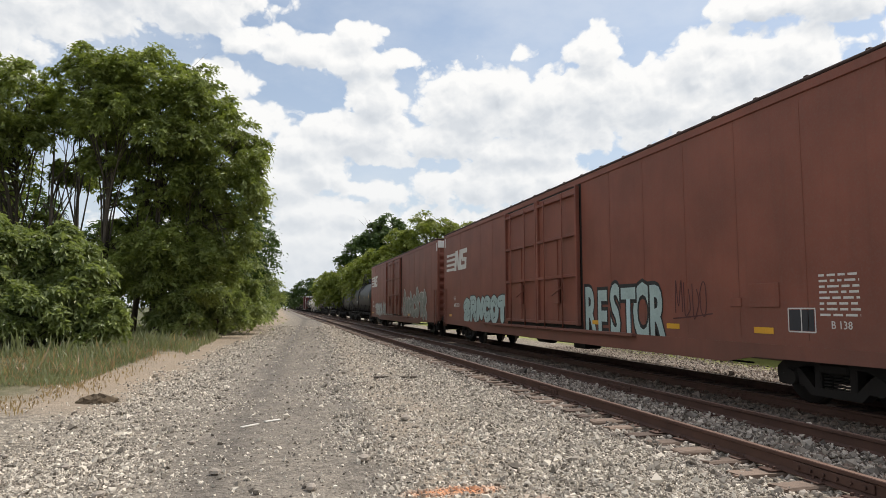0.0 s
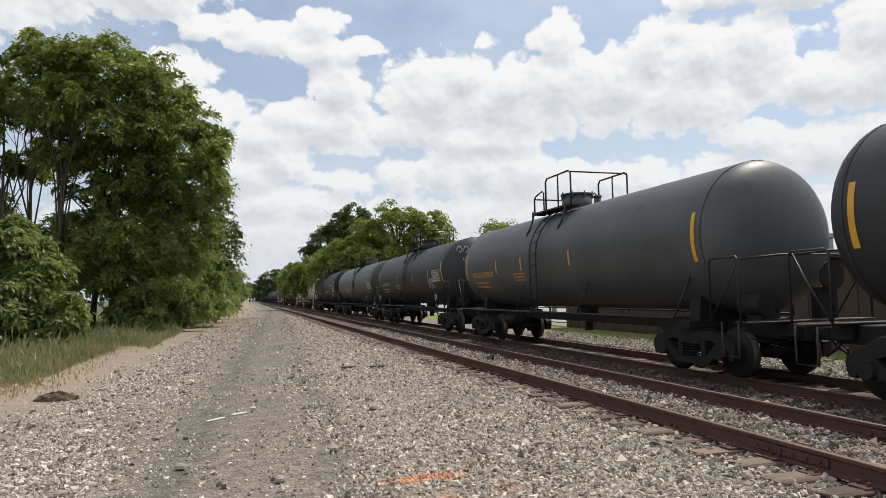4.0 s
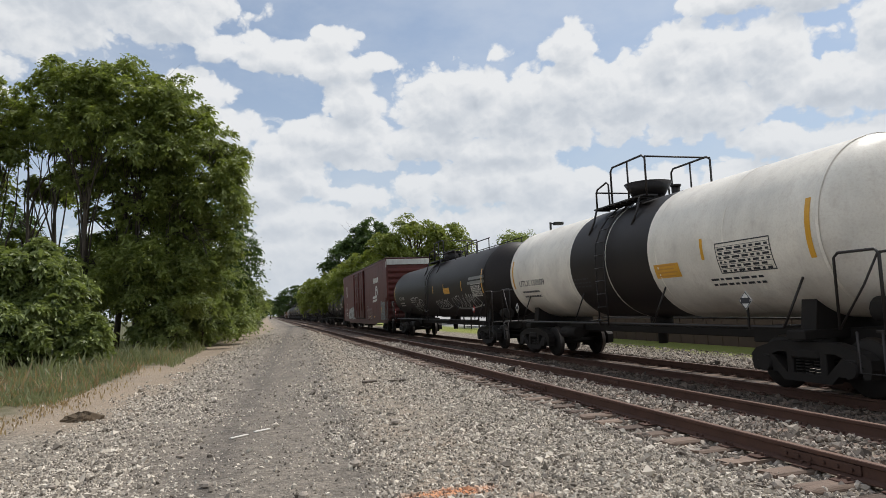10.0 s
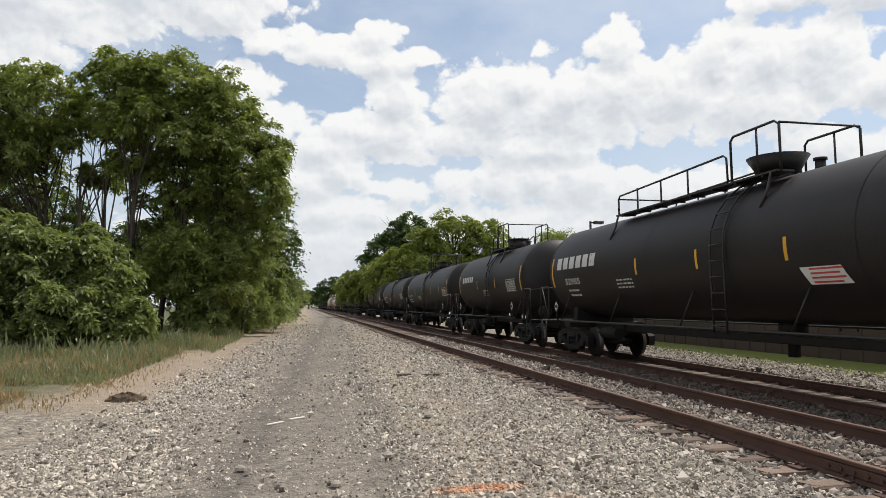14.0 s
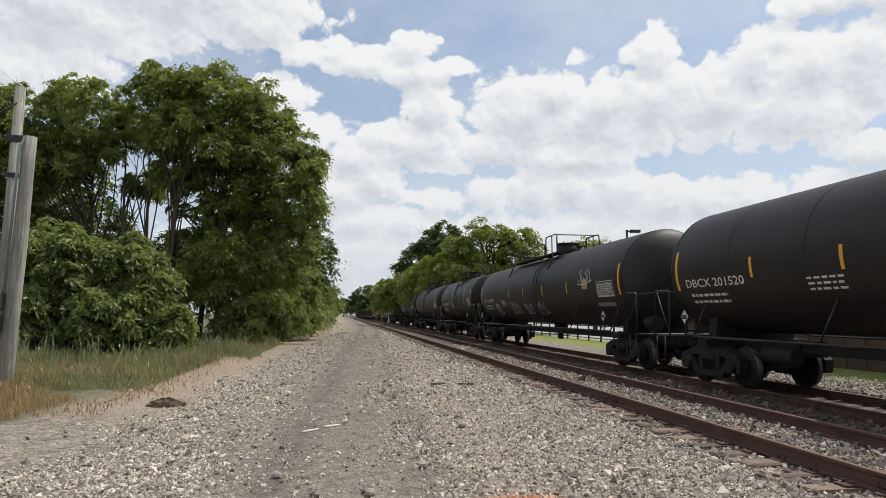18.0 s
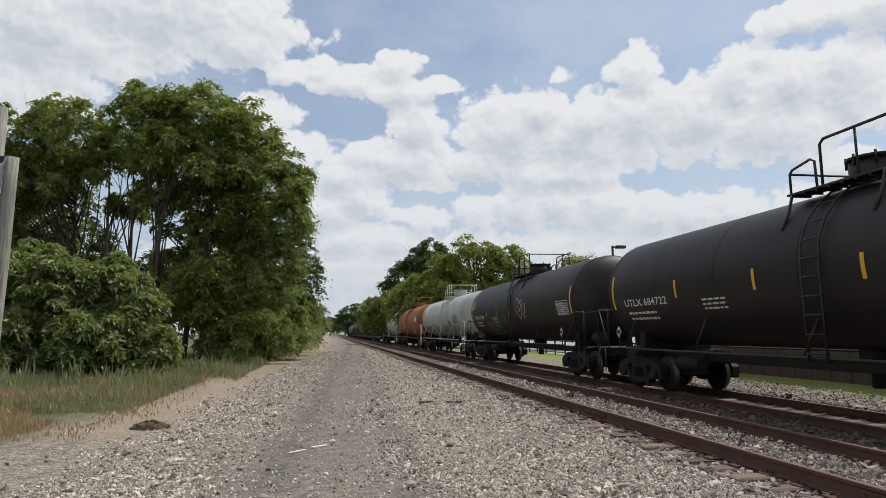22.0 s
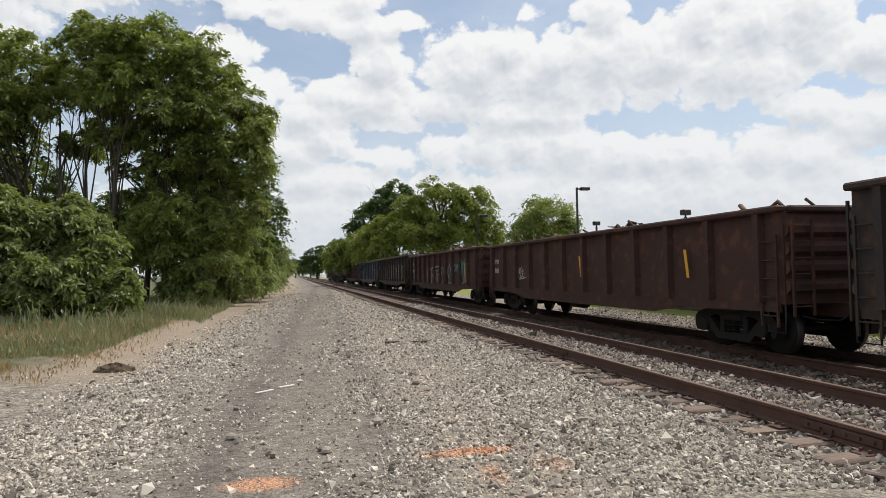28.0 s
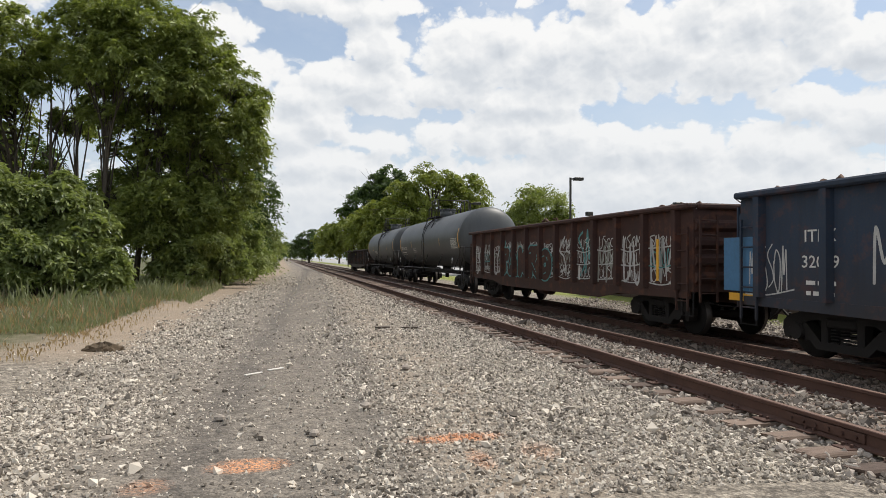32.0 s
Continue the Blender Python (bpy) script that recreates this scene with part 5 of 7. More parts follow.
# ---- tank cars ----
def tank_car(y_mid, L, paint, label, R=1.5, zc=2.72, pipe=None, walk_style="centre", band=None, dome=None, frame_mat=None, hood="pot", ladders=True, rails_high=1.0, oy=0.0):
    pipe = pipe or BLACKPIPE
    frame_mat = frame_mat or STEEL
    car = empty("tank_car", pose(XT, y_mid, ZT), label=label, category="freight car", group="cars of the train")
    hl = (L - 1.75) / 2              # half length of the shell with its heads
    hd = R * 0.46
    n = 48
    prof = [(-hl + hd - hd * math.cos(math.pi / 2 * k / 9), max(.02, R * math.sin(math.pi / 2 * k / 9))) for k in range(10)]
    mids = [-(hl - hd) + i * 2 * (hl - hd) / 12 for i in range(1, 12)]
    if band:
        mids = sorted(mids + [band[0], band[1]])
    prof += [(m, R) for m in mids]
    prof += [(hl - hd + hd * math.cos(math.pi / 2 * k / 9), max(.02, R * math.sin(math.pi / 2 * k / 9))) for k in range(9, -1, -1)]
    s = Shape()
    s.rings([[(r * math.cos(2 * math.pi * j / n), y, zc + r * math.sin(2 * math.pi * j / n)) for j in range(n)] for y, r in prof])
    if band:
        for i in range(len(prof) - 1):
            ym = (prof[i][0] + prof[i + 1][0]) / 2
            if band[0] <= ym <= band[1]:
                for j in range(n):
                    s.m[i * n + j] = 1
    shell = part("shell", s, [paint, band[2]] if band else paint, car, "")
    for i in range(1, 6):
        y = -(hl - hd) + i * 2 * (hl - hd) / 6
        rr = R + .006
        seams = Shape()
        seams.rings([[(rr * math.cos(2 * math.pi * j / n), y + dy, zc + rr * math.sin(2 * math.pi * j / n)) for j in range(n)] for dy in (-.02, .02)], True, False)
        part("weld_seam", seams, paint, shell)
    for d in (-1, 1):
        rr = R + .008
        seams = Shape()
        seams.rings([[(rr * math.cos(2 * math.pi * j / n), d * (hl - hd) + dy, zc + rr * math.sin(2 * math.pi * j / n)) for j in range(n)] for dy in (-.03, .03)], True, False)
        part("weld_seam", seams, paint, shell)
    # stub sills, bolsters and saddles
    ht = hl - 1.55
    for d in (-1, 1):
        under = Shape()
        under.box(-.36, .36, d * (ht - 2.1), d * (L / 2 - .3), .74, 1.06, .02)
        under.box(-.5, .5, d * (L / 2 - .75), d * (L / 2 - .35), .80, 1.055, .02)
        part("stub_sill", under, frame_mat, car)
        under = Shape()
        under.box(-1.30, 1.30, d * ht - .20, d * ht + .20, .90, 1.06, .02)
        under.prism([(-1.02, 1.05), (-.95, 1.58), (-.5, 1.32), (0, 1.235), (.5, 1.32), (.95, 1.58), (1.02, 1.05)], 1, d * ht - .16, d * ht + .16)
        part("saddle", under, frame_mat, car)
    under = Shape()
    under.box(-.28, .28, -ht, ht, .82, 1.0, .02)
    part("underframe", under, frame_mat, car)
    out = Shape()
    out.cyl((0, 0, zc - R - .25), (0, 0, zc - R + .1), .28, n=14)
    out.cyl((0, 0, .55), (0, 0, zc - R), .12, n=10)
    part("bottom_outlet", out, frame_mat, car)
    out = Shape()
    out.cyl((-.75, ht - 2.6, .78), (-.75, ht - 1.6, .78), .17, n=12)
    out.cyl((-.75, ht - 1.6, .78), (-.75, ht - 1.2, .78), .03, n=6)
    part("brake_cylinder", out, frame_mat, car)
    rail = Shape()
    for side in (-1, 1):
        rail.tube([(side * 1.50, -ht, 1.12), (side * 1.50, 0, 1.12), (side * 1.50, ht, 1.12)], .03, 6)
        k = int(2 * ht / 3.2)
        for i in range(k + 1):
            y = -ht + i * 2 * ht / k
            zz = zc - math.sqrt(max(.05, R * R - 1.28 ** 2))
            rail.tube([(side * 1.50, y, 1.12), (side * 1.27, y - .25, zz)], .022, 5)
    part("side_rail", rail, pipe, car, "long pipe rail along the sill")
    for d in (-1, 1):
        e = Shape()
        yo = d * (L / 2 - .62)
        yi = d * (hl - .45)
        e.box(-1.45, 1.45, yo - .16, yo + .16, 1.06, 1.10, .01)
        for side in (-1, 1):
            e.tube([(side * 1.50, yi, 1.1), (side * 1.50, yi, 2.18), (side * 1.50, yi + d * .08, 2.25), (side * 1.50, yo, 2.25), (side * 1.50, yo + d * .06, 2.18), (side * 1.50, yo + d * .06, 1.05)], .024, 6)
            e.tube([(side * 1.50, yo, 1.08), (side * 1.50, yo, .48), (side * 1.50, yo - d * .42, .48), (side * 1.50, yo - d * .42, 1.08)], .02, 5)
        for side in (-1, 1):
            e.tube([(side * 1.49, yi, 1.12), (side * 1.47, (yi + yo) / 2 + d * .1, 1.75), (side * 1.46, yo + d * .02, 2.22)], .018, 5)
        e.tube([(-1.5, yo + d * .06, 2.2), (-.6, yo + d * .1, 2.28), (.6, yo + d * .1, 2.28), (1.5, yo + d * .06, 2.2)], .02, 6)
        part("end_rail", e, pipe, car, "bent pipe end railing")
    gear = Shape()
    yb = -(L / 2 - .75)
    res = Shape()
    res.cyl((-.75, yb, 1.38), (-.75, yb + .55, 1.38), .20, n=14)
    res.box(-.8, -.7, yb + .1, yb + .45, 1.08, 1.2)
    part("air_reservoir", res, frame_mat, car)
    gear.box(.5, .9, yb, yb + .25, 1.1, 1.7, .02)
    gear.cyl((.7, yb - .06, 1.9), (.7, yb - .1, 1.9), .28, n=16)
    gear.cyl((.7, yb + .05, 1.1), (.7, yb + .05, 1.9), .03, n=6)
    part("hand_brake", gear, frame_mat, car)
    # top: manway, hood, walkway with railings
    top = zc + R
    t = Shape()
    if hood == "pot":
        t.cyl((0, 0, top - .12), (0, 0, top + .42), .46, n=18)
        t.cyl((0, 0, top + .42), (0, 0, top + .47), .50, n=18)
        for k in range(8):
            a = k * math.pi / 4
            t.cyl((.48 * math.cos(a), .48 * math.sin(a), top + .30), (.48 * math.cos(a), .48 * math.sin(a), top + .52), .025, n=5)
    elif hood == "bowl":
        t.cyl((0, 0, top - .1), (0, 0, top + .18), .34, n=16)
        t.cyl((0, 0, top + .14), (0, 0, top + .50), .40, .62, n=20)
    else:
        t.box(-.5, .5, -.62, .62, top - .1, top + .42, .05)
    for y in (-1.05, 1.1):
        vl = Shape()
        vl.cyl((.1, y, top - .1), (.1, y, top + .22), .1, n=10)
        vl.cyl((.1, y, top + .22), (.1, y, top + .27), .13, n=10)
        part("valve", vl, dome or paint, car, "", pose(0, oy, 0))
    part("hood", t, dome or paint, car, "manway housing on top", pose(0, oy, 0))
    w0, w1 = {"centre": (-1.35, 1.1), "long": (-1.2, 5.4), "short": (-1.2, 1.2), "run": (-1.5, 1.5), "rear": (-.55, 1.9)}[walk_style]
    for side in (-1, 1):
        wk = Shape()
        wk.box(side * .62, side * 1.02, w0, w1, top - .06, top - .02)
        for k in range(8):
            yy = w0 + (k + .5) * (w1 - w0) / 8
            wk.box(side * .62, side * 1.02, yy - .02, yy + .02, top - .10, top - .05)
        for y in (w0 + .15, w1 - .15):
            wk.tube([(side * 1.02, y, top - .06), (side * 1.12, y, top - .40), (side * 1.30, y, zc + math.sqrt(R * R - 1.30 ** 2) if R > 1.30 else zc)], .03, 5)
        part("walkway", wk, pipe if pipe is WHITEPIPE else BLACKPIPE, car, "steel grating walkway on top", pose(0, oy, 0))
    rl = Shape()
    hh = rails_high
    for side in (-1, 1):
        X = side * 0.92
        mid = -.25
        a, b = w0, w1
        # a low rail over the far part, a taller one round the manway
        rl.tube([(X, b, top - .05), (X, b, top + .44 * hh), (X, b - .08, top + .52 * hh), (X, mid + .78, top + .62 * hh), (X, mid + .68, top + .55 * hh), (X, mid + .66, top + .0)], .026, 6)
        rl.tube([(X, mid + .52, top - .05), (X, mid + .52, top + .86 * hh), (X, mid + .42, top + .95 * hh), (X, a + .12, top + .95 * hh), (X, a, top + .86 * hh), (X, a, top - .05)], .028, 6)
        rl.tube([(X, mid - .3, top - .05), (X, mid - .3, top + .95 * hh)], .024, 6)
        if walk_style == "long":
            for yy in (1.9, 3.1, 4.3):
                rl.tube([(X, yy, top - .05), (X, yy, top + .58 * hh)], .024, 6)
        if walk_style == "run":
            rl.tube([(X * .8, w1, top + .1), (X * .8, w1, top + .3), (X * .8, -hl + 1.8, top + .3)][1:], .022, 6)
            for q in range(4):
                yy = -hl + 1.9 + q * (hl - 3.2) / 4
                rl.tube([(X * .8, yy, top - .3), (X * .8, yy, top + .3)], .022, 5)
    for y, z in ((w0, .9), (w1, .44)):
        rl.tube([(-.92, y, top + z * hh), (.92, y, top + z * hh)], .022, 6)
    part("railing", rl, pipe, car, "pipe railing round the top platform", pose(0, oy, 0))
    if ladders:
        ld = Shape()
        for side in (-1, 1):
            for yy in (-.22, .22):
                pts = [(side * 1.53, yy, 1.04), (side * 1.55, yy, 2.0), (side * (R + .06), yy, zc)]
                for k in range(1, 6):
                    a = k * math.pi / 12
                    pts.append((side * (R + .08) * math.cos(a), yy, zc + (R + .08) * math.sin(a)))
                ld.tube(pts, .022, 5)
            for k in range(9):
                z = 1.20 + k * .33
                d = min(.99, max(0, (z - zc) / (R + .08)))
                xx = side * (1.56 if z < 2.0 else (R + .08) * math.sqrt(1 - d * d))
                if z < zc and z > 2.0:
                    xx = side * (R + .08)
                ld.cyl((xx, -.22, z), (xx, .22, z), .016, n=5)
        part("ladder", ld, pipe, car, "side ladder", pose(0, oy, 0))
    for d in (-1, 1):
        truck(car, d * ht)
    couplers(car, L)
    return car, Side(R=R, zc=zc), hl


def reflectors(car, side, ys, z, h=.42, w=.085, mat=None):
    for y in ys:
        s = Shape()
        quad(s, side, y, y - w, z, z + h)
        part("reflector", s, mat or YELLOW, car, "yellow reflector stripe")


# ---- gondolas ----
def gondola(y_mid, L, paint, label, H=2.95, ribs=13, end_ladder=True):
    car = empty("gondola_car", pose(XT, y_mid, ZT), label=label, category="freight car", group="cars of the train")
    hb = (L - 1.45) / 2
    X, Z0 = 1.50, 1.0
    for side in (-1, 1):
        b = Shape()
        b.box(side * (X - .03), side * X, -hb, hb, Z0, H - .1)
        part("side_wall", b, paint, car)
    b = Shape()
    b.box(-X + .03, X - .03, -hb + .03, hb - .03, Z0, Z0 + .06)
    part("floor", b, paint, car)
    for d in (-1, 1):
        e = Shape()
        line = [(d * (hb - .03), Z0), (d * hb, Z0)]
        for k in range(4):
            z = Z0 + .3 + k * (H - Z0 - .4) / 4
            line += [(d * hb, z - .13), (d * (hb + .09), z - .05), (d * (hb + .09), z + .05), (d * hb, z + .13)]
        line += [(d * hb, H - .12), (d * (hb - .03), H - .12)]
        e.prism(line, 0, -X + .03, X - .03)
        part("end_wall", e, paint, car, "corrugated end")
        if end_ladder:
            lad = Shape()
            ladder(lad, d * (hb + .14), -X + .06, -X + .46, Z0 - .2, H - .25, 6, "x")
            ladder(lad, -X - .07, d * (hb - .10), d * (hb - .50), Z0 - .4, H - .5, 5, "y")
            part("ladder", lad, paint, car)
        st = Shape()
        for side in (-1, 1):
            st.tube([(side * 1.5, d * hb, 1.0), (side * 1.5, d * hb, .50), (side * 1.5, d * (hb - .42), .50), (side * 1.5, d * (hb - .42), 1.0)], .018, 5)
        part("step", st, STEEL, car)
    c = Shape()
    for side in (-1, 1):
        c.box(side * (X - .08), side * (X + .16), -hb - .02, hb + .02, H - .12, H, .03)
    for d in (-1, 1):
        c.box(-X + .08, X - .08, d * (hb - .06), d * (hb + .10), H - .12, H - .004, .03)
    part("top_chord", c, paint, car, "heavy top edge beam")
    for i in range(ribs):
        y = -hb + .55 + i * (2 * hb - 1.1) / (ribs - 1)
        for side in (-1, 1):
            r = Shape()
            r.prism([(side * X, y - .10), (side * (X + .13), y - .07), (side * (X + .13), y + .07), (side * X, y + .10)], 2, Z0 + .02, H - .12)
            part("rib", r, paint, car)
    s = Shape()
    for side in (-1, 1):
        s.prism([(-hb + .1, 1.02), (-hb + .1, .86), (-hb + 3.2, .82), (-hb + 4.2, .66), (hb - 4.2, .66), (hb - 3.2, .82), (hb - .1, .86), (hb - .1, 1.02)], 0, side * (X - .02), side * (X + .02))
    s.box(-.32, .32, -hb - .1, hb + .1, .74, 1.0)
    for k in range(6):
        y = -hb + 3.5 + k * (2 * hb - 7) / 5
        s.box(-1.4, 1.4, y - .07, y + .07, .78, 1.0)
    s.cyl((-.8, .8, .62), (-.8, 1.7, .62), .17, n=12)
    part("side_sill", s, paint, car)
    for d in (-1, 1):
        truck(car, d * (hb - 1.9))
    couplers(car, L)
    return car, Side(flat=-X), hb


def scrap_load(y_mid, hb, top, seed, label="heap of rusty scrap metal in the gondola"):
    """Bars, plates, rings and curled strips heaped in a gondola."""
    rng = random.Random(seed)
    s = Shape()
    nx, ny = 5, 26
    base = len(s.v)
    for j in range(ny):
        for i in range(nx):
            x = -1.36 + i * 2.72 / (nx - 1)
            y = -hb + .15 + j * (2 * hb - .3) / (ny - 1)
            z = top - .20 + .36 * noise.noise(Vector((x * .6, y * .45, seed))) + rng.uniform(-.08, .08) - (.22 if i in (0, nx - 1) else 0)
            s.v.append((x, y, z))
    for j in range(ny - 1):
        for i in range(nx - 1):
            b = base + j * nx + i
            s.face([b, b + 1, b + nx + 1, b + nx])
    for k in range(330):
        x, y = rng.uniform(-1.25, 1.25), rng.uniform(-hb + .4, hb - .4)
        z = top - .14 + .36 * noise.noise(Vector((x * .6, y * .45, seed))) + rng.uniform(-.06, .10)
        a = rng.uniform(0, math.pi)
        l = rng.uniform(.12, .5)
        t = rng.uniform(-.5, .5)
        d = Vector((math.cos(a) * .6, math.sin(a), t)).normalized() * l
        kind = rng.random()
        if kind < .4:
            s.tube([(x, y, z), Vector((x, y, z)) + d * .5 + Vector((0, 0, rng.uniform(-.08, .12))), Vector((x, y, z)) + d], rng.uniform(.02, .06), 5)
        elif kind < .8:
            w = d.cross(Vector((rng.uniform(-.3, .3), rng.uniform(-.3, .3), 1))).normalized() * rng.uniform(.08, .28)
            p = Vector((x, y, z))
            q = [p - d * .5 - w * .5, p + d * .5 - w * .5 + Vector((0, 0, rng.uniform(-.05, .1))), p + d * .5 + w * .5, p - d * .5 + w * .5]
            up = Vector((0, 0, .02))
            b = len(s.v)
            s.v += [tuple(v) for v in q] + [tuple(v + up) for v in q]
            for f in ((0, 3, 2, 1), (4, 5, 6, 7), (0, 1, 5, 4), (1, 2, 6, 5), (2, 3, 7, 6), (3, 0, 4, 7)):
                s.face([b + i for i in f])
        else:
            s.cyl((x, y, z - .05), (x + d.x * .5, y + d.y * .5, z + rng.uniform(-.05, .04)), rng.uniform(.04, .09), n=7, smooth=False)
    me = s.mesh("scrap_load", SCRAPMAT)
    return tagged(part("scrap_load", me, None, None, "", pose(XT, y_mid, ZT)), label, "scrap metal", kind="stuff")


SCRAPMAT = plain("rusty scrap", (0.13, 0.075, 0.05), 0.8, 0.3, 0.5, 3, 0.3)
LOADS = []

# ---- further lettering ----
def head_lettering(car, R, zc, hl, text, x, z, size, mat=None, wide=1.0):
    """Text on the near head of a tank, its left foot at x across the track."""
    me = text_mesh(text, size)
    hd = R * 0.46
    for v in me.vertices:
        px, pz = x + v.co.x * wide, z + v.co.y
        r = min(.999, math.hypot(px, pz - zc) / R)
        v.co = Vector((px, -hl + hd - hd * math.sqrt(1 - r * r) - .008, pz))
    me.materials.clear()
    me.materials.append(mat or LETTER)
    return part("lettering", me, None, car)


def end_stripe(car, side, y, z0, z1, mat=None, lean=0.0):
    s = Shape()
    quad(s, side, y, y - .11, z0, z1, 0.0, lean)
    part("reflector", s, mat or YELLOW, car, "long curved yellow end stripe")


def stencil_panel(car, side, y0, y1, z0, z1, mat=None, rows=7):
    """A boxed table of small print."""
    s = Shape()
    w = .02
    quad(s, side, y0, y1, z0, z0 + w)
    quad(s, side, y0, y1, z1 - w, z1)
    quad(s, side, y0, y0 - w, z0, z1)
    quad(s, side, y1 + w, y1, z0, z1)
    rng = random.Random(int(abs(y0) * 100))
    for i in range(1, rows):
        z = z0 + (z1 - z0) * i / rows
        quad(s, side, y0, y1, z, z + .008)
        a = y0 - .06
        while a > y1 + .12:
            l = rng.uniform(.06, .2)
            quad(s, side, a, max(a - l, y1 + .05), z - (z1 - z0) / rows * .72, z - (z1 - z0) / rows * .22)
            a -= l + .06
    part("stencil_panel", s, mat or LETTER, car, "boxed table of stencilled small print")


PLACWHITE = plain("placard white", (0.70, 0.68, 0.64), 0.5, 0, 0.1, 5)
PLACRED = plain("placard red", (0.50, 0.06, 0.05), 0.5, 0, 0.1, 5)


def placard(car, y, z, red=False, x=-1.56):
    """A diamond placard on a short stand at the side."""
    s = Shape()
    s.prism([(y - .165, z), (y, z - .165), (y + .165, z), (y, z + .165)], 0, x - .02, x)
    stand = Shape()
    stand.box(x + .004, x + .03, y - .02, y + .02, 1.08, z - .06)
    p = part("placard", s, PLACRED if red else PLACWHITE, car, "red diamond placard" if red else "white diamond placard")
    d = Shape()
    d.box(x - .026, x - .021, y - .11, y + .11, z - .05, z + .05)
    part("placard_stand", stand, STEEL, p, "dark steel stand")
    part("placard_bar", d, PLACWHITE if red else DARKLETTER, p)
    e = Shape()
    for a, b in (((y - .15, z), (y, z - .15)), ((y, z - .15), (y + .15, z)), ((y + .15, z), (y, z + .15)), ((y, z + .15), (y - .15, z))):
        strokes(e, Side(flat=x - .02, off=.003), [[a, b]], .014)
    part("placard_rim", e, DARKLETTER, p)


def sign(car, side, y0, y1, z0, z1, mat, bars=None, skew=0.0, label="small rectangular notice"):
    s = Shape()
    quad(s, side, y0, y1, z0, z1, 0.0, skew)
    p = part("notice", s, mat, car, label)
    if bars:
        b = Shape()
        n = 4
        for i in range(n):
            z = z0 + (z1 - z0) * (i + .3) / n
            quad(b, side, y0 + (y1 - y0) * .1, y0 + (y1 - y0) * (.9 if i % 2 else .8), z, z + (z1 - z0) / n * .42, .003)
        part("notice_print", b, bars, p)


def stripes_logo(car, side, y0, y1, z0, z1):
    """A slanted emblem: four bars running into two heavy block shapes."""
    s = Shape()
    h = z1 - z0
    sl = -.16 * h
    for i in range(4):
        z = z0 + h * (.03 + i * .25)
        quad(s, side, y0 - .02 * i, y0 + (y1 - y0) * (.40 + .035 * i), z, z + h * .13)
    yn, w = y0 + (y1 - y0) * .40, (y1 - y0)

    def block(pts):
        b = len(s.v)
        s.v += [side.at(y0 + w * a, z0 + h * c, 0.0006 * len(s.f)) for a, c in pts]
        s.face(list(range(b, b + len(pts))))
    block([(.40, 0), (.50, 0), (.56, 1), (.46, 1)])
    block([(.50, 1), (.58, 1), (.66, 0), (.58, 0)])
    block([(.62, 0), (.72, 0), (.76, 1), (.66, 1)])
    block([(.76, 1), (1.0, 1), (.99, .78), (.79, .78)])
    block([(.75, .98), (.83, .98), (.81, .45), (.74, .52)])
    block([(.75, .60), (.98, .56), (.97, .38), (.76, .42)])
    block([(.90, .56), (.98, .56), (.96, .04), (.88, .0)])
    block([(.72, .24), (.94, .22), (.93, 0), (.72, 0)])
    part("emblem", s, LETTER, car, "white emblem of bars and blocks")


def rail_logo(car, side, y, z, w, h):
    """A wheel arch over two bars, in white."""
    s = Shape()
    r = h * .46
    cy, cz = y - w * .62, z + h * .52
    for rr, tt in ((r, .16), (r * .62, .16)):
        pts = [(cy + rr * math.cos(a), cz + rr * math.sin(a)) for a in [math.pi * k / 10 for k in range(-1, 11)]]
        strokes(s, side, [pts], tt)
    for zz in (z + .09, z + .36):
        strokes(s, side, [[(y, zz), (cy + r * .4, zz + .03)], [(cy + r * .4, zz + .03), (cy - r * .3, zz + .12)]], .19)
    part("emblem", s, LETTER, car, "white wheel and rail emblem")


def brand_bars(car, side, y0, y1, z0, z1, n, mat=None):
    """A maker's name as a row of plain blocks."""
    step = (y1 - y0) / n
    for i in range(n):
        s = Shape()
        quad(s, side, y0 + i * step, y0 + i * step + step * .74, z0, z1)
        part("name_block", s, mat or LETTER, car, "plain white block")

# ---- things beside the track and beyond the train ----
WALLBROWN = plain("dark brown siding", (0.085, 0.058, 0.042), 0.8, 0, 0.2, 3, 0.2)
ROOFGREY = plain("grey roofing", (0.16, 0.155, 0.15), 0.85, 0, 0.2, 3)
LAMPDARK = plain("dark bronze pole paint", (0.03, 0.027, 0.024), 0.5, 0.2, 0.2, 3)
BOXGREY = plain("grey meter box", (0.22, 0.23, 0.23), 0.5, 0.3, 0.15, 4)


def build_building():
    b = empty("long_building", pose(17.3, 0, ground_z(17.3)), label="long low brown building behind the train", category="building")
    H = 2.84
    s = Shape()
    s.box(0, 12, -45, 33.5, -.3, H)
    part("wall", s, WALLBROWN, b, "dark brown wall")
    for k in range(60):
        s = Shape()
        y = 33.1 - k * .9
        s.box(-.03, .01, y - .04, y + .04, 0, H - .06)
        part("batten", s, WALLBROWN, b)
    s = Shape()
    s.box(-.45, 12.3, -45.3, 33.8, H + .004, H + .22, .03)
    part("roof", s, ROOFGREY, b, "flat grey roof")
    for i, (x, y, h, w) in enumerate(((1.5, 25.0, 1.24, .42), (.7, 32.4, 1.1, .46), (2.8, 12.8, .95, .46), (3.9, 19.7, 1.15, .38))):
        s = Shape()
        s.box(x - w / 2, x + w / 2, y - w / 2, y + w / 2, H + .2, H + h * .82, .03)
        s.box(x - w * .62, x + w * .62, y - w * .62, y + w * .62, H + h * .82, H + h, .03)
        part("roof_vent", s, GALV, b, "galvanised roof vent")


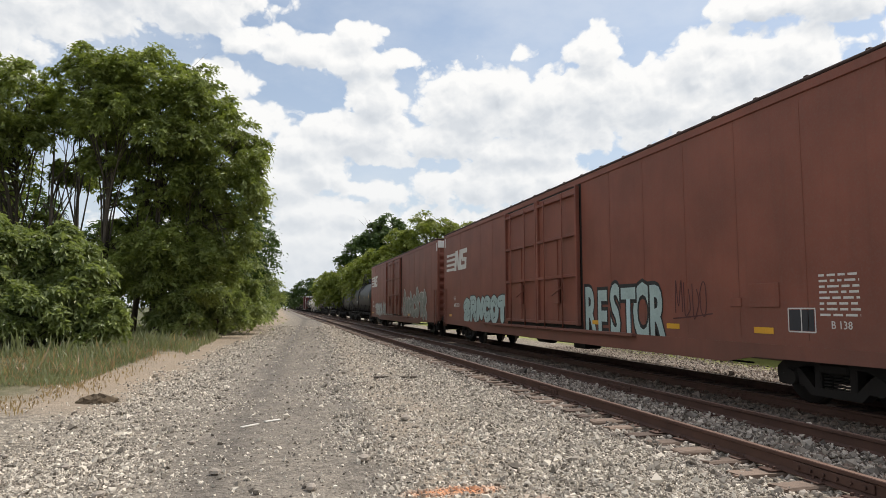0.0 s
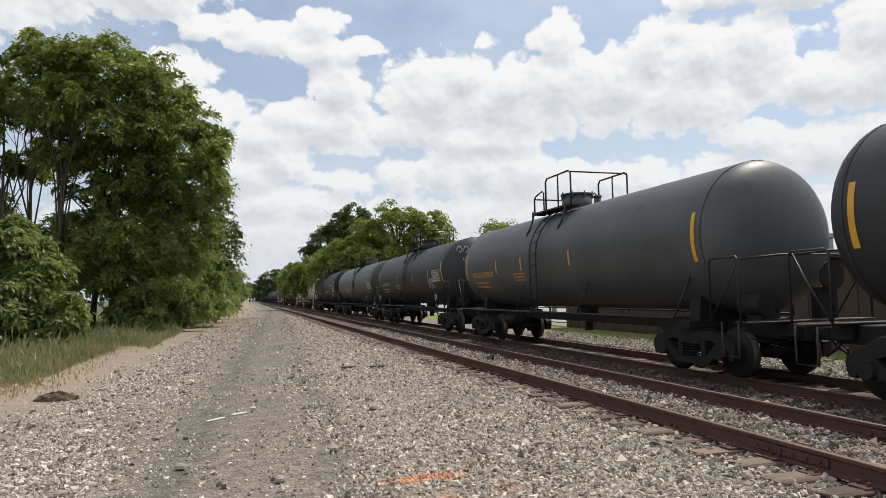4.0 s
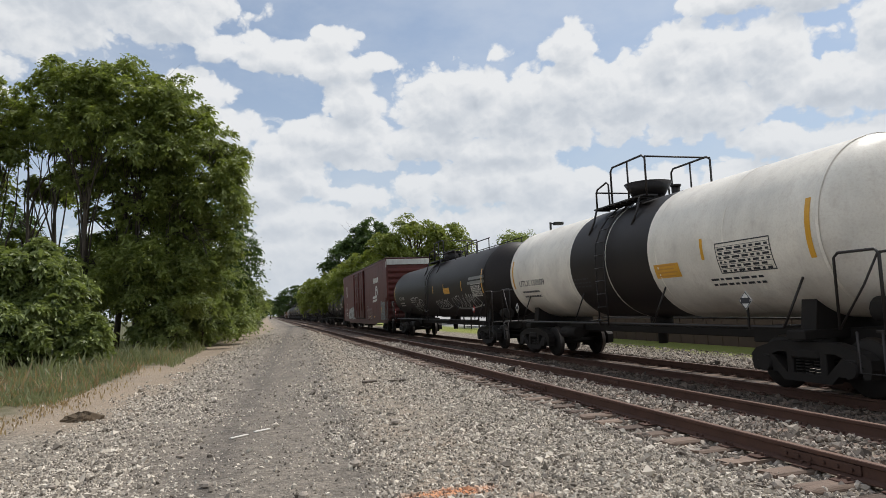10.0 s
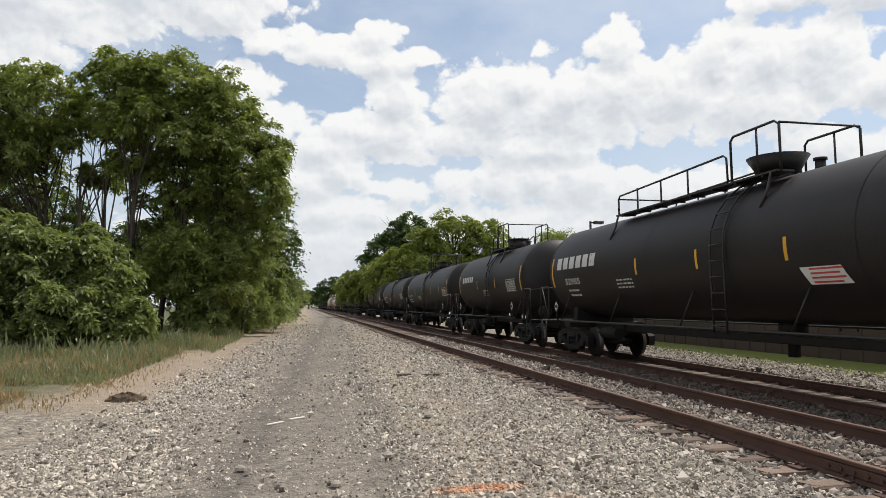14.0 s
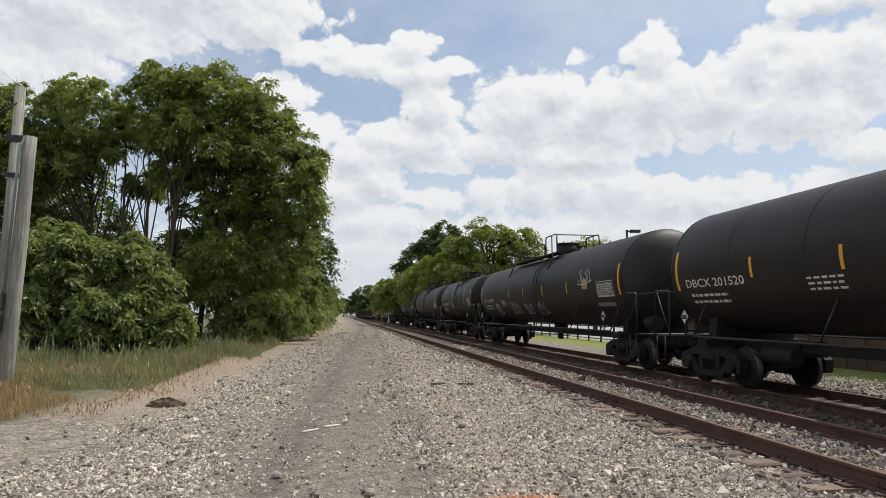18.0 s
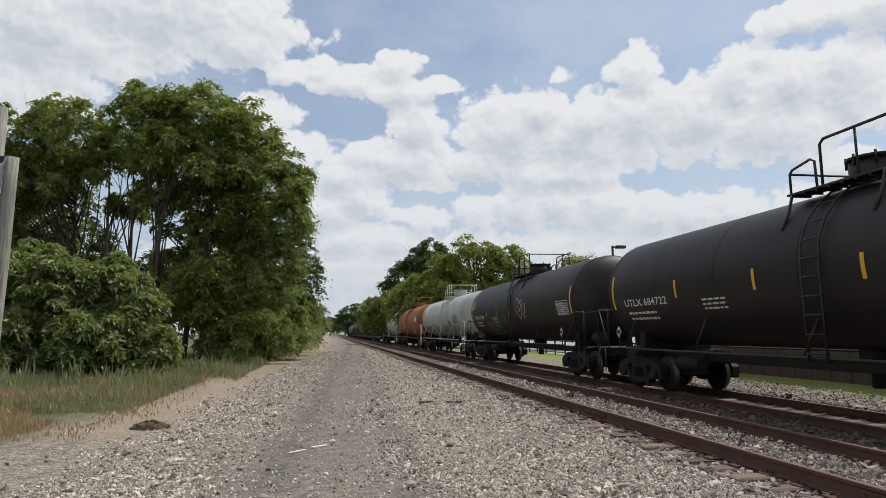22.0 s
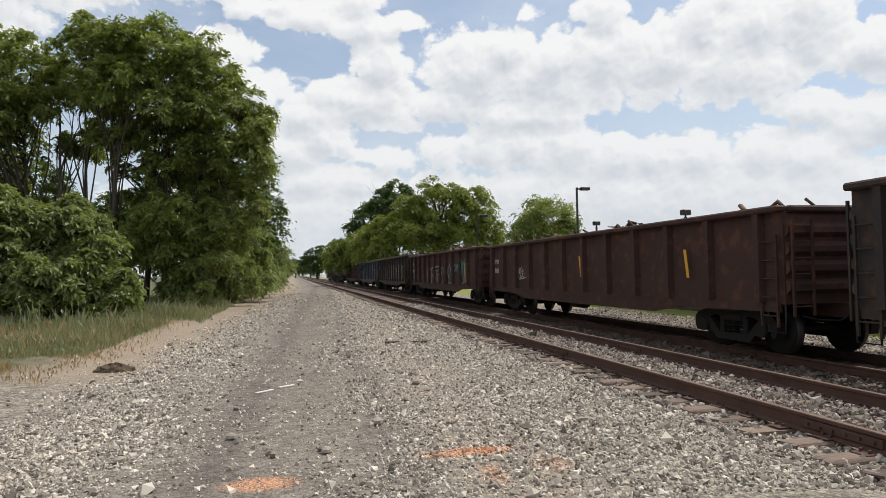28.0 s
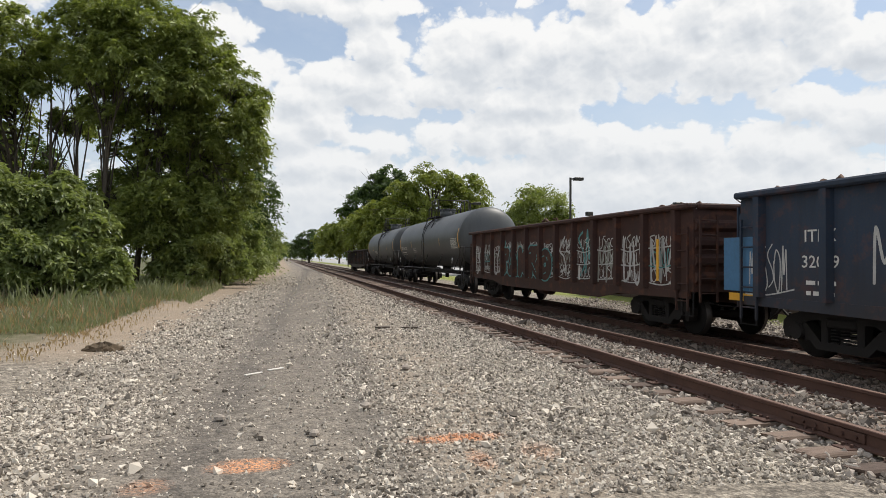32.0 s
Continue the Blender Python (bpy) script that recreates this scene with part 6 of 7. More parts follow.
def build_fence():
    f = empty("fence", pose(17.6, 34.0, ground_z(17.6)), label="dark post and rail fence by the car park", category="fence")
    for k in range(13):
        s = Shape()
        s.box(-.05, .05, k * 2.2 - .05, k * 2.2 + .05, -.2, 1.15, .01)
        part("post", s, LAMPDARK, f)
    for z in (.2, .45, .7, 1.05):
        s = Shape()
        s.box(-.03, .03, 0, 26.4, z - .025, z + .025)
        part("fence_rail", s, LAMPDARK, f)


def lamp_post(x, y, h, arm, label):
    z = ground_z(x)
    p = empty("lamp_post", pose(x, y, z), label=label, category="lamp post", group="car park lamps")
    s = Shape()
    s.cyl((0, 0, 0), (0, 0, .6), .24, n=14)
    part("base", s, ROOFGREY, p, "concrete base")
    s = Shape()
    s.box(-.075, .075, -.075, .075, .6, h, .01)
    part("pole", s, LAMPDARK, p)
    s = Shape()
    if arm:
        s.box(.05, .45, -.05, .05, h - .18, h - .06, .01)
        s.box(.35, 1.15, -.26, .26, h - .24, h + .02, .03)
    else:
        s.cyl((0, 0, h), (0, 0, h + .12), .06, n=10)
        s.box(-.3, .3, -.24, .24, h + .12, h + .5, .05)
    part("lamp_head", s, LAMPDARK, p, "box-shaped lamp head")


def post_with_box(x, y, lean):
    z = ground_z(x)
    p = empty("utility_post", pose(x, y, z, 0, lean, 0), label="weathered grey wooden post with a meter box", category="utility post")
    s = Shape()
    rings = []
    for k in range(9):
        h = -.3 + k * 5.55 / 8
        rings.append([((.155 - .003 * k + .008 * math.sin(3 * j + k)) * math.cos(2 * math.pi * j / 14), (.155 - .003 * k + .008 * math.sin(3 * j + k)) * math.sin(2 * math.pi * j / 14), h) for j in range(14)])
    s.rings(rings)
    part("post", s, POSTUP, p)
    for zz, h, d in ((1.55, .42, .2), (1.12, .38, .26)):
        s = Shape()
        s.box(-.62, -.16, -.34, -.34 + d + .2, zz, zz + h, .03)
        b = part("meter_box", s, BOXGREY, p, "grey metal meter box")
        s = Shape()
        s.cyl((-.38, -.34, zz + h * .55), (-.38, -.40, zz + h * .55), .10, n=14)
        part("meter", s, GALV, b)
    s = Shape()
    s.tube([(-.3, -.2, .0), (-.3, -.2, 1.12)], .035, 8)
    s.tube([(-.12, -.16, 1.9), (-.12, -.16, 5.0), (-.05, -.1, 5.2)], .03, 8)
    part("conduit", s, GALV, p, "steel conduit")


def back_pole(x, y, h):
    z = ground_z(x)
    p = empty("utility_pole", pose(x, y, z, 0, 1.2, 0), label="tall grey wooden pole with cut wires", category="utility pole")
    s = Shape()
    s.cyl((0, 0, -.3), (0, 0, h), .125, .105, n=14)
    part("post", s, POSTUP, p)
    s = Shape()
    s.tube([(0, -.1, h - .4), (-.5, -.15, h - .8), (-1.3, -.2, h - 1.0)], .02, 5)
    part("wire", s, LAMPDARK, p)
    for z0, z1 in ((h - 1.3, h - 1.15), (h - 2.1, h - 2.0)):
        s = Shape()
        s.box(-.13, .18, -.145, -.08, z0, z1)
        part("bracket", s, LAMPDARK, p)


def wood_up():
    m, g, b = surface("grey upright wood", 0.9)
    pos = g.n("ShaderNodeTexCoord").outputs["Object"]
    grain = g.noise(g.n("ShaderNodeMapping", {"Vector": pos, "Scale": (14.0, 14.0, 0.7)}).outputs[0], 2.0, 6, 0.7).outputs["Fac"]
    wide = g.noise(pos, 1.1, 3, 0.5).outputs["Fac"]
    f = g.math("ADD", g.math("MULTIPLY", grain, 0.7), g.math("MULTIPLY", wide, 0.3))
    join(g, g.mix(g.ramp(f, (0.35, 0.0), (0.65, 1.0)), (0.13, 0.12, 0.10), (0.42, 0.40, 0.35)), b.inputs["Base Color"])
    bump(g, b, grain, 0.6, 0.01)
    return m


POSTUP = wood_up()


def build_small():
    # a lump of turf and wood at the verge
    rng = random.Random(3)
    lump = Shape()
    n, rings = 26, []
    for i, (f, h) in enumerate(((1.0, -.02), (.92, .05), (.72, .10), (.42, .13), (.12, .14))):
        rings.append([(.34 * f * math.cos(2 * math.pi * j / n) * rng.uniform(.82, 1.15), .17 * f * math.sin(2 * math.pi * j / n) * rng.uniform(.8, 1.2), h * rng.uniform(.6, 1.25)) for j in range(n)])
    lump.rings(rings, smooth=False)
    tagged(part("turf_lump", lump, plain("dry turf", (0.10, 0.072, 0.045), 0.95, 0, 0.6, 14, 0.9), None, "", pose(-3.05, 12.6, ground_z(-3.05), 0, 0, 8)), "lump of dry brown turf at the lane's edge", "turf")
    # chips of white board lying in the lane
    for x, y, l, w, a in ((-.38, 9.66, .30, .05, 42), (-.08, 10.0, .26, .06, 35)):
        s = Shape()
        s.box(-l / 2, l / 2, -w / 2, w / 2, .004, .022, .004)
        tagged(part("white_strip", s, plain("chalky white board", (0.70, 0.66, 0.60), 0.8, 0, 0.15, 8), None, "", pose(x, y, 0.0, 0, 0, a)), "short white strip lying flat on the lane", "debris", "white strips")
    for x, y, l, w, a in ((2.30, 15.35, .34, .10, 5), (2.92, 15.2, .42, .11, -4)):
        s = Shape()
        s.box(-l / 2, l / 2, -w / 2, w / 2, -.01, .05, .01)
        tagged(part("wood_scrap", s, BARK, None, "", pose(x, y, 0.0, 0, 0, a)), "broken piece of dark tie wood on gravel", "debris", "wood scraps")
    for k, (x, y) in enumerate(((-2.1, 7.6), (-1.5, 6.4), (.9, 7.2), (-2.9, 8.3), (-.6, 7.0), (1.8, 9.6), (-1.0, 8.6), (.3, 6.2))):
        s = Shape()
        n, r = 8, .035 + .012 * (k % 3)
        rings = []
        for i in range(4):
            a = math.pi * (i + .5) / 4 - math.pi / 2
            rings.append([(r * 1.3 * math.cos(a) * math.cos(2 * math.pi * j / n) * rng.uniform(.8, 1.2), r * math.cos(a) * math.sin(2 * math.pi * j / n) * rng.uniform(.8, 1.2), r * .7 + r * .7 * math.sin(a)) for j in range(n)])
        s.rings(rings, smooth=False)
        tagged(part("loose_stone", s, BALLAST, None, "", pose(x, y, 0, 0, 0, 40 * k)), "dark loose stone lying on the lane", "stone", "loose stones")


build_building()
build_fence()
lamp_post(24.2, 52.6, 9.0, True, "tall dark lamp post with a box head")
lamp_post(26.0, 39.4, 5.3, False, "short dark lamp post behind the building")
lamp_post(27.5, 55.7, 5.8, False, "short dark lamp post in the car park")
lamp_post(19.6, 68.0, 8.0, True, "dark lamp post in front of the trees")
post_with_box(-6.75, 14.9, 2.2)
back_pole(-7.35, 15.8, 6.6)
build_small()

# ---- the train: couplings at these distances along the track when the clip starts ----
U = [5.0, 33.9, 62.2, 81.0, 98.1, 115.5, 134.6, 156.4, 171.6, 186.7, 203.1, 224.8, 252.6, 274.9, 288.6, 306.8, 323.7, 341.0, 363.8, 379.0, 397.0, 415.9, 434.9, 454.9, 473.9, 494.4, 513.0, 531.6,
     550.6, 568.4, 587.3, 605.2, 624.7, 642.8, 662.5]
CARS = []
TAGW = plain("white spray paint", (0.46, 0.45, 0.43), 0.6, 0, 0.2, 8)
TAGK = plain("black spray paint", (0.02, 0.02, 0.022), 0.5, 0, 0.2, 8)
TEAL = plain("pale teal spray paint", (0.36, 0.46, 0.44), 0.6, 0, 0.2, 3)
SILVER = plain("silver spray paint", (0.40, 0.40, 0.385), 0.5, 0, 0.25, 3)
OLIVE = plain("greenish silver spray paint", (0.21, 0.215, 0.185), 0.5, 0, 0.3, 3)
OCHRE = plain("yellow spray paint", (0.36, 0.31, 0.06), 0.6, 0, 0.3, 3)
TAN = plain("tan spray paint", (0.38, 0.26, 0.15), 0.6, 0, 0.25, 3)
AQUA = plain("turquoise spray paint", (0.07, 0.24, 0.23), 0.6, 0, 0.2, 4)
MAROON = plain("dark maroon spray paint", (0.08, 0.02, 0.02), 0.6, 0, 0.2, 4)
STRIPEGREY = plain("grey roller paint", (0.17, 0.185, 0.19), 0.6, 0, 0.3, 5)
STRIPERIM = plain("pale grey roller paint", (0.27, 0.30, 0.30), 0.6, 0, 0.3, 5)
UMBER = plain("dull dark reflector sheet", (0.12, 0.085, 0.045), 0.5, 0, 0.15, 5)
GRIMEBROWN = plain("brown spill stain", (0.22, 0.14, 0.085), 0.7, 0, 0.4, 6)
PATCH = plain("grey paint patch", (0.075, 0.082, 0.088), 0.55, 0, 0.2, 2)
BLUELETTER = plain("blue lettering", (0.05, 0.13, 0.24), 0.6, 0, 0.15, 4)
SKYPATCH = plain("sky blue paint patch", (0.055, 0.15, 0.27), 0.6, 0, 0.25, 2)


def slot_of(i):
    return (U[i] + U[i + 1]) / 2, U[i + 1] - U[i]


def add(i, made):
    y, L = slot_of(i)
    CARS.append(made + (y, L))
    return made


def box(i, paint, label):
    y, L = slot_of(i)
    return add(i, box_car(y, L, paint, label, [(-2.38, 0.66), (0.70, 3.78)], True))


def mark(car, side, text, y, z, width, size=.27, mat=None):
    """Reporting mark with two rows of small print below."""
    me_w = max(.1, len(text) * size * .56)
    lettering(car, side, text, y, z, size, mat, wide=width / me_w)
    data_block(car, side, y - .1, z - .22, width * .62, 2, .15, int(abs(z) * 77), mat)


def tank(i, paint, label, num=None, ys=(), stripe=True, panel=None, diamond=None, red=False, R=1.5, mat=None, head=None, nw=2.2, ny=None, rmat=None, lean=0.0, **kw):
    y, L = slot_of(i)
    car, side, hl = add(i, tank_car(y, L, paint, label, R=R, **kw))
    hd = R * .46
    if num:
        mark(car, side, num, ny if ny is not None else hl - 1.15, 2.28, nw, mat=mat)
    reflectors(car, side, ys, 2.40, mat=rmat)
    if stripe:
        end_stripe(car, side, -(hl - hd - .25) - lean * .5, 2.22, 3.18, rmat, lean)
        end_stripe(car, side, hl - hd - .12 - lean * .5, 2.22, 3.18, None, lean)
    if panel:
        stencil_panel(car, side, *panel, LETTER if mat in (None, YLETTER) else mat)
    if diamond is not None:
        placard(car, diamond, 1.58, red)
        placard(car, hl - 1.3, 1.58, red)
    if head:
        head_lettering(car, R, 2.72, hl, head, -.72, 3.15, .19, mat)
        for k in (0, 1):
            s = Shape()
            sd = Side(flat=0)
            for q in range(3):
                x0 = -.6 + q * .34
                r = math.hypot(x0 + .14, 2.95 - k * .14 - 2.72) / R
                yy = -hl + hd - hd * math.sqrt(1 - r * r) - .016
                s.box(x0, x0 + .27, yy, yy + .004, 2.95 - k * .13, 2.995 - k * .13)
            part("stencil_lines", s, mat or LETTER, car)
    data_block(car, side, hl - 5.4, 2.28, .9, 3, .1, i, mat)
    return car, side, hl


def build_train():
    # brown box cars
    car, side, hb = box(0, NSBROWN, "long oxide brown box car with double doors and bubble graffiti")
    stripes_logo(car, side, 13.2, 9.35, 3.42, 4.38)
    lettering(car, side, "NS", 11.75, 2.0, .26)
    lettering(car, side, "487971", 11.75, 1.66, .26, wide=1.55)
    piece(car, side, 9.9, .92, 6.0, 1.28, 11, TEAL, TAGK, 6, .40, "pale teal bubble graffiti with black rims")
    bubble_text(car, side, "RESTOR", -2.62, .74, 3.95, 1.56, TEAL, TAGK, "pale bubble graffiti with black rims")
    scribble(car, side, -6.9, 1.5, 1.1, .7, 5, MAROON, .03, 4)
    data_block(car, side, -10.8, 2.14, .75, 8, .088, 3)
    lettering(car, side, "B 138", -11.0, 1.33, .17)
    for a, b, c, d in ((-9.2, -9.95, 1.66, 2.08), (-8.7, -9.0, 1.67, 1.83)):
        s = Shape()
        s.box(-1.585, -1.555, b, a, c, d, .008)
        part("placard_board", s, NSBROWN, car)
    for k in (0, 1):
        s = Shape()
        quad(s, side, -10.15 - k * .27, -10.40 - k * .27, 1.28, 1.62)
        part("notice", s, DARKLETTER, car)
    s = Shape()
    strokes(s, side, [[(-10.13, 1.26), (-10.70, 1.26), (-10.70, 1.64), (-10.13, 1.64), (-10.13, 1.26)], [(-10.41, 1.26), (-10.41, 1.64)]], .022, .002)
    part("notice_frame", s, LETTER, car)
    for y in (-9.3, -6.55, -3.0, 2.2, 8.2, 12.6):
        s = Shape()
        quad(s, side, y, y - .48, 1.20, 1.31, .006)
        part("reflector", s, YELLOW, car, "yellow reflector")
    car, side, hb = box(1, NSBROWN, "oxide brown box car covered low down in silver graffiti")
    stripes_logo(car, side, 13.1, 9.4, 3.46, 4.42)
    lettering(car, side, "NS", 12.2, 2.0, .26)
    lettering(car, side, "487813", 12.2, 1.66, .26, wide=1.55)
    piece(car, side, 10.6, .84, 4.1, 1.25, 21, SILVER, TAGK, 5, .40, "silver bubble graffiti")
    piece(car, side, 6.4, .92, 5.3, 1.25, 22, OLIVE, ENDWHITE, 4, .36, "silver bubble graffiti across the door")
    piece(car, side, .3, 1.1, 1.8, .95, 23, SILVER, TAGK, 3, .42, "silver bubble graffiti on the door")
    piece(car, side, -3.2, .85, 7.6, 1.75, 24, OLIVE, ENDWHITE, 7, .40, "large pale graffiti with white rims", .22, TAGK)
    scribble(car, side, -2.3, 1.35, .8, .35, 6, TAGW, .03, 4)
    data_block(car, side, -.3, 4.0, .9, 4, .13, 8)
    data_block(car, side, -.35, 3.15, .8, 3, .1, 9)
    for y in (12.9, 11.9, 3.4, -1.2, -5.0, -9.0):
        s = Shape()
        quad(s, side, y, y - .5, 1.10, 1.22, .012)
        part("reflector", s, YELLOW, car, "yellow reflector")
    # dark tanks
    tank(2, DARKGREY, "dark grey tank car with a black end", "", (4, 0, -4), oy=.3)
    tank(3, GREY, "sun-bleached grey tank car with orange lettering", "UTLX 669829", (3.72, 1.6, -1.62), mat=YLETTER, oy=.5, nw=2.3, ny=6.2)
    car, side, hl = tank(4, DARKGREY, "dark grey tank car with white head lettering and a tag", "GATX 56510", (2.0, -1.6, -4.67), panel=(-5.4, -6.65, 2.30, 2.82), diamond=-6.25, head="GATX 56510", oy=.0, ny=6.2, lean=.32)
    scribble(car, side, -4.55, 2.12, .85, .36, 31, TAGW, .03, 5)
    s = Shape()
    lines = []
    for k in range(5):
        c = -.95 + k * .28
        lines.append(curve_pts([(c, 3.58), (c + .12, 3.8), (c + .24, 3.64), (c + .1, 3.52), (c + .28, 3.55)], 4))
    for line in lines:
        pts = []
        for a, b in line:
            r = min(.99, math.hypot(a, b - 2.72) / 1.5)
            pts.append((a, -hl + .69 - .69 * math.sqrt(1 - r * r) - .012, b))
        s.tube(pts, .018, 4)
    part("graffiti", s, TAGW, car, "white tag sprayed on the tank head")
    tank(5, GREY, "grey tank car faded along its top", "", (4.0, -1.83, -4.66), panel=(-6.5, -7.8, 2.22, 2.7), diamond=-6.8, oy=-.8, walk_style="rear")
    car, side, hl = tank(6, BLACK, "long black tank car with white tags and red placards", "CBTX 785409", (.1, -2.9, -5.87), panel=(-7.85, -9.15, 2.2, 2.72), diamond=-8.0, red=True, head="CBTX 785409", walk_style="long", hood="bowl", oy=-.2, nw=2.4, ny=8.3, R=1.58, zc=2.76)
    scribble(car, side, 3.6, 1.7, 2.4, .55, 41, TAGW, .022, 5)
    scribble(car, side, .6, 1.8, 2.6, .3, 42, TAGW, .02, 7)
    scribble(car, side, -3.3, 2.1, 1.1, .28, 43, TAGW, .03, 5)
    scribble(car, side, -9.0, 1.95, 1.0, .3, 44, TAGW, .035, 5)
    sign(car, side, -6.2, -7.5, 2.76, 2.90, GALV, label="grey painted bar")
    sign(car, side, -2.5, -3.2, 2.05, 2.3, GALV)
    sign(car, side, -6.6, -7.15, 1.75, 2.05, PLACWHITE, PLACRED, .1)
    # white acid tanks
    for i, num, tags in ((7, "OLNX 715201", 0), (8, "OLNX 715044", 1)):
        car, side, hl = tank(i, WHITE, "white acid tank car with rust stains round its dome", num, (2.2, -1.02, -2.77), panel=(-4.47, -5.7, 2.3, 2.78), diamond=-4.6, mat=DARKLETTER, head=num, pipe=WHITEPIPE, hood="box", walk_style="short", frame_mat=STEEL,
                             oy=-.3, nw=2.7, ny=5.6, rmat=UMBER, rails_high=.85)
        s = Shape()
        rng = random.Random(i)
        for k in range(7):
            y = -5.25 - .09 * k
            strokes(s, side, [curve_pts([(y, 2.15 - .05 * k), (y + rng.uniform(-.05, .05), 1.85), (y + rng.uniform(-.08, .08), 1.5)], 3)], rng.uniform(.04, .10))
        tagged(part("rust_run", s, GRIMEBROWN, car, "brown spill stains near the end"), kind="stuff")
        sign(car, side, -1.4, -2.2, 2.36, 2.72, OCHRE, YLETTER, label="yellow notice on the shell")
        lettering(car, side, "HYDROCHLORIC ACID", -2.95, 2.2, .17, DARKLETTER, wide=.72)
        data_block(car, side, -1.8, 2.0, .9, 4, .1, 51, DARKLETTER)
        sign(car, side, -4.6, -5.2, 1.9, 2.1, DARKLETTER, label="black stencil patch")
        if not tags:
            s = Shape()
            rng = random.Random(4)
            for k in range(9):
                y = -.9 + k * .2
                strokes(s, side, [[(y, 4.0), (y + rng.uniform(-.1, .1), 3.4), (y + rng.uniform(-.1, .1), rng.uniform(1.6, 2.6))]], rng.uniform(.03, .09))
            part("rust_run", s, TAN, car, "rust runs down from the dome")
    car, side, hl = tank(9, WHITE, "white tank car with a broad black band round its middle", "UTLX 130609", (-3.74,), panel=(-4.18, -5.6, 2.1, 2.68), diamond=-5.0, mat=DARKLETTER, head="UTLX 130609", band=(-1.9, 2.0, BLACK), dome=BLACK, hood="bowl",
                         oy=.2, nw=2.2, ny=6.0)
    sign(car, side, -2.06, -2.95, 2.12, 2.42, YELLOW, YLETTER, label="yellow notice on the shell")
    data_block(car, side, -3.8, 1.98, 1.4, 2, .1, 52, DARKLETTER)
    car, side, hl = tank(10, BLACK, "long black tank car with white graffiti and a roof rail", "TILX 190", (-1.1, -3.2, -6.2), panel=(-7.6, -8.9, 2.1, 2.62), diamond=-8.2, red=True, walk_style="run", nw=1.9, ny=7.9)
    piece(car, side, 4.2, 1.55, 2.6, .8, 53, BLACK, TAGW, 3, .3, "white looping graffiti")
    scribble(car, side, -1.1, 1.75, 2.5, .35, 54, TAGW, .04, 8)
    scribble(car, side, -4.3, 1.72, 4.0, .5, 55, TAGW, .045, 7)
    sign(car, side, -3.3, -4.25, 2.34, 2.62, YELLOW, YLETTER, label="yellow notice on the shell")
    sign(car, side, -7.35, -9.4, 2.80, 2.92, GALV, label="pale painted bar")
    sign(car, side, -7.2, -9.4, 2.62, 2.74, GALV, label="pale painted bar")
    # red box car
    car, side, hb = box(11, CRRED, "long oxide red box car with white emblem and graffiti")
    brand_bars(car, side, -7.1, -9.65, 3.82, 4.22, 7)
    rail_logo(car, side, -6.85, 2.36, 2.8, 1.2)
    s = Shape()
    for rr in (.32, .22):
        strokes(s, side, [[(10.2 + rr * math.cos(a), 3.78 + rr * math.sin(a)) for a in [math.pi * k / 8 for k in range(17)]]], .09)
    strokes(s, side, [[(10.1, 3.5), (9.85, 3.36)]], .1)
    part("emblem", s, LETTER, car, "white ring emblem")
    brand_bars(car, side, 10.7, 9.75, 4.16, 4.28, 7)
    brand_bars(car, side, 10.65, 9.8, 3.22, 3.32, 6)
    lettering(car, side, "CR", 10.5, 2.28, .32)
    lettering(car, side, "297791", 11.0, 1.82, .32, wide=1.45)
    data_block(car, side, 10.9, 1.5, 1.2, 2, .2, 61)
    piece(car, side, 9.1, .80, 5.4, 1.4, 62, SILVER, TAGK, 6, .42, "weathered silver block graffiti")
    scribble(car, side, -3.6, 1.1, 2.6, 1.0, 63, TAGW, .03, 5)
    for k in range(5):
        letter = Shape()
        rng = random.Random(64 + k)
        y0 = -10.42 - k * .58
        for q in range(11):
            z = 1.0 + q * .125
            strokes(letter, side, [[(y0 + rng.uniform(-.03, .03), z), (y0 - .46 + rng.uniform(-.03, .03), z + rng.uniform(-.02, .04))]], .105, .001)
        g = part("graffiti", letter, STRIPEGREY, car, "grey striped block letter")
        rim = Shape()
        strokes(rim, side, [[(y0 + .06, .96), (y0 + .05, 2.33 - .12 * (k % 2)), (y0 - .5, 2.36 - .16 * (k % 3)), (y0 - .52, .96), (y0 - .3, .92), (y0 - .24, 1.2), (y0 - .18, .92), (y0 + .06, .96)]], .045, .004)
        part("graffiti_rim", rim, STRIPERIM, g)
    for y, z0, z1 in ((-10.75, 1.5, 1.95), (-12.55, 1.35, 2.3)):
        s = Shape()
        quad(s, side, y, y - .09, z0, z1, .02)
        part("reflector", s, YELLOW, car, "yellow reflector stripe")
    for y in (-5.0, -7.2, 4.8, -1.3):
        s = Shape()
        quad(s, side, y, y - .5, 1.18, 1.29, .012)
        part("reflector", s, YELLOW, car, "yellow reflector")
    s = Shape()
    strokes(s, side, [[(11.9, 1.2), (11.9, 2.0)]], .06)
    part("reflector", s, ENDWHITE, car)
    s = Shape()
    for a, b, c, w in ((7.2, 3.9, 5.0, .10), (6.9, 4.1, 4.7, .3), (5.2, 2.5, 4.6, .16), (4.1, 1.9, 4.9, .22), (6.3, 2.9, 3.7, .4), (-9.3, 1.3, 5.0, .09), (8.2, 2.4, 3.3, .12)):
        strokes(s, side, [curve_pts([(a, c), (a + .08, (b + c) / 2), (a - .05, b)], 4)], w, -.003)
    tagged(part("grime_run", s, MAROON, car, "dark grime runs"), kind="stuff")
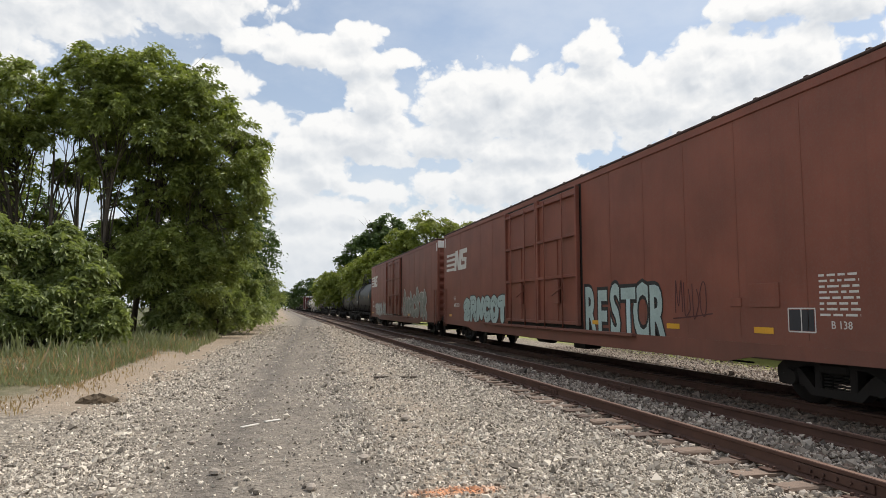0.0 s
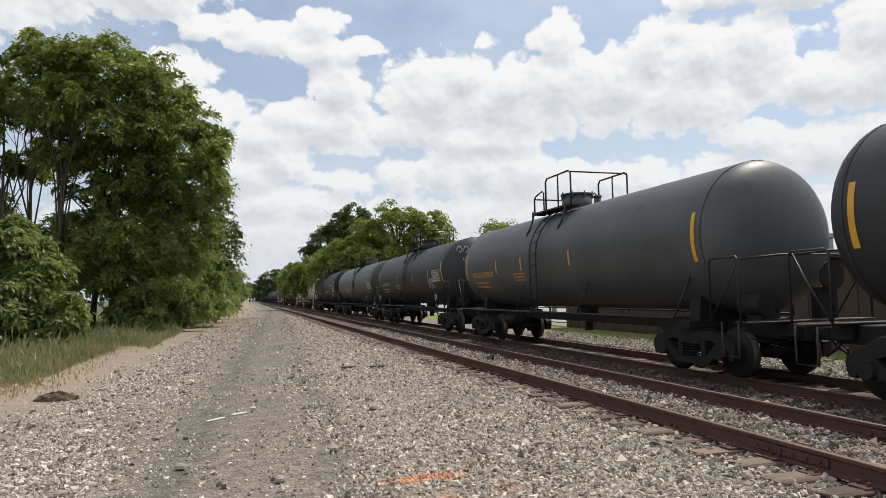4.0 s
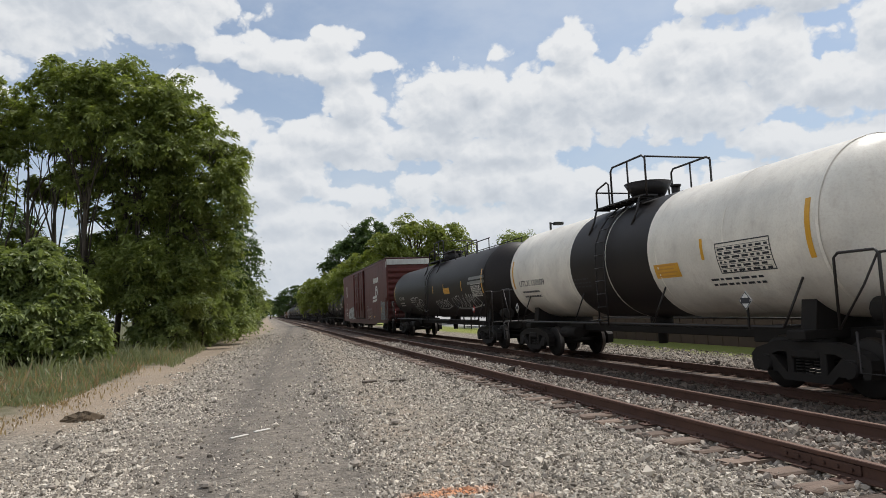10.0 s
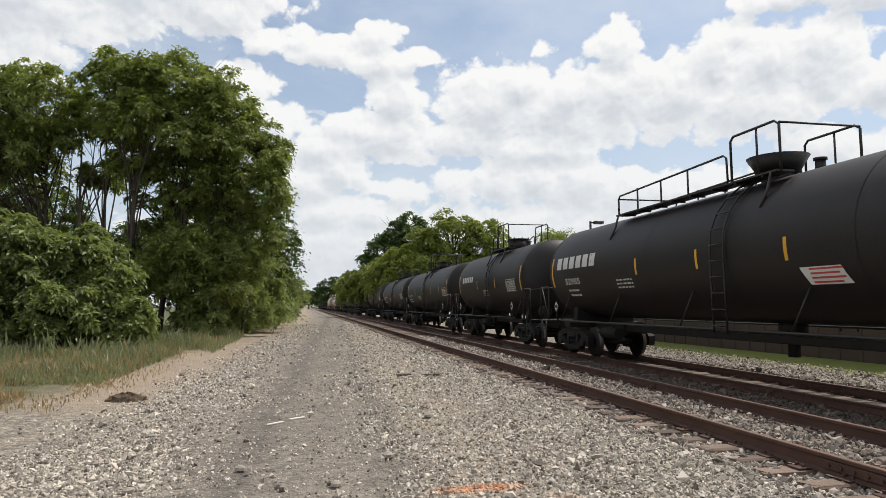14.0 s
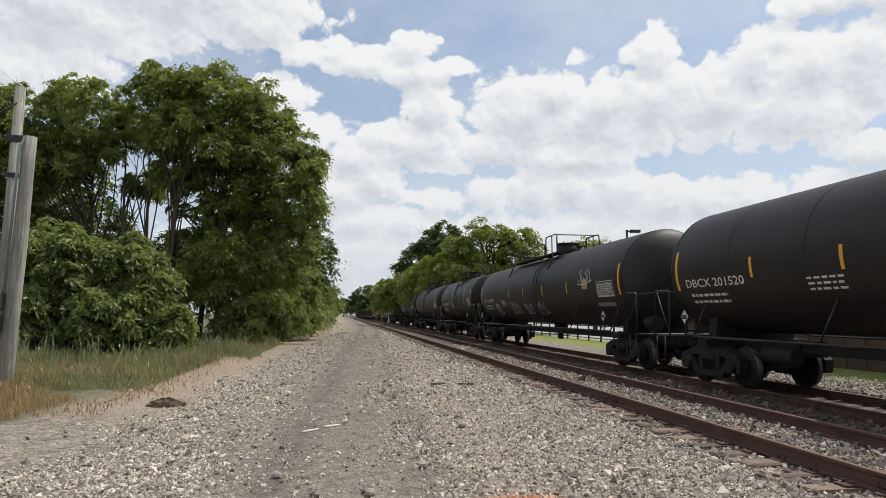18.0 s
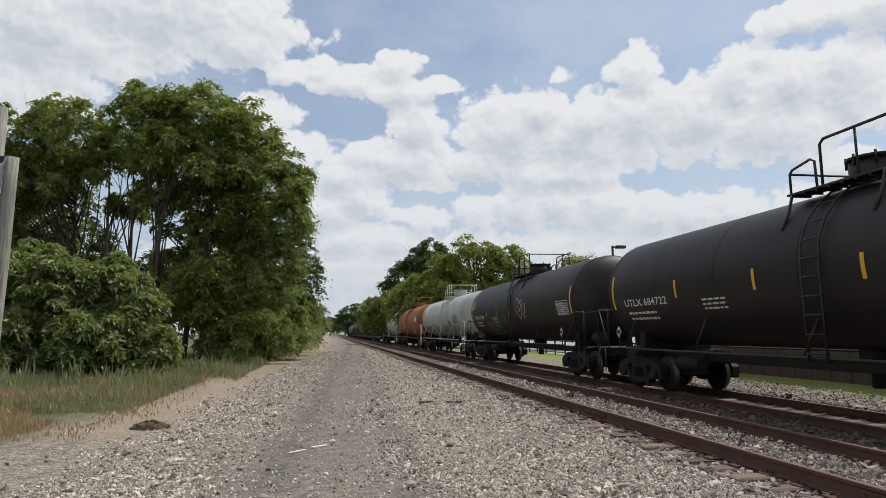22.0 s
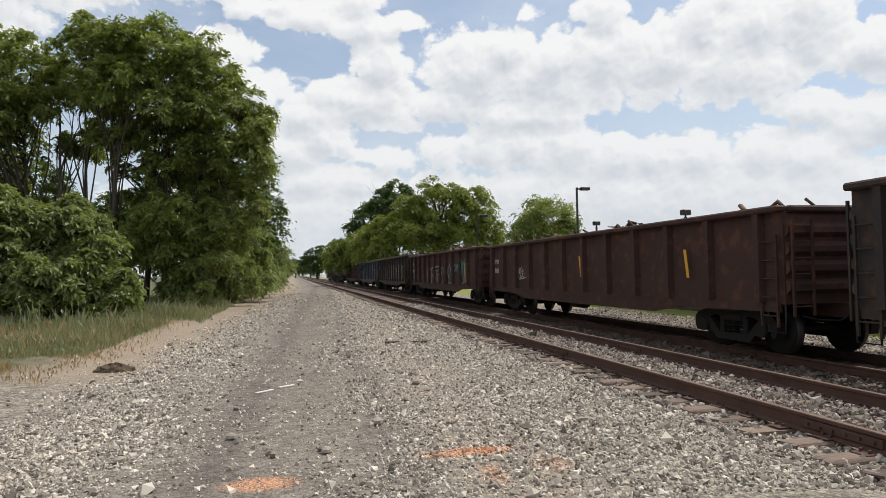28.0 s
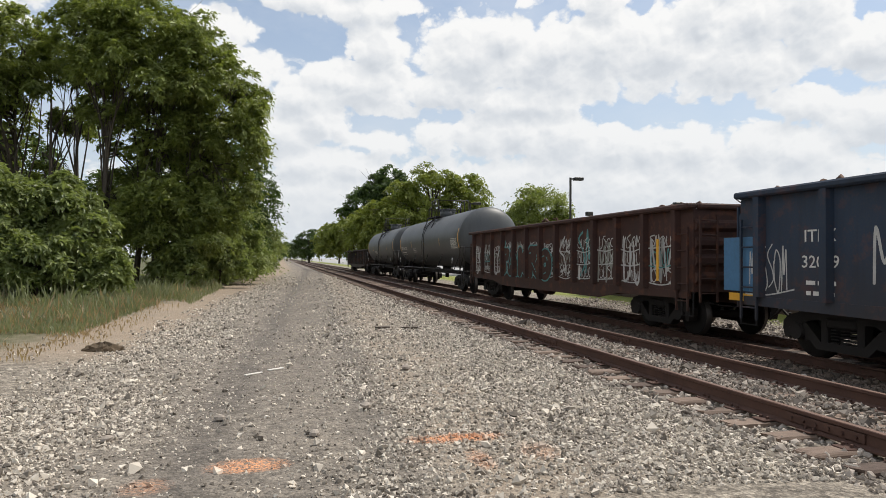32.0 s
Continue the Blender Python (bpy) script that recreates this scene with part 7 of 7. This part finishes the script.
    # black tanks
    car, side, hl = tank(12, BLACK, "long black tank car with white name blocks", "PROX 52955"[5:], (3.73, 1.06, -1.65, -5), panel=(-7.6, -8.9, 2.2, 2.7), diamond=-8.4, walk_style="long", hood="bowl", oy=.2, nw=1.3, ny=8.4)
    brand_bars(car, side, 9.0, 6.0, 2.78, 3.16, 6)
    sign(car, side, -2.05, -2.95, 1.96, 2.26, PLACWHITE, PLACRED, .12, "tilted white and red notice")
    sign(car, side, -5.6, -6.9, 2.0, 2.2, GALV)
    car, side, hl = tank(13, BLACK, "short black tank car with name blocks", "", (1.5, -1.5), panel=(-3.2, -4.4, 2.2, 2.7), diamond=-4.2, rails_high=1.1, oy=-.6)
    brand_bars(car, side, 4.4, 2.2, 2.78, 3.05, 6)
    tank(14, BLACK, "black tank car with yellow stripes", "TILX 2510", (4, 1, -2.2, -5), panel=(-5.9, -7.1, 2.2, 2.7), diamond=-6.6)
    tank(15, BLACK, "glossy black tank car with yellow reflectors", "GATX 69672", (3.79, 1.56, -2), panel=(-5.4, -6.6, 2.2, 2.7), diamond=-6.0, nw=2.1, ny=6.1, rails_high=.85, oy=-.6)
    tank(16, BLACK, "clean black tank car with white numbers", "DBCX 201520", (3.97, 1.49, -1.6, -4.6), panel=(-5.6, -6.8, 2.2, 2.7), diamond=-6.2, nw=2.4, ny=6.55, oy=-.3, rails_high=.85)
    car, side, hl = tank(17, BLACK, "long black tank car with white tags", "NATX 401091", (3.43, .85, -2.0, -5), panel=(-7.9, -9.2, 2.2, 2.7), diamond=-8.6, walk_style="long", nw=2.5, ny=9.1, oy=-1.2, rails_high=.78)
    for a, w, h, k in ((6.6, .9, .5, 71), (3.6, 1.6, .5, 72), (1.1, 1.2, .42, 73), (-.8, 1.2, .45, 74)):
        scribble(car, side, a, 1.72, w, h, k, TAGW, .03, 5)
    sign(car, side, -6.6, -7.1, 2.5, 2.85, OCHRE, label="small yellow painted patch")
    scribble(car, side, -6.3, 2.75, 1.1, .45, 75, TAGW, .035, 4)
    sign(car, side, -7.6, -9.0, 1.9, 2.02, GALV)
    car, side, hl = tank(18, BLACK, "black tank car with grey paint patches", "DBCX 201374", (2.68, 1.39, -1.8), panel=(-4.6, -5.7, 2.2, 2.7), diamond=-5.2, nw=2.4, ny=5.2, oy=-.4, rails_high=.88)
    for a, b, c, d, sk in ((4.6, 3.9, 2.7, 3.5, -.3), (1.5, .8, 1.5, 4.0, 0), (.2, -.5, 2.6, 4.0, -.15), (-1.2, -1.9, 2.9, 3.5, .1), (-3.2, -3.9, 2.4, 3.6, 0)):
        s = Shape()
        quad(s, side, a, b, c, d, 0, sk)
        part("paint_patch", s, PATCH, car, "grey paint patch")
    car, side, hl = tank(19, BLACK, "black tank car with orange numbers and a tag", "UTLX 671634", (4.08, 1.97, -2), mat=YLETTER, panel=(-5.9, -7.1, 2.2, 2.7), diamond=-6.6, nw=2.2, ny=6.55, oy=.6, rails_high=.88)
    scribble(car, side, 4.5, 1.6, 1.5, .6, 81, TAGW, .025, 5)
    sign(car, side, 2.9, 2.4, 2.52, 2.76, OCHRE, DARKLETTER, label="yellow notice on the shell")
    tank(20, BLACK, "black tank car with yellow reflectors and small print", "UTLX 684722", (4.26, 1.28, -1.44, -4.5), panel=(-6.2, -7.4, 2.2, 2.7), diamond=-6.9, nw=2.5, ny=7.05, oy=-.4, rails_high=.88)
    car, side, hl = tank(21, BLACK, "black tank car with a white heart-shaped graffiti", "EQMX 110358", (4.42, 2.38, .17, -2.39), panel=(-6.3, -7.5, 2.2, 2.7), diamond=-7.0, nw=2.0, ny=7.05, oy=-.2, rails_high=.88)
    scribble(car, side, 4.9, 1.6, 2.7, .5, 91, TAGW, .02, 7)
    heart = curve_pts([(-1.6, 2.15), (-1.1, 2.55), (-1.05, 2.9), (-1.3, 3.08), (-1.6, 2.85), (-1.75, 3.0), (-2.1, 2.75), (-1.9, 2.4), (-1.6, 2.15)], 4)
    s = Shape()
    strokes(s, side, [heart, curve_pts([(-1.35, 2.8), (-1.6, 2.5), (-1.9, 2.7), (-1.7, 2.85)], 4), [(-2.25, 2.2), (-2.3, 2.5)], [(-2.12, 2.2), (-2.14, 2.45)]], .045)
    part("graffiti", s, TAGW, car, "white heart-shaped graffiti")
    scribble(car, side, hl - .9, 2.95, .7, .4, 92, TAGW, .03, 4)
    # pale and orange tanks
    car, side, hl = tank(22, PALE, "pale grey tank car with black tags and blue numbers", "TEIX 30018", (4.2,), R=1.46, mat=BLUELETTER, pipe=WHITEPIPE, panel=(-5.5, -6.7, 2.2, 2.7), diamond=-6.4, nw=1.7, ny=7.9, oy=-1.2, hood="pot", rails_high=.85)
    for a, w, h, k, wd in ((7.6, 1.9, .35, 101, .035), (5.6, 1.6, .35, 102, .04), (2.4, 2.1, .32, 103, .03), (-1.0, 1.9, .35, 104, .04), (-3.2, 1.3, .4, 105, .03), (7.9, .5, .6, 106, .03)):
        scribble(car, side, a, 1.75 if k != 106 else 2.7, w, h, k, TAGK, wd, 6)
    sign(car, side, -3.45, -4.4, 2.12, 2.36, OCHRE, DARKLETTER, label="yellow notice on the shell")
    car, side, hl = tank(23, ORANGE, "rust-streaked orange tank car with a white notice", "", (), stripe=False, diamond=-6.6, pipe=ORANGE, hood="pot", oy=-.2)
    sign(car, side, -5.85, -7.0, 2.6, 3.0, PLACWHITE, DARKLETTER, label="white notice on the shell")
    sign(car, side, 7.0, 5.2, 2.8, 3.25, PATCH, label="dark paint patch")
    scribble(car, side, -7.9, 2.66, 1.5, .35, 111, TAGK, .04, 5)
    scribble(car, side, -3.6, 1.8, 1.2, .4, 112, TAGW, .03, 4)
    car, side, hl = tank(24, PALE, "pale grey tank car with a black tag", "TEIX 30053", (5.39, 1.8, -2), mat=DARKLETTER, pipe=WHITEPIPE, panel=(-6.5, -7.7, 2.2, 2.7), diamond=-7.2, nw=2.1, ny=8.45)
    scribble(car, side, 5.1, 1.8, 3.5, .45, 121, TAGK, .035, 7)
    # gondolas with scrap
    build_gondolas()
    tank(31, GREY, "dark grey tank car behind the gondolas", "UTLX 20", (4, 0, -4), panel=(-6.5, -7.7, 2.2, 2.7), diamond=-7.2)
    tank(32, GREY, "dark grey tank car near the train's end", "", (4, 0, -4), diamond=-6.6)
    y, L = slot_of(33)
    add(33, gondola(y, L, GONBLACK, "black gondola at the end of the train", 2.6))


def tag_panels(car, side, hb, ribs, seed, mats, z, h, first=0):
    """Layered spray-can tags on each panel between two ribs, never over a rib."""
    rng = random.Random(seed)
    pitch = (2 * hb - 1.1) / (ribs - 1)
    for i in range(first, ribs - 1):
        y = hb - .55 - i * pitch - .16
        w = pitch - .32
        m = mats[i % len(mats)]
        scribble(car, side, y, z + rng.uniform(0, .15), w, h * rng.uniform(.75, 1.0), seed + 10 * i, m, .07, 2, label="tall spray-painted letters")
        for k in range(3):
            scribble(car, side, y - rng.uniform(0, .1), z + .08 + k * h * .33, w * .9, h * rng.uniform(.18, .28), seed + 10 * i + k + 1, mats[(i + k + 1) % len(mats)] if k == 1 else TAGW, .028, 4)


def build_gondolas():
    def gon(i, paint, label, H, ribs, load=True):
        y, L = slot_of(i)
        car, side, hb = add(i, gondola(y, L, paint, label, H, ribs))
        if load:
            LOADS.append((scrap_load(y, hb, H + .04, i), y))
        return car, side, hb

    def stripe(car, side, y, z0, z1, lean=.1, mat=None):
        s = Shape()
        quad(s, side, y, y - .10, z0, z1, .105, lean)
        part("reflector", s, mat or YELLOW, car, "yellow reflector stripe")
    car, side, hb = gon(25, GONBLACK, "black gondola heaped with scrap", 2.9, 11)
    lettering(car, side, "JRSX", 7.2, 2.3, .24)
    lettering(car, side, "6001", 7.2, 1.98, .24)
    piece(car, side, 2.0, 1.45, 1.2, 1.0, 131, GONBLACK, TAGW, 2, .3, "white outline graffiti")
    scribble(car, side, -.3, 1.6, .9, .4, 132, TAGW, .04, 4)
    stencil_panel(car, side, -4.75, -5.2, 1.38, 1.7, None, 2)
    for y in (-3.9, -6.5, 3.0):
        sign(car, side, y, y - .45, 1.18, 1.42 if y < -6 else 1.28, YELLOW, label="yellow reflector")
    data_block(car, side, -5.4, 1.6, .5, 3, .12, 133)
    car, side, hb = gon(26, GONRUST, "rusty brown gondola with bulging sides", 2.72, 12)
    lettering(car, side, "FPTX", 7.9, 1.95, .26)
    lettering(car, side, "8165", 7.9, 1.6, .26)
    for y in (-5.86, -.6):
        stripe(car, side, y, 1.45, 2.05, .1)
    scribble(car, side, 5.2, 1.4, .8, .4, 141, TAGW, .03, 4)
    car, side, hb = gon(27, GONRUST, "rusty brown gondola with white graffiti", 2.8, 12)
    lettering(car, side, "FPTX", 7.9, 2.08, .30, wide=1.3)
    lettering(car, side, "8403", 7.9, 1.68, .30, wide=1.4)
    piece(car, side, 3.0, .9, 4.3, 1.15, 151, GONRUST, TAGW, 4, .34, "white outline graffiti on rust")
    scribble(car, side, -2.3, 1.0, 1.2, 1.0, 152, TAGW, .04, 4)
    scribble(car, side, -5.0, 1.2, 1.2, 1.1, 153, AQUA, .06, 4)
    scribble(car, side, -3.8, 1.7, .9, .4, 154, AQUA, .07, 3)
    scribble(car, side, 7.8, 1.4, 1.2, .25, 155, AQUA, .05, 4)
    stripe(car, side, -6.35, 1.2, 2.06)
    stripe(car, side, 8.3, 1.3, 1.9)
    car, side, hb = gon(28, GONBLACK, "dark gondola with many white tags", 2.95, 13)
    lettering(car, side, "ZVBX", 7.1, 2.42, .26, wide=1.2)
    lettering(car, side, "7604", 7.1, 1.98, .30, wide=1.3)
    data_block(car, side, 7.1, 1.7, .5, 2, .16, 161)
    stripe(car, side, -6.65, 1.25, 2.2, 0)
    stripe(car, side, 8.4, 1.25, 2.1, 0)
    tag_panels(car, side, hb - 1.4, 11, 330, [TAGW, SILVER, TAGW, TAGW, OLIVE], 1.15, 1.2)
    scribble(car, side, 8.2, 2.0, .8, .35, 170, TAGW, .04, 4)
    car, side, hb = gon(29, GONBLUE, "faded blue gondola covered in graffiti", 2.92, 12)
    lettering(car, side, "ITFX", 7.2, 1.98, .28, wide=1.15)
    lettering(car, side, "32049", 7.25, 1.56, .28, wide=1.1)
    data_block(car, side, 7.15, 1.28, .6, 2, .17, 171)
    s = Shape()
    quad(s, side, 9.2, 8.4, 1.1, 2.1)
    part("paint_patch", s, SKYPATCH, car, "sky blue paint patch")
    scribble(car, side, 8.5, 1.15, .95, .75, 172, TAGW, .025, 6)
    scribble(car, side, 5.9, 1.3, 1.2, .8, 173, TAGW, .05, 3)
    sign(car, side, 9.05, 8.1, .92, 1.06, YELLOW, label="yellow reflector")
    sign(car, side, -6.5, -7.6, .92, 1.06, YELLOW, label="yellow reflector")
    tag_panels(car, side, hb, 12, 174, [TAGW, OCHRE, SILVER, TAGW, SILVER, TEAL, TAN, TAN, TAGW, SILVER, TAN, AQUA], 1.0, 1.45, 2)
    piece(car, side, 4.6, 1.0, 1.25, 1.35, 176, OCHRE, TAGK, 2, .8, "mustard yellow graffiti block")
    scribble(car, side, -7.2, 1.4, .6, .4, 195, AQUA, .05, 3)
    car, side, hb = gon(30, GONRUST, "brown gondola with green outlined graffiti", 2.86, 13)
    piece(car, side, 4.2, .95, 5.0, 1.25, 201, GONRUST, AQUA, 5, .5, "green outlined graffiti letters")
    tag_panels(car, side, hb, 13, 420, [TAGW, SILVER, TAGW, AQUA, OLIVE], 1.1, 1.2)
    stripe(car, side, -7.0, 1.2, 2.14, 0)
    stripe(car, side, -3.0, 1.1, 1.5, 0, ENDWHITE)


build_train()


# ---- what moves ----
def motions():
    times = [0, 0.2, 1, 2] + list(range(4, 31, 2)) + [31, 31.8, 32]
    for row in CARS:
        car, y = row[0], row[3]
        walk(car, [(t, pose(XT, y - SPEED * t, ZT)) for t in times])
    for load, y in LOADS:
        walk(load, [(t, pose(XT, y - SPEED * t, ZT)) for t in times])
    # wheels roll on the rails: one turning for the front and one for the rear wheelsets, shared by all trucks
    first = {}
    for w, y in WHEELS:
        if y not in first:
            walk(w, [(k / FPS, pose(0, y, WHEEL_R, math.degrees(SPEED * k / FPS / WHEEL_R))) for k in range(32 * FPS + 1)])
            first[y] = w
        else:
            lead = first[y].animation_data
            w.rotation_mode = "QUATERNION"
            w.animation_data_create()
            w.animation_data.action = lead.action
            w.animation_data.action_slot = lead.action_slot


build_track("near_track", XN, ZN, "rusty empty railway track on old wooden ties", 1, True)
build_track("train_track", XT, ZT, "railway track under the passing train", 2, False)
stones("gravel", "loose grey crushed stone on the lane", [(-5, 4.6, 4.2, 9, 1250, .0185, False), (-4.5, 4.5, 9, 16, 520, .020, False), (-3.2, 4.4, 15, 32, 170, .026, False), (-2.6, 4.4, 31, 62, 46, .036, False)], STONE, 1, True)
stones("ballast", "tan track ballast round the ties", [(4.2, 5.0, 3, 14, 330, .027, True), (6.55, 7.4, 3, 14, 300, .027, False), (4.2, 5.0, 14, 32, 170, .032, False), (6.55, 7.4, 14, 32, 150, .034, False), (12.4, 15.2, 6, 30, 120, .034, False)], BALLAST, 2)
stones("track_filling", "pale ballast heaped between the near rails", [(5.06, 6.46, 3, 14, 420, .026, False), (5.06, 6.46, 14, 34, 190, .032, False)], BALLAST, 3, lift=.045)
# brown stones whose colour also carries the shade beside the train
stones("shaded_ballast", "dark brown ballast between the tracks, shade in its colour", [(7.2, 9.0, 4, 22, 210, .036, False), (10.7, 12.4, 6, 26, 120, .034, False)], DARKBALLAST, 4)
motions()
